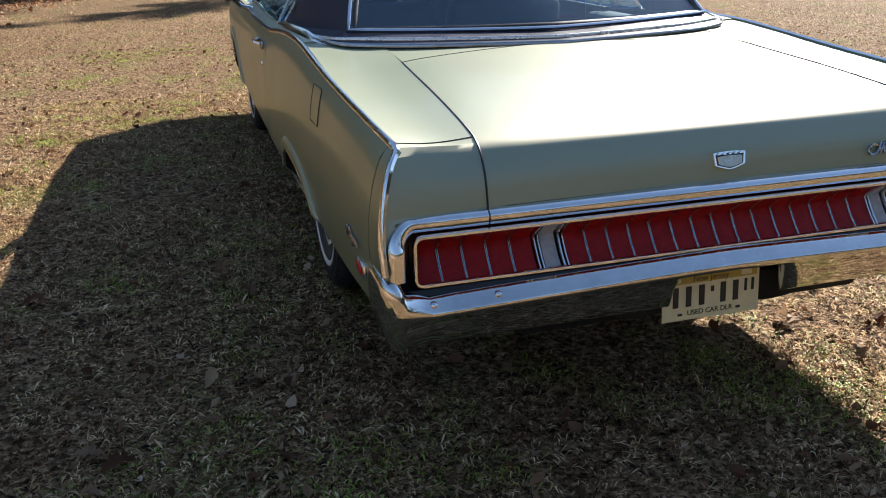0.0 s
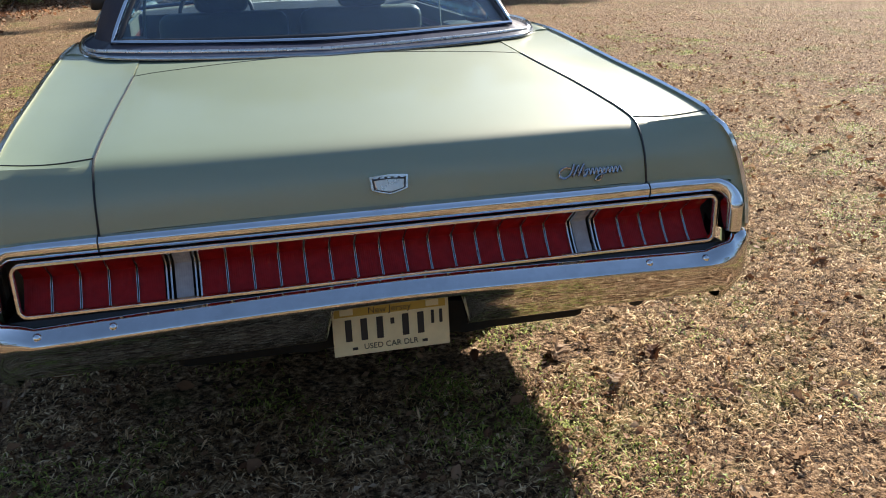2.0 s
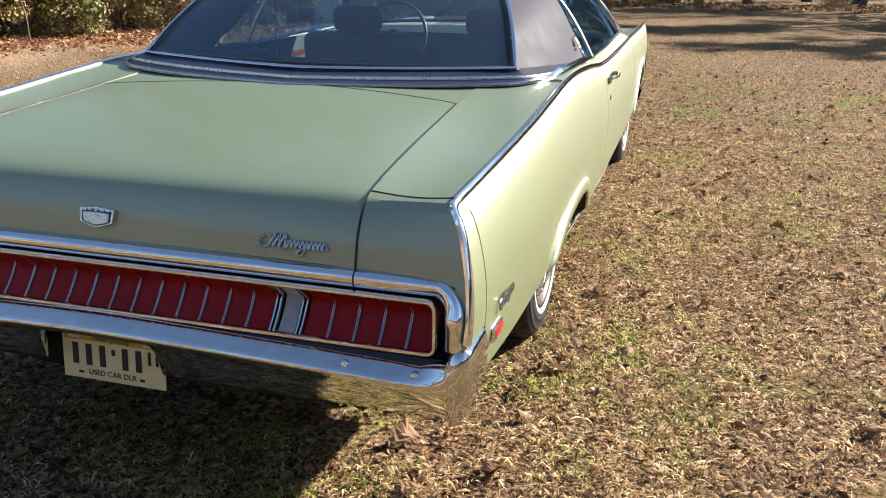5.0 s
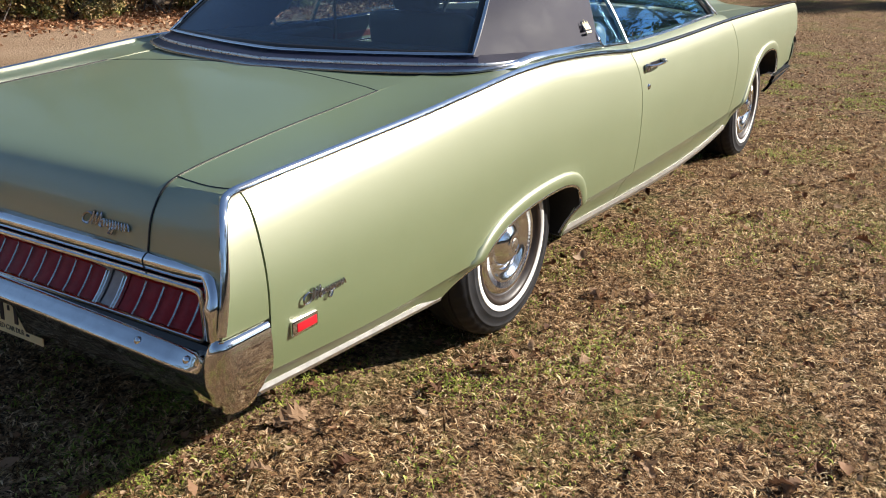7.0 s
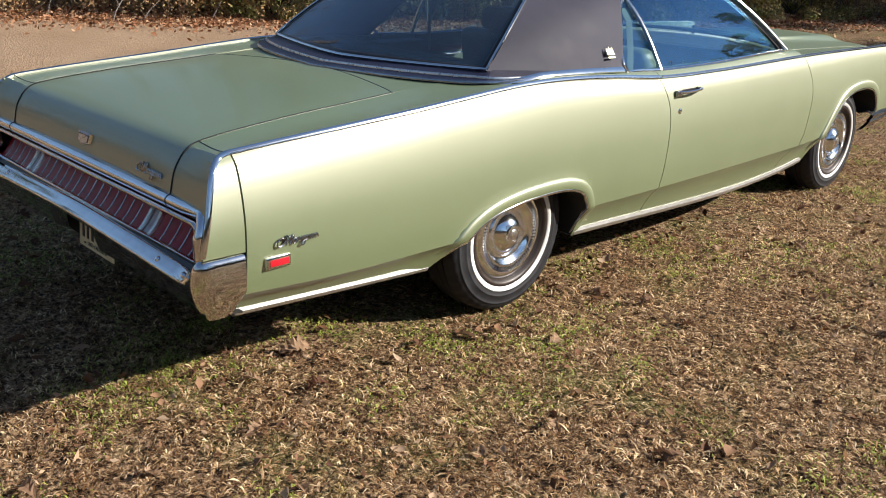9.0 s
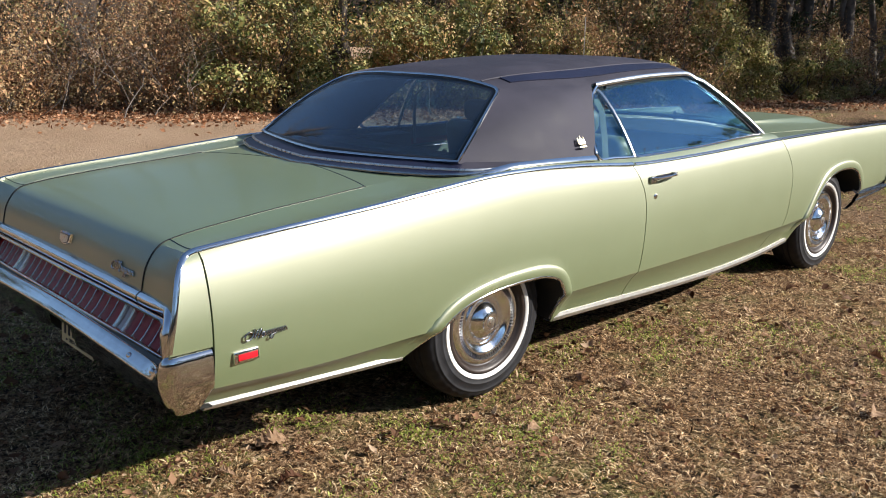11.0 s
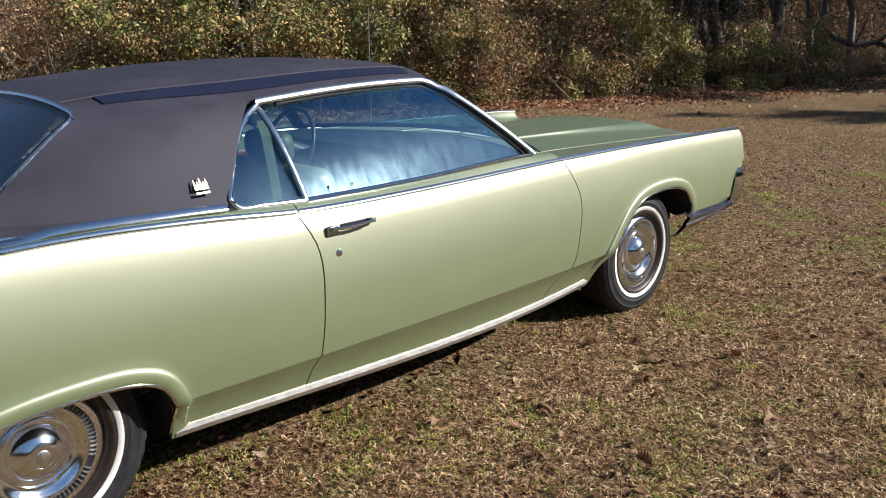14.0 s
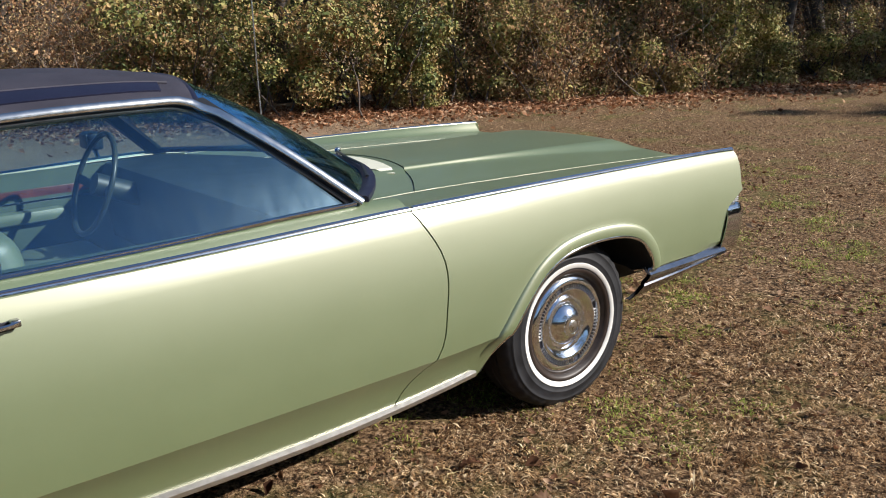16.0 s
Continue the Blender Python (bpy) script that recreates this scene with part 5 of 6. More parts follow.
# ---- wheels ----
def build_wheel():
    w = new("wheel")
    w.parent = car
    tyre_prof = [(0.200, 0.085), (0.204, 0.094), (0.222, 0.100), (0.250, 0.104), (0.262, 0.1042), (0.264, 0.1060), (0.267, 0.1060), (0.269, 0.1040), (0.284, 0.1025), (0.292, 0.1005), (0.294, 0.1020), (0.297, 0.1010), (0.299, 0.0980), (0.308, 0.0935), (0.322, 0.082), (0.329, 0.062), (0.331, 0.047), (0.325, 0.044), (0.325, 0.038), (0.331, 0.035), (0.332, 0.012), (0.326, 0.009), (0.326, 0.003), (0.332, 0.0), (0.332, -0.02), (0.329, -0.062), (0.322, -0.082), (0.300, -0.097), (0.25, -0.104), (0.20, -0.085)]
    tyre_prof = [(r if r < 0.25 else 0.25 + (r - 0.25) * 1.14, a) for r, a in tyre_prof]
    bm = lathe_bm(tyre_prof, 160)
    for v in bm.verts:
        r = math.hypot(v.co.y, v.co.z)
        step = int(round(math.atan2(v.co.z, v.co.y) / (2 * math.pi) * 160)) % 4
        if r > 0.314 and abs(v.co.x) > 0.055 and step < 2:
            k = 1 - 0.0032 / r
            v.co.y *= k
            v.co.z *= k
    tyre = part("tyre", bm, RUBBER, w, "black whitewall tyre", 60)
    part("whitewall", lathe_bm([(0.227, 0.1000), (0.229, 0.1040), (0.246, 0.1064), (0.248, 0.1030)], 72), WHITE_RUBBER, tyre, "thin white sidewall band", 60)
    rim = part("rim", lathe_bm([(0.224, 0.099), (0.223, 0.1035), (0.217, 0.1045), (0.209, 0.100), (0.203, 0.092), (0.196, 0.080), (0.188, 0.060), (0.10, 0.05), (0.02, 0.05)], 64), RIM_SHADED, w, "dull steel rim", 50)
    cap_prof = [(0.200, 0.070), (0.199, 0.077), (0.195, 0.0840), (0.187, 0.0910), (0.178, 0.0950), (0.170, 0.0962), (0.165, 0.0945), (0.162, 0.083), (0.147, 0.083), (0.144, 0.0925), (0.140, 0.0935), (0.134, 0.0915), (0.124, 0.0840), (0.114, 0.0760), (0.108, 0.0745), (0.1055, 0.0800), (0.100, 0.0810), (0.096, 0.0700), (0.0865, 0.0685), (0.0835, 0.0780), (0.0805, 0.0830), (0.062, 0.0985), (0.047, 0.1085), (0.0435, 0.1100), (0.0420, 0.1140), (0.0370, 0.1160), (0.0310, 0.1160), (0.0300, 0.1140), (0.0, 0.1140)]
    cap = part("wheel_cover", lathe_bm(cap_prof, 64), WHEEL_CHROME, w, "chrome wheel cover with raised centre", 35)
    part("slot_ring", lathe_bm([(0.145, 0.082), (0.147, 0.0855), (0.162, 0.0855), (0.1635, 0.082)], 64), BADGE_BLACK, cap, "", 40)
    fin_mesh = None
    for k in range(72):
        if k % 18 in (8, 9):
            continue
        if fin_mesh is None:
            fin = part("fin", box_bm((0.083, 0.1465, -0.0020), (0.0925, 0.1625, 0.0020), 0.001, 1), ALLOY, cap, "", 30)
            fin_mesh = fin.data
        else:
            fin = new("fin", fin_mesh)
            fin.parent = cap
        fin.matrix_local = pose(0, 0, 0, 5.0 * k, 0, 0)
    part("centre_badge", lathe_bm([(0.0, 0.1165), (0.020, 0.1165), (0.0225, 0.115), (0.0225, 0.112)], 28), ALLOY, cap, "", 40)
    return w


# brown rim, its colour darkened for the deep shade inside the whitewall
RIM_SHADED = surface("rim_brown_shaded", (0.028, 0.017, 0.013), 0.45, 0.1, 0.25, 30)
first = build_wheel()
first.matrix_local = pose(0.764, 0.010, 0.344, 20, 0, 0)
for x, y, rz, rx in ((0.766, 3.15, 0, 65), (-0.764, 0.010, 180, 10), (-0.766, 3.15, 180, 0)):
    copy_thing(first, pose(x, y, 0.344 if y < 1 else 0.327, rx, 0, rz))

# ---- cabin ----
part("cabin_floor", box_bm((-0.80, 0.10, 0.40), (0.80, 2.5, 0.44), 0.01), DASH, car)
part("parcel_shelf", grid_bm([[(u * 0.74, lerp(0.26, -0.20 if abs(u) < 0.2 else -0.05, f), lerp(0.95, 0.975, f)) for u in linspace(-1, 1, 9)] for f in linspace(0, 1, 4)]), DASH, car, "dark parcel shelf", 40, 0.02)


def cushion(name, lo, hi, mat, parent, lean=0.0, bevel=0.05, label=""):
    bm = box_bm(lo, hi, bevel, 3)
    for v in bm.verts:
        v.co.y -= lean * (v.co.z - lo[2])
    return part(name, bm, mat, parent, label, 60)


rear_seat = part("rear_seat", box_bm((-0.66, 0.30, 0.50), (0.66, 0.84, 0.66), 0.05, 3), TRIM_GREEN, car, "green rear bench seat", 60)
cushion("backrest", (-0.66, 0.28, 0.60), (0.66, 0.44, 0.97), TRIM_GREEN, rear_seat, 0.25)
front_seat = part("front_seat", box_bm((-0.68, 1.28, 0.48), (0.68, 1.84, 0.66), 0.05, 3), SEAT_GREEN, car, "green vinyl split-back front bench seat", 60)
for x0, x1 in ((-0.66, -0.03), (0.03, 0.66)):
    cushion("backrest", (x0, 1.22, 0.60), (x1, 1.37, 1.00), SEAT_GREEN, front_seat, 0.18, 0.06)
for x0, x1 in ((-0.48, -0.22), (0.22, 0.48)):
    cushion("headrest", (x0, 1.15, 1.00), (x1, 1.25, 1.13), TRIM_GREEN, front_seat, 0.05, 0.045)
dash = []
for x in linspace(-0.80, 0.80, 17):
    dash.append([(x, 1.98, 0.62), (x, 1.96, 0.78), (x, 1.95, 0.90), (x, 1.98, 0.945), (x, 2.10, 0.955), (x, 2.25 + 0.33 * (1 - (x / 0.8) ** 2) * 0.9, 0.950)])
part("dashboard", grid_bm(dash), DASH, car, "dark green dashboard", 50, 0.01)
wheel_ring = [(-0.38 + 0.200 * math.cos(t), 1.80 + 0.075 * math.sin(t), 0.93 + 0.185 * math.sin(t)) for t in [2 * math.pi * i / 48 for i in range(48)]]
sw = part("steering_wheel", sweep_bm(wheel_ring, disc(0.011, 8), (0, -1, 0.4), True), WHEEL_GREEN, car, "thin-rimmed dark green steering wheel", 60)
part("spoke", sweep_bm([(-0.58, 1.80, 0.93), (-0.46, 1.83, 0.905), (-0.38, 1.84, 0.90), (-0.30, 1.83, 0.905), (-0.18, 1.80, 0.93)], strip(0.035, 0.012), (0, -1, 0.4)), DASH, sw, "", 50)
part("hub", sweep_bm([(-0.38, 1.80, 0.93), (-0.38, 2.02, 0.84)], disc(0.045, 16)), DASH, sw, "", 50)
for s in (-1, 1):
    x = s * 0.835
    rows = [[(x - s * 0.012 * math.sin(math.pi * v), y, lerp(0.50, 0.945, v)) for v in linspace(0, 1, 8)] for y in linspace(0.98, 2.2, 10)]
    dp = part("door_panel", grid_bm(rows), TRIM_GREEN, car, "green door trim panel", 50, 0.02)
    part("trim_strip", box_bm((min(x - s * 0.028, x - s * 0.012), 1.0, 0.83), (max(x - s * 0.028, x - s * 0.012), 2.1, 0.875), 0.004), WOOD_TRIM, dp, "reddish wood-grain strip")
    part("bright_strip", box_bm((min(x - s * 0.030, x - s * 0.012), 1.0, 0.815), (max(x - s * 0.030, x - s * 0.012), 2.1, 0.826), 0.002), CHROME, dp)
    arm = part("armrest", box_bm((min(x - s * 0.075, x - s * 0.01), 1.30, 0.735), (max(x - s * 0.075, x - s * 0.01), 1.78, 0.79), 0.02), SEAT_GREEN, dp)
    part("quarter_trim", box_bm((min(s * 0.70, s * 0.84), 0.20, 0.50), (max(s * 0.70, s * 0.84), 0.96, 0.93), 0.02), TRIM_GREEN, car)
    part("lock_knob", sweep_bm([(s * 0.850, 1.10, 0.94), (s * 0.846, 1.10, 0.975)], disc(0.004, 8)), CHROME, car)
    part("seat_belt", sweep_bm([(s * 0.62, 0.99, 1.20), (s * 0.68, 0.965, 1.15), (s * 0.70, 0.972, 1.02), (s * 0.71, 0.985, 0.86)], strip(0.034, 0.003), (s, -0.4, 0.3)), SEAT_GREEN, car, "pale green hanging belt webbing")
    part("lock_knob", lathe_bm([(0.0, 0.972), (0.0035, 0.9715), (0.0045, 0.968), (0.003, 0.955), (0.003, 0.92)], 10, "z"), CHROME, car, "", 40).location = (s * 0.845, 1.21, 0.0)
part("headliner", grid_bm([[tuple(Vector(roof_point(u * 0.96, f)) - Vector((0, 0, 0.035))) for u in linspace(-1, 1, 17)] for f in linspace(0.03, 0.97, 10)]), TRIM_GREEN, car, "", 50, 0.004)
part("rear_view_mirror", box_bm((-0.11, 1.93, 1.225), (0.11, 1.95, 1.275), 0.008), BLACK, car, "inside mirror")
part("mirror_stem", sweep_bm([(0, 1.945, 1.26), (0, 1.95, 1.32)], disc(0.006, 8)), CHROME, car)
# driver's outside mirror and aerial
dm_head = part("door_mirror", box_bm((-1.06, 1.96, 0.985), (-0.94, 2.03, 1.065), 0.015, 3), BLACK, car, "small driver's door mirror")
part("mirror_glass", box_bm((-1.052, 1.955, 0.993), (-0.948, 1.962, 1.057), 0.002), BLACK, dm_head)
part("mirror_foot", sweep_bm([(-0.90, 2.02, 0.935), (-0.96, 2.0, 0.95), (-1.0, 2.0, 0.99)], disc(0.012, 8)), CHROME, dm_head)
aerial = part("aerial", sweep_bm([(-0.85, 2.77, 0.90), (-0.85, 2.77, 1.25), (-0.85, 2.775, 1.62)], disc(0.0035, 8)), ALLOY, car, "thin upright radio aerial")
part("aerial_base", lathe_bm([(0.0, 0.93), (0.012, 0.928), (0.018, 0.91), (0.02, 0.88)], 16, "z"), CHROME, aerial).matrix_local = pose(-0.85, 2.77, 0)
# wiper: a stub with its cap, and the arm lying along the foot of the glass
wiper = part("wiper", sweep_bm([(0.02, 2.665, 0.990), (0.20, 2.592, 0.994), (0.42, 2.524, 0.996), (0.62, 2.416, 0.990)], strip(0.011, 0.006)), BLACK, car, "dark wiper arm")
part("pivot", lathe_bm([(0.0, 1.004), (0.010, 1.003), (0.013, 0.998), (0.013, 0.984), (0.009, 0.980), (0.011, 0.950)], 16, "z"), CHROME, wiper, "chrome wiper pivot", 40).location = (0.02, 2.668, 0.0)


# ---- hedge, woods, grass and leaves ----
def np_mesh(name, verts, faces):
    me = bpy.data.meshes.new(name)
    n, m = len(verts), len(faces)
    k = faces.shape[1]
    me.vertices.add(n)
    me.vertices.foreach_set("co", np.asarray(verts, np.float32).ravel())
    me.loops.add(m * k)
    me.loops.foreach_set("vertex_index", np.asarray(faces, np.int32).ravel())
    me.polygons.add(m)
    me.polygons.foreach_set("loop_start", np.arange(0, m * k, k, dtype=np.int32))
    me.update(calc_edges=True)
    return me


def leaf_cards(rng, centres, size, flat=0.0, aspect=0.55, out=None):
    """Small folded leaves (two quads each side of a midrib) at the given places, turned at random."""
    n = len(centres)
    a = rng.normal(size=(n, 3))
    if flat:
        a[:, 2] *= 1 - flat
    a /= np.linalg.norm(a, axis=1)[:, None]
    if out is not None:
        o = out * 1.5 + rng.normal(size=(n, 3)) * 0.8 + np.array([0.0, 0.0, 0.5])
        a = np.cross(o, a)
        a /= np.linalg.norm(a, axis=1)[:, None] + 1e-9
    b = np.cross(o, a) if out is not None else rng.normal(size=(n, 3))
    if flat:
        b[:, 2] *= 1 - flat
    b -= (b * a).sum(1)[:, None] * a
    b /= np.linalg.norm(b, axis=1)[:, None]
    c = np.cross(a, b)
    s = (size * rng.uniform(0.6, 1.35, n))[:, None]
    tip, base = centres + a * s * 0.5, centres - a * s * 0.5
    fold = c * s * 0.12
    l = centres + b * s * aspect * 0.5 + fold
    r = centres - b * s * aspect * 0.5 + fold
    verts = np.stack([base, l, tip, r], 1).reshape(-1, 3)
    i = np.arange(n)[:, None] * 4
    faces = np.concatenate([i + np.array([[0, 1, 2]]), i + np.array([[0, 2, 3]])], 0)
    return verts, faces


def twig_bm(rng, root, height, spread, n, r0, bm, depth=1):
    """Tapered limbs that fork and bend, from one root."""
    for _ in range(n):
        p = Vector(root)
        d = Vector((rng.normal() * spread, rng.normal() * spread, 1)).normalized()
        length = height * rng.uniform(0.6, 1.1)
        steps = 6
        pts, rad = [p.copy()], [r0]
        for k in range(steps):
            d = (d + Vector((rng.normal(), rng.normal(), rng.normal() * 0.4 + 0.1)) * 0.22).normalized()
            p = p + d * length / steps
            pts.append(p.copy())
            rad.append(r0 * (1 - 0.85 * (k + 1) / steps))
        limb(bm, pts, rad, 5 if depth > 0 else 3)
        if depth > 0:
            for k in range(2, steps + 1):
                if rng.random() < 0.75:
                    twig_bm(rng, pts[k], length * 0.42, 0.9, 1, rad[k] * 0.75 + 0.002, bm, depth - 1)


def limb(bm, pts, rad, n=6):
    rings = []
    for i, p in enumerate(pts):
        t = (pts[min(i + 1, len(pts) - 1)] - pts[max(i - 1, 0)]).normalized()
        s = t.cross(Vector((0.3, 1, 0.1))).normalized()
        u = s.cross(t)
        rings.append([bm.verts.new(p + (s * math.cos(2 * math.pi * k / n) + u * math.sin(2 * math.pi * k / n)) * rad[i]) for k in range(n)])
    for a, b in zip(rings[:-1], rings[1:]):
        for k in range(n):
            bm.faces.new((a[k], a[(k + 1) % n], b[(k + 1) % n], b[k]))


def build_bush(seed, w, d, h, leaves, size, mat, label, lobes=16):
    """A shrub: stems from the ground, and leaves gathered in uneven clumps with gaps."""
    rng = np.random.default_rng(seed)
    thing = empty("bush", pose(0, 0, 0), label, "bush", "hedge at the field's edge")
    bm = bmesh.new()
    for k in range(5):
        twig_bm(rng, (rng.normal() * w * 0.25, rng.normal() * d * 0.2, -0.05), h * 0.85, 0.35, 1, 0.022, bm, 1)
    part("stem", bm, BARK, thing, "", 60)
    cs = []
    for k in range(lobes):
        t = rng.uniform(0, 2 * math.pi)
        zz = rng.uniform(0.04, 0.30) if k % 4 == 0 else rng.uniform(0.10, 0.95)
        rr = math.sqrt(max(0.05, 1 - (zz * 0.9) ** 2))
        cs.append((math.cos(t) * w * 0.42 * rr, math.sin(t) * d * 0.42 * rr, zz * h, rng.uniform(0.22, 0.42) * min(w, h) * 0.55))
    cs = np.array(cs)
    pick = rng.integers(0, lobes, leaves)
    g = rng.normal(size=(leaves, 3))
    g /= np.linalg.norm(g, axis=1)[:, None]
    rad = cs[pick, 3] * rng.uniform(0.6, 1.12, leaves)
    # every ninth is an added larger leaf inside the clump, to block light
    deep = np.arange(leaves) % 9 == 0
    rad[deep] = cs[pick[deep], 3] * rng.uniform(0.2, 0.7, deep.sum())
    size = np.where(deep, size * 2.1, size)
    pts = cs[pick, :3] + g * rad[:, None] * np.array([1, 1, 0.85])
    # drooping sprays
    pts[:, 2] -= 0.10 * rng.random(leaves) ** 3
    keep = (pts[:, 2] > 0.02) & ((pts[:, 2] < 2.1) | (rng.random(leaves) < 0.25))
    g, pts, size = g[keep], pts[keep], size[keep]
    v, f = leaf_cards(rng, pts, size, 0.0, 0.6, g)
    part_mesh("foliage", np_mesh("leaves", v, f), mat, thing, "", 0)
    return thing


def build_bare_bush(seed, w, h, label, mat):
    """A leafless brown thicket with a few hanging dead leaves."""
    rng = np.random.default_rng(seed)
    thing = empty("bush", pose(0, 0, 0), label, "bush", "hedge at the field's edge")
    bm = bmesh.new()
    for k in range(12):
        twig_bm(rng, (rng.normal() * w * 0.35, rng.normal() * w * 0.22, -0.05), h, 0.45, 1, 0.012, bm, 1)
    part("stem", bm, PALE_BARK, thing, "", 0)
    n = 6600
    cl = np.stack([rng.normal(size=40) * w * 0.40, rng.normal(size=40) * w * 0.24, np.abs(rng.normal(size=40)) * h * 0.42 + 0.10], 1)
    pts = cl[rng.integers(0, 40, n)] + rng.normal(size=(n, 3)) * np.array([0.20, 0.20, 0.17]) * w / 2
    pts = pts[pts[:, 2] > 0.02]
    # every eleventh leaf is oversized, added to shade the thicket's inside
    v, f = leaf_cards(rng, pts, np.where(np.arange(len(pts)) % 11 == 0, 0.092, 0.042))
    part_mesh("foliage", np_mesh("leaves", v, f), mat, thing, "", 0)
    return thing


KINDS = [
    build_bush(1, 2.6, 2.0, 3.6, 11000, 0.062, EVERGREEN, "dense dark green shrub at the field's edge", 30),
    build_bush(2, 2.4, 1.8, 2.0, 8000, 0.055, OLIVE, "sunlit olive-green shrub with small leaves", 24),
    build_bush(3, 2.2, 1.8, 2.9, 9000, 0.062, EVERGREEN, "tall evergreen shrub with gaps", 24),
    build_bare_bush(4, 2.2, 2.6, "bare brown thicket with dead leaves", RUSSET),
    build_bush(5, 2.4, 1.7, 1.5, 6500, 0.052, OLIVE, "low yellow-green shrub over leaf litter", 16),
    build_bare_bush(6, 2.0, 1.7, "low russet brush with dry stems", RUSSET),
]
EDGE = [(-21, -7), (-16.5, -1.0), (-12.6, 3.6), (-10.4, 6.6), (-8.9, 9.6), (-7.4, 12.6), (-6.2, 15.6), (-5.4, 18.6), (-4.8, 21.4), (-3.6, 24.0)]
edge_line = smooth_line(EDGE, 24)
rng = np.random.default_rng(11)
placed = set()


def put(kind, x, y, s, turn):
    m = pose(x, y, ground_height(x, y), 0, 0, turn)
    src = KINDS[kind]
    if kind not in placed:
        placed.add(kind)
        src.matrix_world = m
        ob = src
    else:
        ob = copy_thing(src, m)
    ob.scale = (s, s, s * 1.0)
    return ob



def edge_at(f):
    """A place along the hedge, 0 to 1, and the way out of the field there."""
    i = min(int(f * (len(edge_line) - 1)), len(edge_line) - 2)
    p, q = Vector(edge_line[i]), Vector(edge_line[i + 1])
    t = (q - p).normalized()
    return p, Vector((-t.y, t.x))


# kinds along the front of the hedge, from the near end to the far one
FRONT = [3, 5, 3, 1, 3, 5, 3, 5, 3, 3, 5, 0, 4, 0, 2, 0, 4, 2, 3, 1, 5, 4, 3, 4, 1, 4, 4, 4, 5, 4, 4, 5, 4, 5, 5, 5, 5]
for k, kind in enumerate(FRONT):
    p, n = edge_at((k + 0.5) / len(FRONT))
    put(kind, p.x + n.x * 0.7 + rng.normal() * 0.25, p.y + n.y * 0.7 + rng.normal() * 0.25, rng.uniform(0.8, 1.05) * (0.5 if k > 31 else 1.0), rng.uniform(0, 360))
    if k > 23:
        # thin shaded wood behind the low brush
        if k % 3 == 0 and k < 31:
            put(3, p.x + n.x * 3.6 + rng.normal() * 0.5, p.y + n.y * 3.6 + rng.normal() * 0.5, rng.uniform(0.8, 1.1), rng.uniform(0, 360))
        continue
    if kind in (0, 2):
        continue
    back = {3: 3, 5: 3, 1: 2, 4: 0}[kind]
    put(back, p.x + n.x * 2.2 + rng.normal() * 0.35, p.y + n.y * 2.2 + rng.normal() * 0.35, rng.uniform(1.05, 1.35), rng.uniform(0, 360))
    if k % 5 == 0:
        put((3, 2, 0)[k // 5 % 3], p.x + n.x * 4.4 + rng.normal() * 0.5, p.y + n.y * 4.4 + rng.normal() * 0.5, rng.uniform(1.5, 1.9), rng.uniform(0, 360))
for x, y, kd in ((-10.5, 19, 2), (-12, 23, 0), (-13, 28, 3), (-9.2, 31.5, 3), (-11.5, 34, 2), (-7.2, 34, 3), (-14, 38, 3)):
    put(kd, x, y, rng.uniform(1.3, 1.7), rng.uniform(0, 360))
# brush at the foot of the far woods
for x in np.arange(-4.0, 24.0, 3.0):
    put(5 if rng.random() < 0.8 else 4, x + rng.normal() * 0.4, 25.6 + 0.05 * x + rng.normal() * 0.7, rng.uniform(0.35, 0.62), rng.uniform(0, 360))


def build_tree(seed, h, r, mat, label):
    """A leafless forest tree: tapered trunk with forking limbs."""
    rng = np.random.default_rng(seed)
    thing = empty("tree", pose(0, 0, 0), label, "tree", "bare woods behind the field")
    bm = bmesh.new()
    pts, rad = [], []
    p = Vector((0, 0, -0.2))
    for k in range(13):
        f = k / 12
        pts.append(p.copy())
        rad.append(r * (1 - 0.85 * f) * (1.35 if k == 0 else 1))
        p = p + Vector((rng.normal() * 0.10, rng.normal() * 0.10, h / 12))
    limb(bm, pts, rad, 9)
    part("trunk", bm, mat, thing, "", 60)
    bm = bmesh.new()
    for k in range(4, 13):
        for _ in range(2):
            q = pts[k]
            t = rng.uniform(0, 2 * math.pi)
            d = Vector((math.cos(t), math.sin(t), 0.7))
            ln = h * 0.22 * rng.uniform(0.6, 1.2) * (1.2 - 0.05 * k)
            bp, br = [q.copy()], [rad[k] * 0.5]
            c = q.copy()
            for j in range(5):
                d = (d + Vector((rng.normal(), rng.normal(), rng.normal() + 0.2)) * 0.2).normalized()
                c = c + d * ln / 5
                bp.append(c.copy())
                br.append(rad[k] * 0.5 * (1 - 0.8 * (j + 1) / 5))
            limb(bm, bp, br, 5)
            for j in range(4, 6):
                twig_bm(rng, bp[j], ln * 0.6, 0.9, 1, 0.012, bm, 0)
    part("crown", bm, mat, thing, "", 0)
    return thing


TREES = [build_tree(21, 11, 0.16, BARK, "tall bare grey-brown tree at the wood's edge"), build_tree(22, 10, 0.11, PALE_BARK, "slender bare tree with pale bark"), build_tree(23, 9, 0.08, PALE_BARK, "thin young leafless tree"), build_tree(24, 12, 0.22, BARK, "thick bare tree with dark bark")]
tree_used = set()


def put_tree(i, x, y, s, turn):
    m = pose(x, y, 0, 0, 0, turn)
    if i not in tree_used:
        tree_used.add(i)
        TREES[i].matrix_world = m
        ob = TREES[i]
    else:
        ob = copy_thing(TREES[i], m)
    ob.scale = (s, s, s)


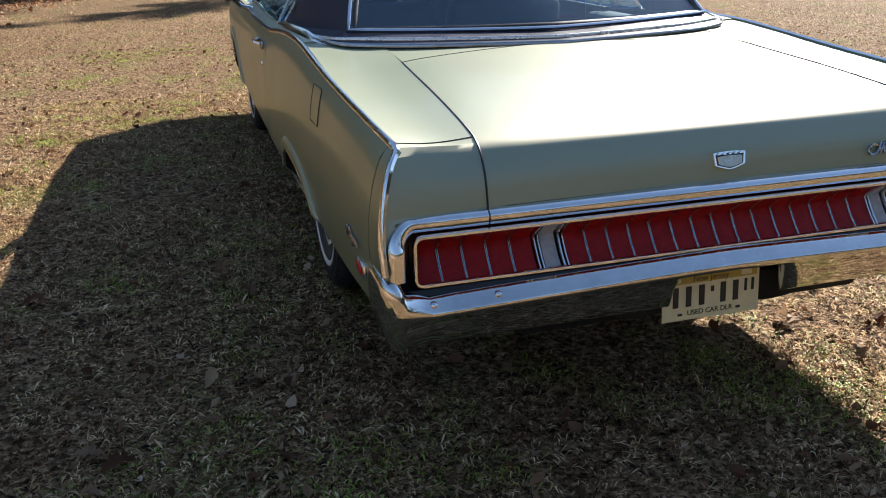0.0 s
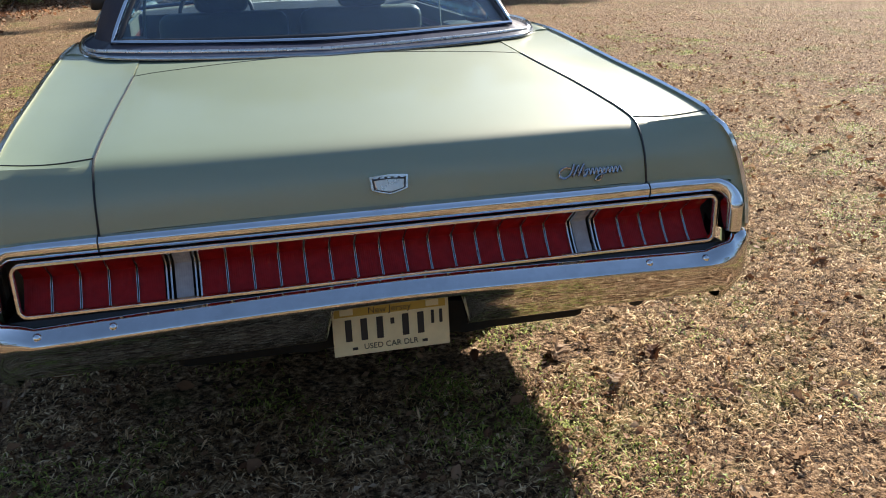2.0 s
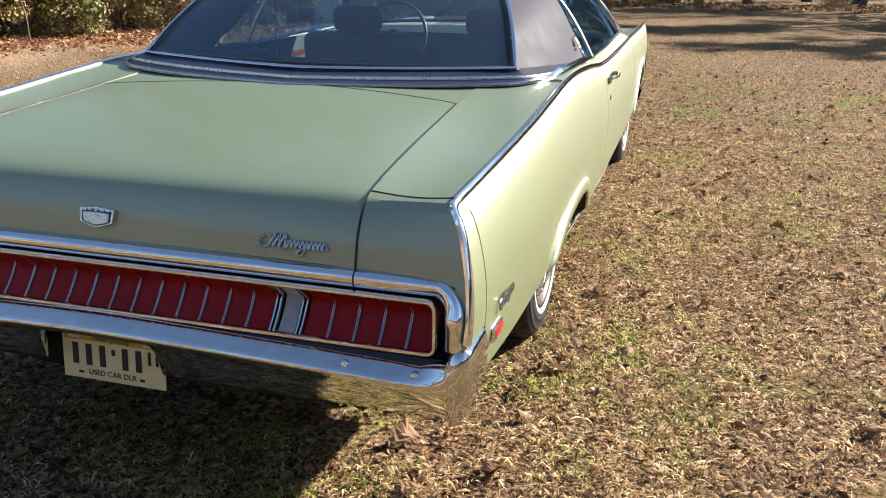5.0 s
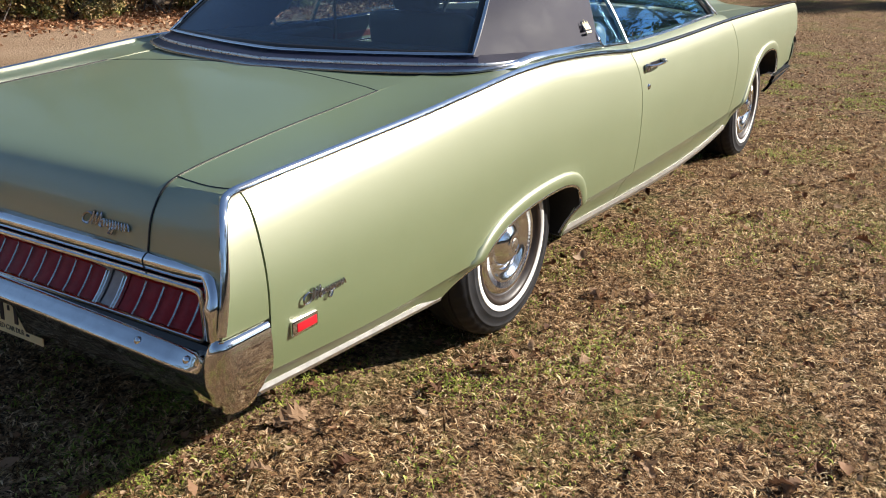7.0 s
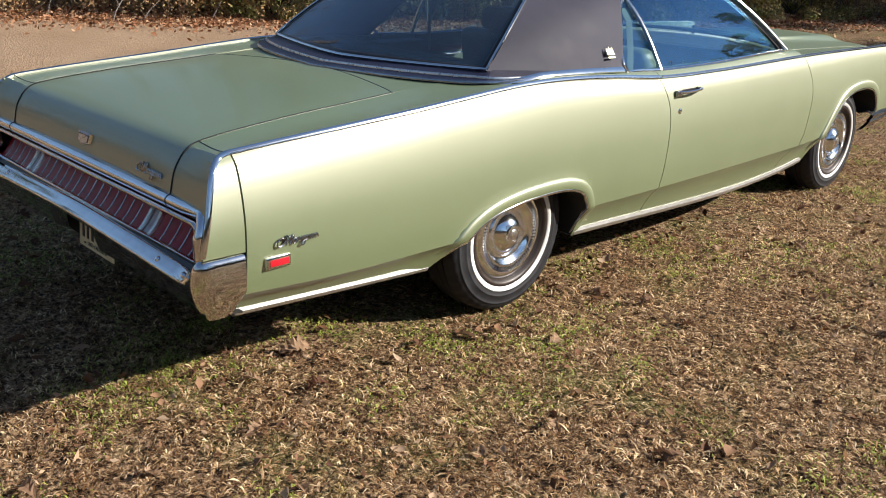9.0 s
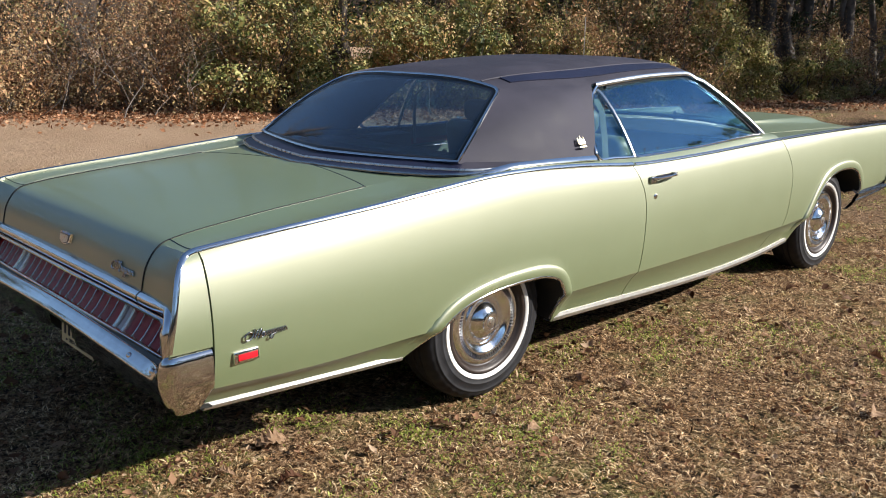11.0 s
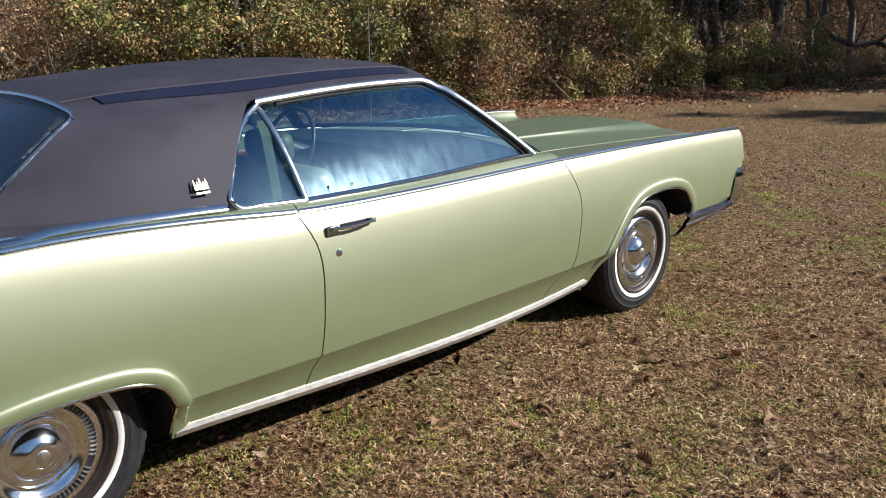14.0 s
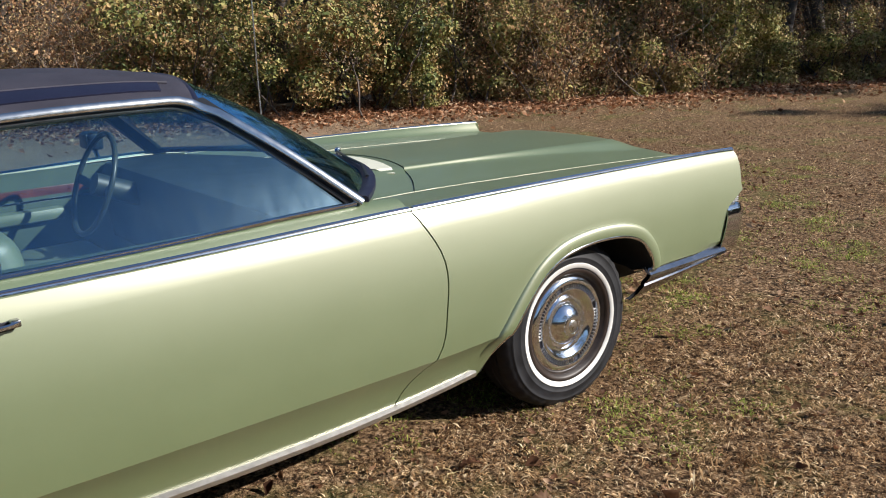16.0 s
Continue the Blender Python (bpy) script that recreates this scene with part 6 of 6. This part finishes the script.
for x in np.arange(-12.0, 6.0, 4.5):
    put(int(rng.choice([3, 3, 5, 2])), x + rng.normal() * 0.6, 32 + 0.05 * x + rng.normal() * 1.5, rng.uniform(1.2, 1.8), rng.uniform(0, 360))
for j in range(46):
    x, y = rng.uniform(-22, 30), 27.0 + 14 * rng.random() ** 1.3
    put_tree(int(rng.choice([0, 1, 1, 2, 2, 3])), x, y, rng.uniform(0.85, 1.15), rng.uniform(0, 360))
for j in range(26):
    f = rng.random()
    q = edge_line[int(f * (len(edge_line) - 1))]
    put_tree(int(rng.choice([0, 1, 2, 2])), q[0] - rng.uniform(3.0, 9.0), q[1] + rng.uniform(1.5, 5), rng.uniform(0.7, 1.0), rng.uniform(0, 360))
for j in range(30):
    p, n = edge_at(rng.uniform(0.62, 1.0))
    d = rng.uniform(2.2, 10.0)
    put_tree(int(rng.choice([0, 1, 2, 3])), p.x + n.x * d, p.y + n.y * d, rng.uniform(0.8, 1.1), rng.uniform(0, 360))
for j in range(16):
    p, n = edge_at(rng.uniform(0.0, 0.40))
    d = rng.uniform(2.5, 9.0)
    put_tree(int(rng.choice([0, 3])), p.x + n.x * d, p.y + n.y * d, rng.uniform(0.85, 1.05), rng.uniform(0, 360))
for j in range(26):
    put_tree(int(rng.choice([1, 1, 2, 2, 0])), rng.uniform(-11.0, 1.0), rng.uniform(25.5, 36.0), rng.uniform(0.9, 1.3), rng.uniform(0, 360))
# woods on the open sides, beyond the lawn
for j in range(12):
    t = rng.uniform(-2.1, 0.15)
    rr = rng.uniform(34, 44)
    put_tree(int(rng.choice([0, 1, 3])), rr * math.cos(t), rr * math.sin(t), rng.uniform(0.75, 1.0), rng.uniform(0, 360))


def build_fallen_limb():
    """A crooked dead limb propped among the trunks, with broken side branches."""
    rng = np.random.default_rng(91)
    thing = empty("fallen_limb", pose(-6.2, 24.6, 0.0, 0, 0, 20) @ Matrix.Scale(0.62, 4), "crooked dead limb lying at the wood's edge", "dead wood")
    bm = bmesh.new()
    limb(bm, [Vector(p) for p in ((-2.2, 0.0, 2.5), (-1.6, 0.1, 2.1), (-0.9, 0.0, 1.95), (-0.2, 0.1, 1.45), (0.5, 0.0, 1.15), (1.3, 0.15, 1.35), (2.1, 0.1, 1.0), (2.7, 0.2, 0.0))], [0.05, 0.08, 0.11, 0.14, 0.15, 0.13, 0.10, 0.08], 8)
    part("trunk", bm, BARK, thing, "", 60)
    for root, tip in (((-0.9, 0.0, 1.95), (-1.2, 0.3, 3.2)), ((0.5, 0.0, 1.15), (0.9, -0.4, 2.6)), ((1.3, 0.15, 1.35), (2.4, -0.2, 2.0)), ((-0.2, 0.1, 1.45), (-0.5, -0.3, 0.0))):
        a, b = Vector(root), Vector(tip)
        pts = [a.lerp(b, t) + Vector((rng.normal(), rng.normal(), rng.normal())) * 0.07 * math.sin(math.pi * t) for t in linspace(0, 1, 6)]
        bm = bmesh.new()
        limb(bm, pts, [0.07, 0.062, 0.052, 0.042, 0.032, 0.02], 6)
        part("branch", bm, PALE_BARK, thing, "", 60)


build_fallen_limb()


def build_pine(seed, h):
    """An evergreen with a bare lower trunk, drooping boughs and needle clumps."""
    rng = np.random.default_rng(seed)
    thing = empty("pine_tree", pose(0, 0, 0), "tall dark green pine at the field's edge", "tree", "pines beyond the lawn")
    bm = bmesh.new()
    pts = [Vector((rng.normal() * 0.06, rng.normal() * 0.06, h * k / 10 - 0.1)) for k in range(11)]
    limb(bm, pts, [0.20 * (1 - 0.09 * k) for k in range(11)], 9)
    part("trunk", bm, BARK, thing, "", 60)
    bm = bmesh.new()
    cl = []
    for k in range(34):
        f = 0.25 + 0.72 * k / 34
        t = rng.uniform(0, 2 * math.pi)
        ln = (1.15 - f) * h * 0.30 * rng.uniform(0.7, 1.2)
        bp = [Vector((0, 0, f * h)) + Vector((math.cos(t), math.sin(t), 0.25 - 0.28 * u)) * ln * u for u in linspace(0, 1, 5)]
        limb(bm, bp, [0.04, 0.034, 0.026, 0.018, 0.008], 5)
        cl += [(*bp[j], 0.45 * ln * 0.5 + 0.25) for j in (2, 3, 4)]
    part("bough", bm, BARK, thing, "", 0)
    cl = np.array(cl)
    n = 2000
    pick = rng.integers(0, len(cl), n)
    p = cl[pick, :3] + rng.normal(size=(n, 3)) * cl[pick, 3:] * np.array([0.5, 0.5, 0.25])
    v, f = leaf_cards(rng, p, 0.40, 0.3, 0.25)
    part_mesh("foliage", np_mesh("foliage", v, f), NEEDLE, thing, "", 0)
    return thing


pine = build_pine(51, 11.5)
pine.matrix_world = pose(18, 25, 0)
for x, y, s, r in ((21.5, 26.5, 0.95, 80), (15.0, 24.5, 0.95, 140), (25, 25.5, 0.9, 200), (29, 28, 1.0, 20), (12.2, 25.5, 0.92, 300), (9.3, 23.8, 0.86, 250), (6.0, 29.5, 0.9, 250), (33, 22, 0.9, 100), (25, 11.5, 1.22, 10), (23.5, 8.0, 1.3, 60), (22.5, 4.5, 1.2, 170), (26, 1.0, 1.25, 290), (1.0, 31, 0.95, 130), (2.5, 27.5, 0.9, 15), (4.5, 30.5, 1.0, 75), (7.5, 28.2, 0.95, 160), (-0.8, 28.5, 0.9, 215), (9.0, 31.5, 1.0, 310), (-8.5, 16.5, 0.9, 40), (-10.0, 13.8, 1.0, 70), (-8.0, 19.5, 0.95, 120), (-7.2, 22.6, 0.9, 20)):
    tall = 1.35 if -2 < x < 8.5 and y > 23 else 1.0
    copy_thing(pine, pose(x, y, 0, 0, 0, r)).scale = (s * 1.05, s * 1.05, s * tall)
# evergreens round the far side of the lawn
for k in range(20):
    t = radians(188 + 142 * (k + rng.uniform(-0.3, 0.3)) / 19)
    rr = 25 + 4 * (k % 3) + rng.normal() * 0.8
    sc = rng.uniform(0.85, 1.15)
    copy_thing(pine, pose(rr * math.cos(t), rr * math.sin(t), 0, 0, 0, rng.uniform(0, 360))).scale = (sc, sc, sc)
# tall evergreens behind the hedge
for k in range(11):
    p, n = edge_at((k + 0.5) / 11)
    d = (3.6, 6.0, 8.5)[k % 3]
    sc = rng.uniform(0.5, 0.62)
    copy_thing(pine, pose(p.x + n.x * d + rng.normal() * 0.5, p.y + n.y * d + rng.normal() * 0.5, 0, 0, 0, rng.uniform(0, 360))).scale = (sc, sc, sc)


def build_backdrop():
    """The far woods all round, a ragged dark band on the skyline."""
    rows = []
    n = 240
    for lv in range(4):
        row = []
        for i in range(n):
            t = 2 * math.pi * i / n
            top = 12.5 + 2.2 * noise.noise((i * 0.09, 0.5, 1.0)) + 1.6 * noise.noise((i * 0.7, 2.0, 1.0))
            row.append((78 * math.cos(t), 78 * math.sin(t), -0.5 + (top + 0.5) * lv / 3))
        rows.append(row)
    ob = part("backdrop", grid_bm(rows, True), WOODS, None, "", 80)
    tagged(ob, "distant bare winter woods on the skyline", "woods", kind="structure")


build_backdrop()


# short dead lawn grass, thickest where the camera passes
def blades(rng, n, x0, x1, y0, y1, length, width, lie, spare=True):
    c = np.stack([rng.uniform(x0, x1, n), rng.uniform(y0, y1, n), np.zeros(n)], 1)
    keep = np.sin(c[:, 0] * 11 + 2 * np.sin(c[:, 1] * 7)) * np.sin(c[:, 1] * 13 + 2 * np.sin(c[:, 0] * 6)) + rng.normal(0, 0.6, n) > -0.7
    if spare:
        # none under the middle of the car
        keep &= ~((np.abs(c[:, 0]) < 0.70) & (c[:, 1] > -1.0) & (c[:, 1] < 4.0))
    c, n = c[keep], int(keep.sum())
    c[:, 2] = 0.006 * np.sin(c[:, 0] * 3.1) * np.sin(c[:, 1] * 2.7) + 0.002
    t = rng.uniform(0, 2 * math.pi, n)
    el = np.abs(rng.normal(0, lie, n))
    ln = length * rng.uniform(0.4, 1.4, n)
    d = np.stack([np.cos(t) * np.cos(el), np.sin(t) * np.cos(el), np.sin(el)], 1)
    s = np.stack([-np.sin(t), np.cos(t), np.zeros(n)], 1) * (width * rng.uniform(0.6, 1.4, n))[:, None]
    mid = c + d * (ln * 0.55)[:, None] + np.array([0, 0, 0.006])
    tip = c + d * ln[:, None] + np.array([0, 0, -0.003])
    tip[:, 2] = np.maximum(tip[:, 2], 0.004)
    verts = np.stack([c, mid + s, tip, mid - s], 1).reshape(-1, 3)
    i = np.arange(n)[:, None] * 4
    return verts, np.concatenate([i + np.array([[0, 1, 3]]), i + np.array([[3, 1, 2]])], 0)


def build_grass():
    rng = np.random.default_rng(5)
    sets = [blades(rng, 340000, -2.5, 4.3, -2.6, 4.8, 0.032, 0.0023, 0.24), blades(rng, 110000, -7, 8.5, -1.5, 14, 0.048, 0.0038, 0.38)]
    vs, fs, off = [], [], 0
    for v, f in sets:
        vs.append(v)
        fs.append(f + off)
        off += len(v)
    ob = part_mesh("dead_grass", np_mesh("dead_grass", np.concatenate(vs), np.concatenate(fs)), STRAW, None, "", 0)
    tagged(ob, "short straw-coloured dead grass over the lawn", "grass", kind="stuff")
    # green tufts in patches
    n = 90000
    cx, cy = rng.uniform(-2.5, 5.5, 2600), -2.5 + 11 * rng.random(2600) ** 1.3
    patch = np.sin(cx * 1.9 + 2 * np.sin(cy * 1.1)) * np.sin(cy * 2.3 + 1.5 * np.sin(cx * 1.4)) + rng.normal(0, 0.40, 2600) > 0.15
    cx, cy = cx[patch], cy[patch]
    pick = (len(cx) * rng.random(n) ** 1.25).astype(int)
    v, f = blades(rng, n, 0, 1, 0, 1, 0.024, 0.0026, 0.5, False)
    n = len(v) // 4
    pick = pick[:n]
    sh = np.stack([cx[pick] + rng.normal(size=n) * 0.055, cy[pick] + rng.normal(size=n) * 0.055], 1)
    base = v.reshape(-1, 4, 3)
    base[:, :, :2] += (sh - base[:, :1, :2].mean(1))[:, None, :]
    ob = part_mesh("green_grass", np_mesh("green_grass", base.reshape(-1, 3), f), LIVE_GRASS, None, "", 0)
    tagged(ob, "small green tufts coming through the dead lawn", "grass", kind="stuff")


def crumpled(rng, centres, size):
    """Dry leaves bent along the midrib, with turned-up, torn edges."""
    n = len(centres)
    t = rng.uniform(0, 2 * math.pi, n)
    a = np.stack([np.cos(t), np.sin(t), rng.normal(0, 0.35, n)], 1)
    b = np.stack([-np.sin(t), np.cos(t), rng.normal(0, 0.55, n)], 1)
    a /= np.linalg.norm(a, axis=1)[:, None]
    b -= (b * a).sum(1)[:, None] * a
    b /= np.linalg.norm(b, axis=1)[:, None]
    c = np.cross(a, b)
    c *= np.sign(c[:, 2:])
    s = size[:, None]
    curl = rng.uniform(0.2, 1.0, n)[:, None]
    cols = []
    for f, w in ((-0.5, 0.06), (-0.18, 0.34), (0.14, 0.26), (0.5, 0.05)):
        bend = c * s * (0.5 * curl * f * f * 2)
        for side in (-1, 0, 1):
            wide = w * rng.uniform(0.7, 1.3, n)[:, None]
            lift = c * s * (curl * wide * 1.3 + rng.normal(0, 0.03, n)[:, None]) * abs(side)
            cols.append(centres + a * s * f + b * s * side * wide + bend + lift)
    verts = np.stack(cols, 1)
    low = verts[:, :, 2].min(1)
    verts[:, :, 2] += (centres[:, 2] - low)[:, None]
    i = np.arange(n)[:, None] * 12
    quads = [i + np.array([[r * 3 + k, r * 3 + k + 1, r * 3 + k + 4, r * 3 + k + 3]]) for r in range(3) for k in range(2)]
    return verts.reshape(-1, 3), np.concatenate(quads, 0)


def build_litter():
    rng = np.random.default_rng(8)
    n = 9000
    c = np.stack([rng.uniform(-3.2, 5.5, n), -2.6 + 11 * rng.random(n) ** 1.35, rng.uniform(0.006, 0.016, n)], 1)
    keep = np.sin(c[:, 0] * 3.1 + 2 * np.sin(c[:, 1] * 2.3)) * np.sin(c[:, 1] * 3.7 + 2 * np.sin(c[:, 0] * 1.9)) + rng.normal(0, 0.7, n) > 0.1
    c = c[keep]
    v, f = crumpled(rng, c, 0.030 * np.exp(rng.normal(0, 0.32, len(c))))
    ob = part_mesh("leaf_litter", np_mesh("leaf_litter", v, f), LITTER, None, "", 0)
    tagged(ob, "crumpled brown leaf scraps among the dead grass", "leaves", kind="stuff")
    n = 60000
    c = np.stack([rng.uniform(-4, 7, n), -2.6 + 13 * rng.random(n) ** 1.5, rng.uniform(0.012, 0.03, n)], 1)
    keep = np.sin(c[:, 0] * 5 + 3 * np.sin(c[:, 1] * 2)) * np.sin(c[:, 1] * 6 + 2 * np.sin(c[:, 0] * 3)) + rng.normal(0, 0.5, n) > -0.2
    c = c[keep]
    v, f = leaf_cards(rng, c, 0.017 * np.exp(rng.normal(0, 0.4, len(c))), 0.6, 0.5)
    v[:, 2] = np.maximum(v[:, 2], 0.004)
    ob = part_mesh("leaf_litter", np_mesh("leaf_litter", v, f), LITTER, None, "", 0)
    tagged(ob, "small brown fallen leaves scattered on the lawn", "leaves", kind="stuff")
    n = 44000
    i = rng.integers(0, len(edge_line), n)
    e = np.array(edge_line)[i]
    w = np.abs(rng.normal(size=n)) * 1.1
    c = np.stack([e[:, 0] + 0.87 * (w - 1.0) + rng.normal(size=n) * 0.3, e[:, 1] - 0.45 * (w - 1.0) + rng.normal(size=n) * 0.3, rng.uniform(0.01, 0.10, n) * np.exp(-w)], 1)
    c[:, 2] += 0.015
    v, f = leaf_cards(rng, c, 0.080, 0.6, 0.7)
    ob = part_mesh("leaf_drift", np_mesh("leaf_drift", v, f), DRIFT, None, "", 0)
    tagged(ob, "drift of russet leaves under the hedge", "leaves", kind="stuff")
    n = 6000
    c = np.stack([rng.uniform(-6, 26, n), 24.2 + np.abs(rng.normal(size=n)) * 1.4, rng.uniform(0.01, 0.06, n)], 1)
    v, f = leaf_cards(rng, c, 0.11, 0.6, 0.65)
    ob = part_mesh("leaf_drift", np_mesh("leaf_drift", v, f), DRIFT, None, "", 0)
    tagged(ob, "drift of russet leaves at the wood's foot", "leaves", kind="stuff")


def build_fallen_leaf(seed, size):
    """One dry oak leaf: lobed edges curled up, the midrib arched, with its stalk."""
    rng = np.random.default_rng(seed)
    bm = bmesh.new()
    n = 11
    curl, arch, twist = rng.uniform(0.5, 1.4), rng.uniform(0.05, 0.30), rng.uniform(-0.35, 0.35)

    def place(x, f):
        y = (f - 0.5) * size
        z = size * arch * math.sin(math.pi * f)
        a = twist * (f - 0.5) * 2
        up = curl * abs(x) ** 1.3 / size ** 0.3
        return (x * math.cos(a) - up * math.sin(a), y, z + x * math.sin(a) + up * math.cos(a) + size * 0.02 * rng.normal())
    mid = [bm.verts.new(place(0.0, k / (n - 1))) for k in range(n)]
    for side in (-1, 1):
        half, edge = [], []
        for k in range(n):
            f = k / (n - 1)
            lobe = 1.0 if k % 2 else 0.55
            w = size * 0.33 * math.sin(math.pi * (0.05 + 0.90 * f)) ** 0.8 * lobe * rng.uniform(0.85, 1.15)
            half.append(bm.verts.new(place(side * w * 0.5, f)))
            edge.append(bm.verts.new(place(side * w, min(1.0, f + 0.03 * (k % 2)))))
        for a, b in ((mid, half), (half, edge)):
            for k in range(n - 1):
                q = (a[k], a[k + 1], b[k + 1], b[k])
                bm.faces.new(q if side > 0 else q[::-1])
    stalk = [(0, -0.5 * size, 0.0), (0.02 * size, -0.66 * size, 0.03 * size), (0.05 * size, -0.78 * size, 0.0)]
    sweep_bm(stalk, disc(0.012 * size, 4), (0, 0, 1), False, bm)
    me = bpy.data.meshes.new("fallen_leaf")
    bm.to_mesh(me)
    bm.free()
    return me


DRY_LEAF = make_foliage("dry_leaf", [(0.0, (0.20, 0.10, 0.05)), (1.0, (0.20, 0.10, 0.05))], 0.7, 0.2)
nt = DRY_LEAF.node_tree
info = nt.nodes.new("ShaderNodeObjectInfo")
rampn = [n for n in nt.nodes if n.type == "VALTORGB"][0]
for e, c in zip(rampn.color_ramp.elements, ((0.11, 0.045, 0.022), (0.44, 0.29, 0.18))):
    e.color = (*c, 1)
link(nt, info.outputs["Random"], rampn.inputs["Fac"])
LEAF_MESHES = [build_fallen_leaf(31 + i, 0.070 + 0.008 * i) for i in range(7)]
for me in LEAF_MESHES:
    me.materials.append(DRY_LEAF)
BIG = [(1.466, 0.459), (1.195, -0.083), (2.241, 0.85), (1.082, 2.724), (2.055, 1.046), (0.973, -0.333), (0.914, -1.013), (1.939, -0.458), (1.521, -0.502), (0.726, -1.167), (-1.618, -0.46), (-1.62, -1.107), (-1.698, -1.038), (0.609, -0.9), (1.026, -1.674), (0.883, -0.515), (0.878, -1.969), (1.968, -0.448), (1.011, -1.315)]
rng = np.random.default_rng(77)
spots = BIG + [(rng.uniform(1.0, 5.0), rng.uniform(-2.2, 8.0)) for _ in range(170)] + [(rng.uniform(-3.0, -1.0), rng.uniform(-2.2, 4.0)) for _ in range(40)]
for k, (x, y) in enumerate(spots):
    ob = new("fallen_leaf", LEAF_MESHES[k % 7])
    ob.matrix_world = pose(x, y, ground_height(x, y) + 0.012, rng.normal() * 20, rng.normal() * 20, rng.uniform(0, 360))
    s = rng.uniform(0.7, 1.2) if k < len(BIG) else rng.uniform(0.45, 1.0)
    ob.scale = (s, s, s)
    tagged(ob, "dry curled brown oak leaf on the lawn", "leaf", "fallen leaves on the lawn")
build_grass()
build_litter()
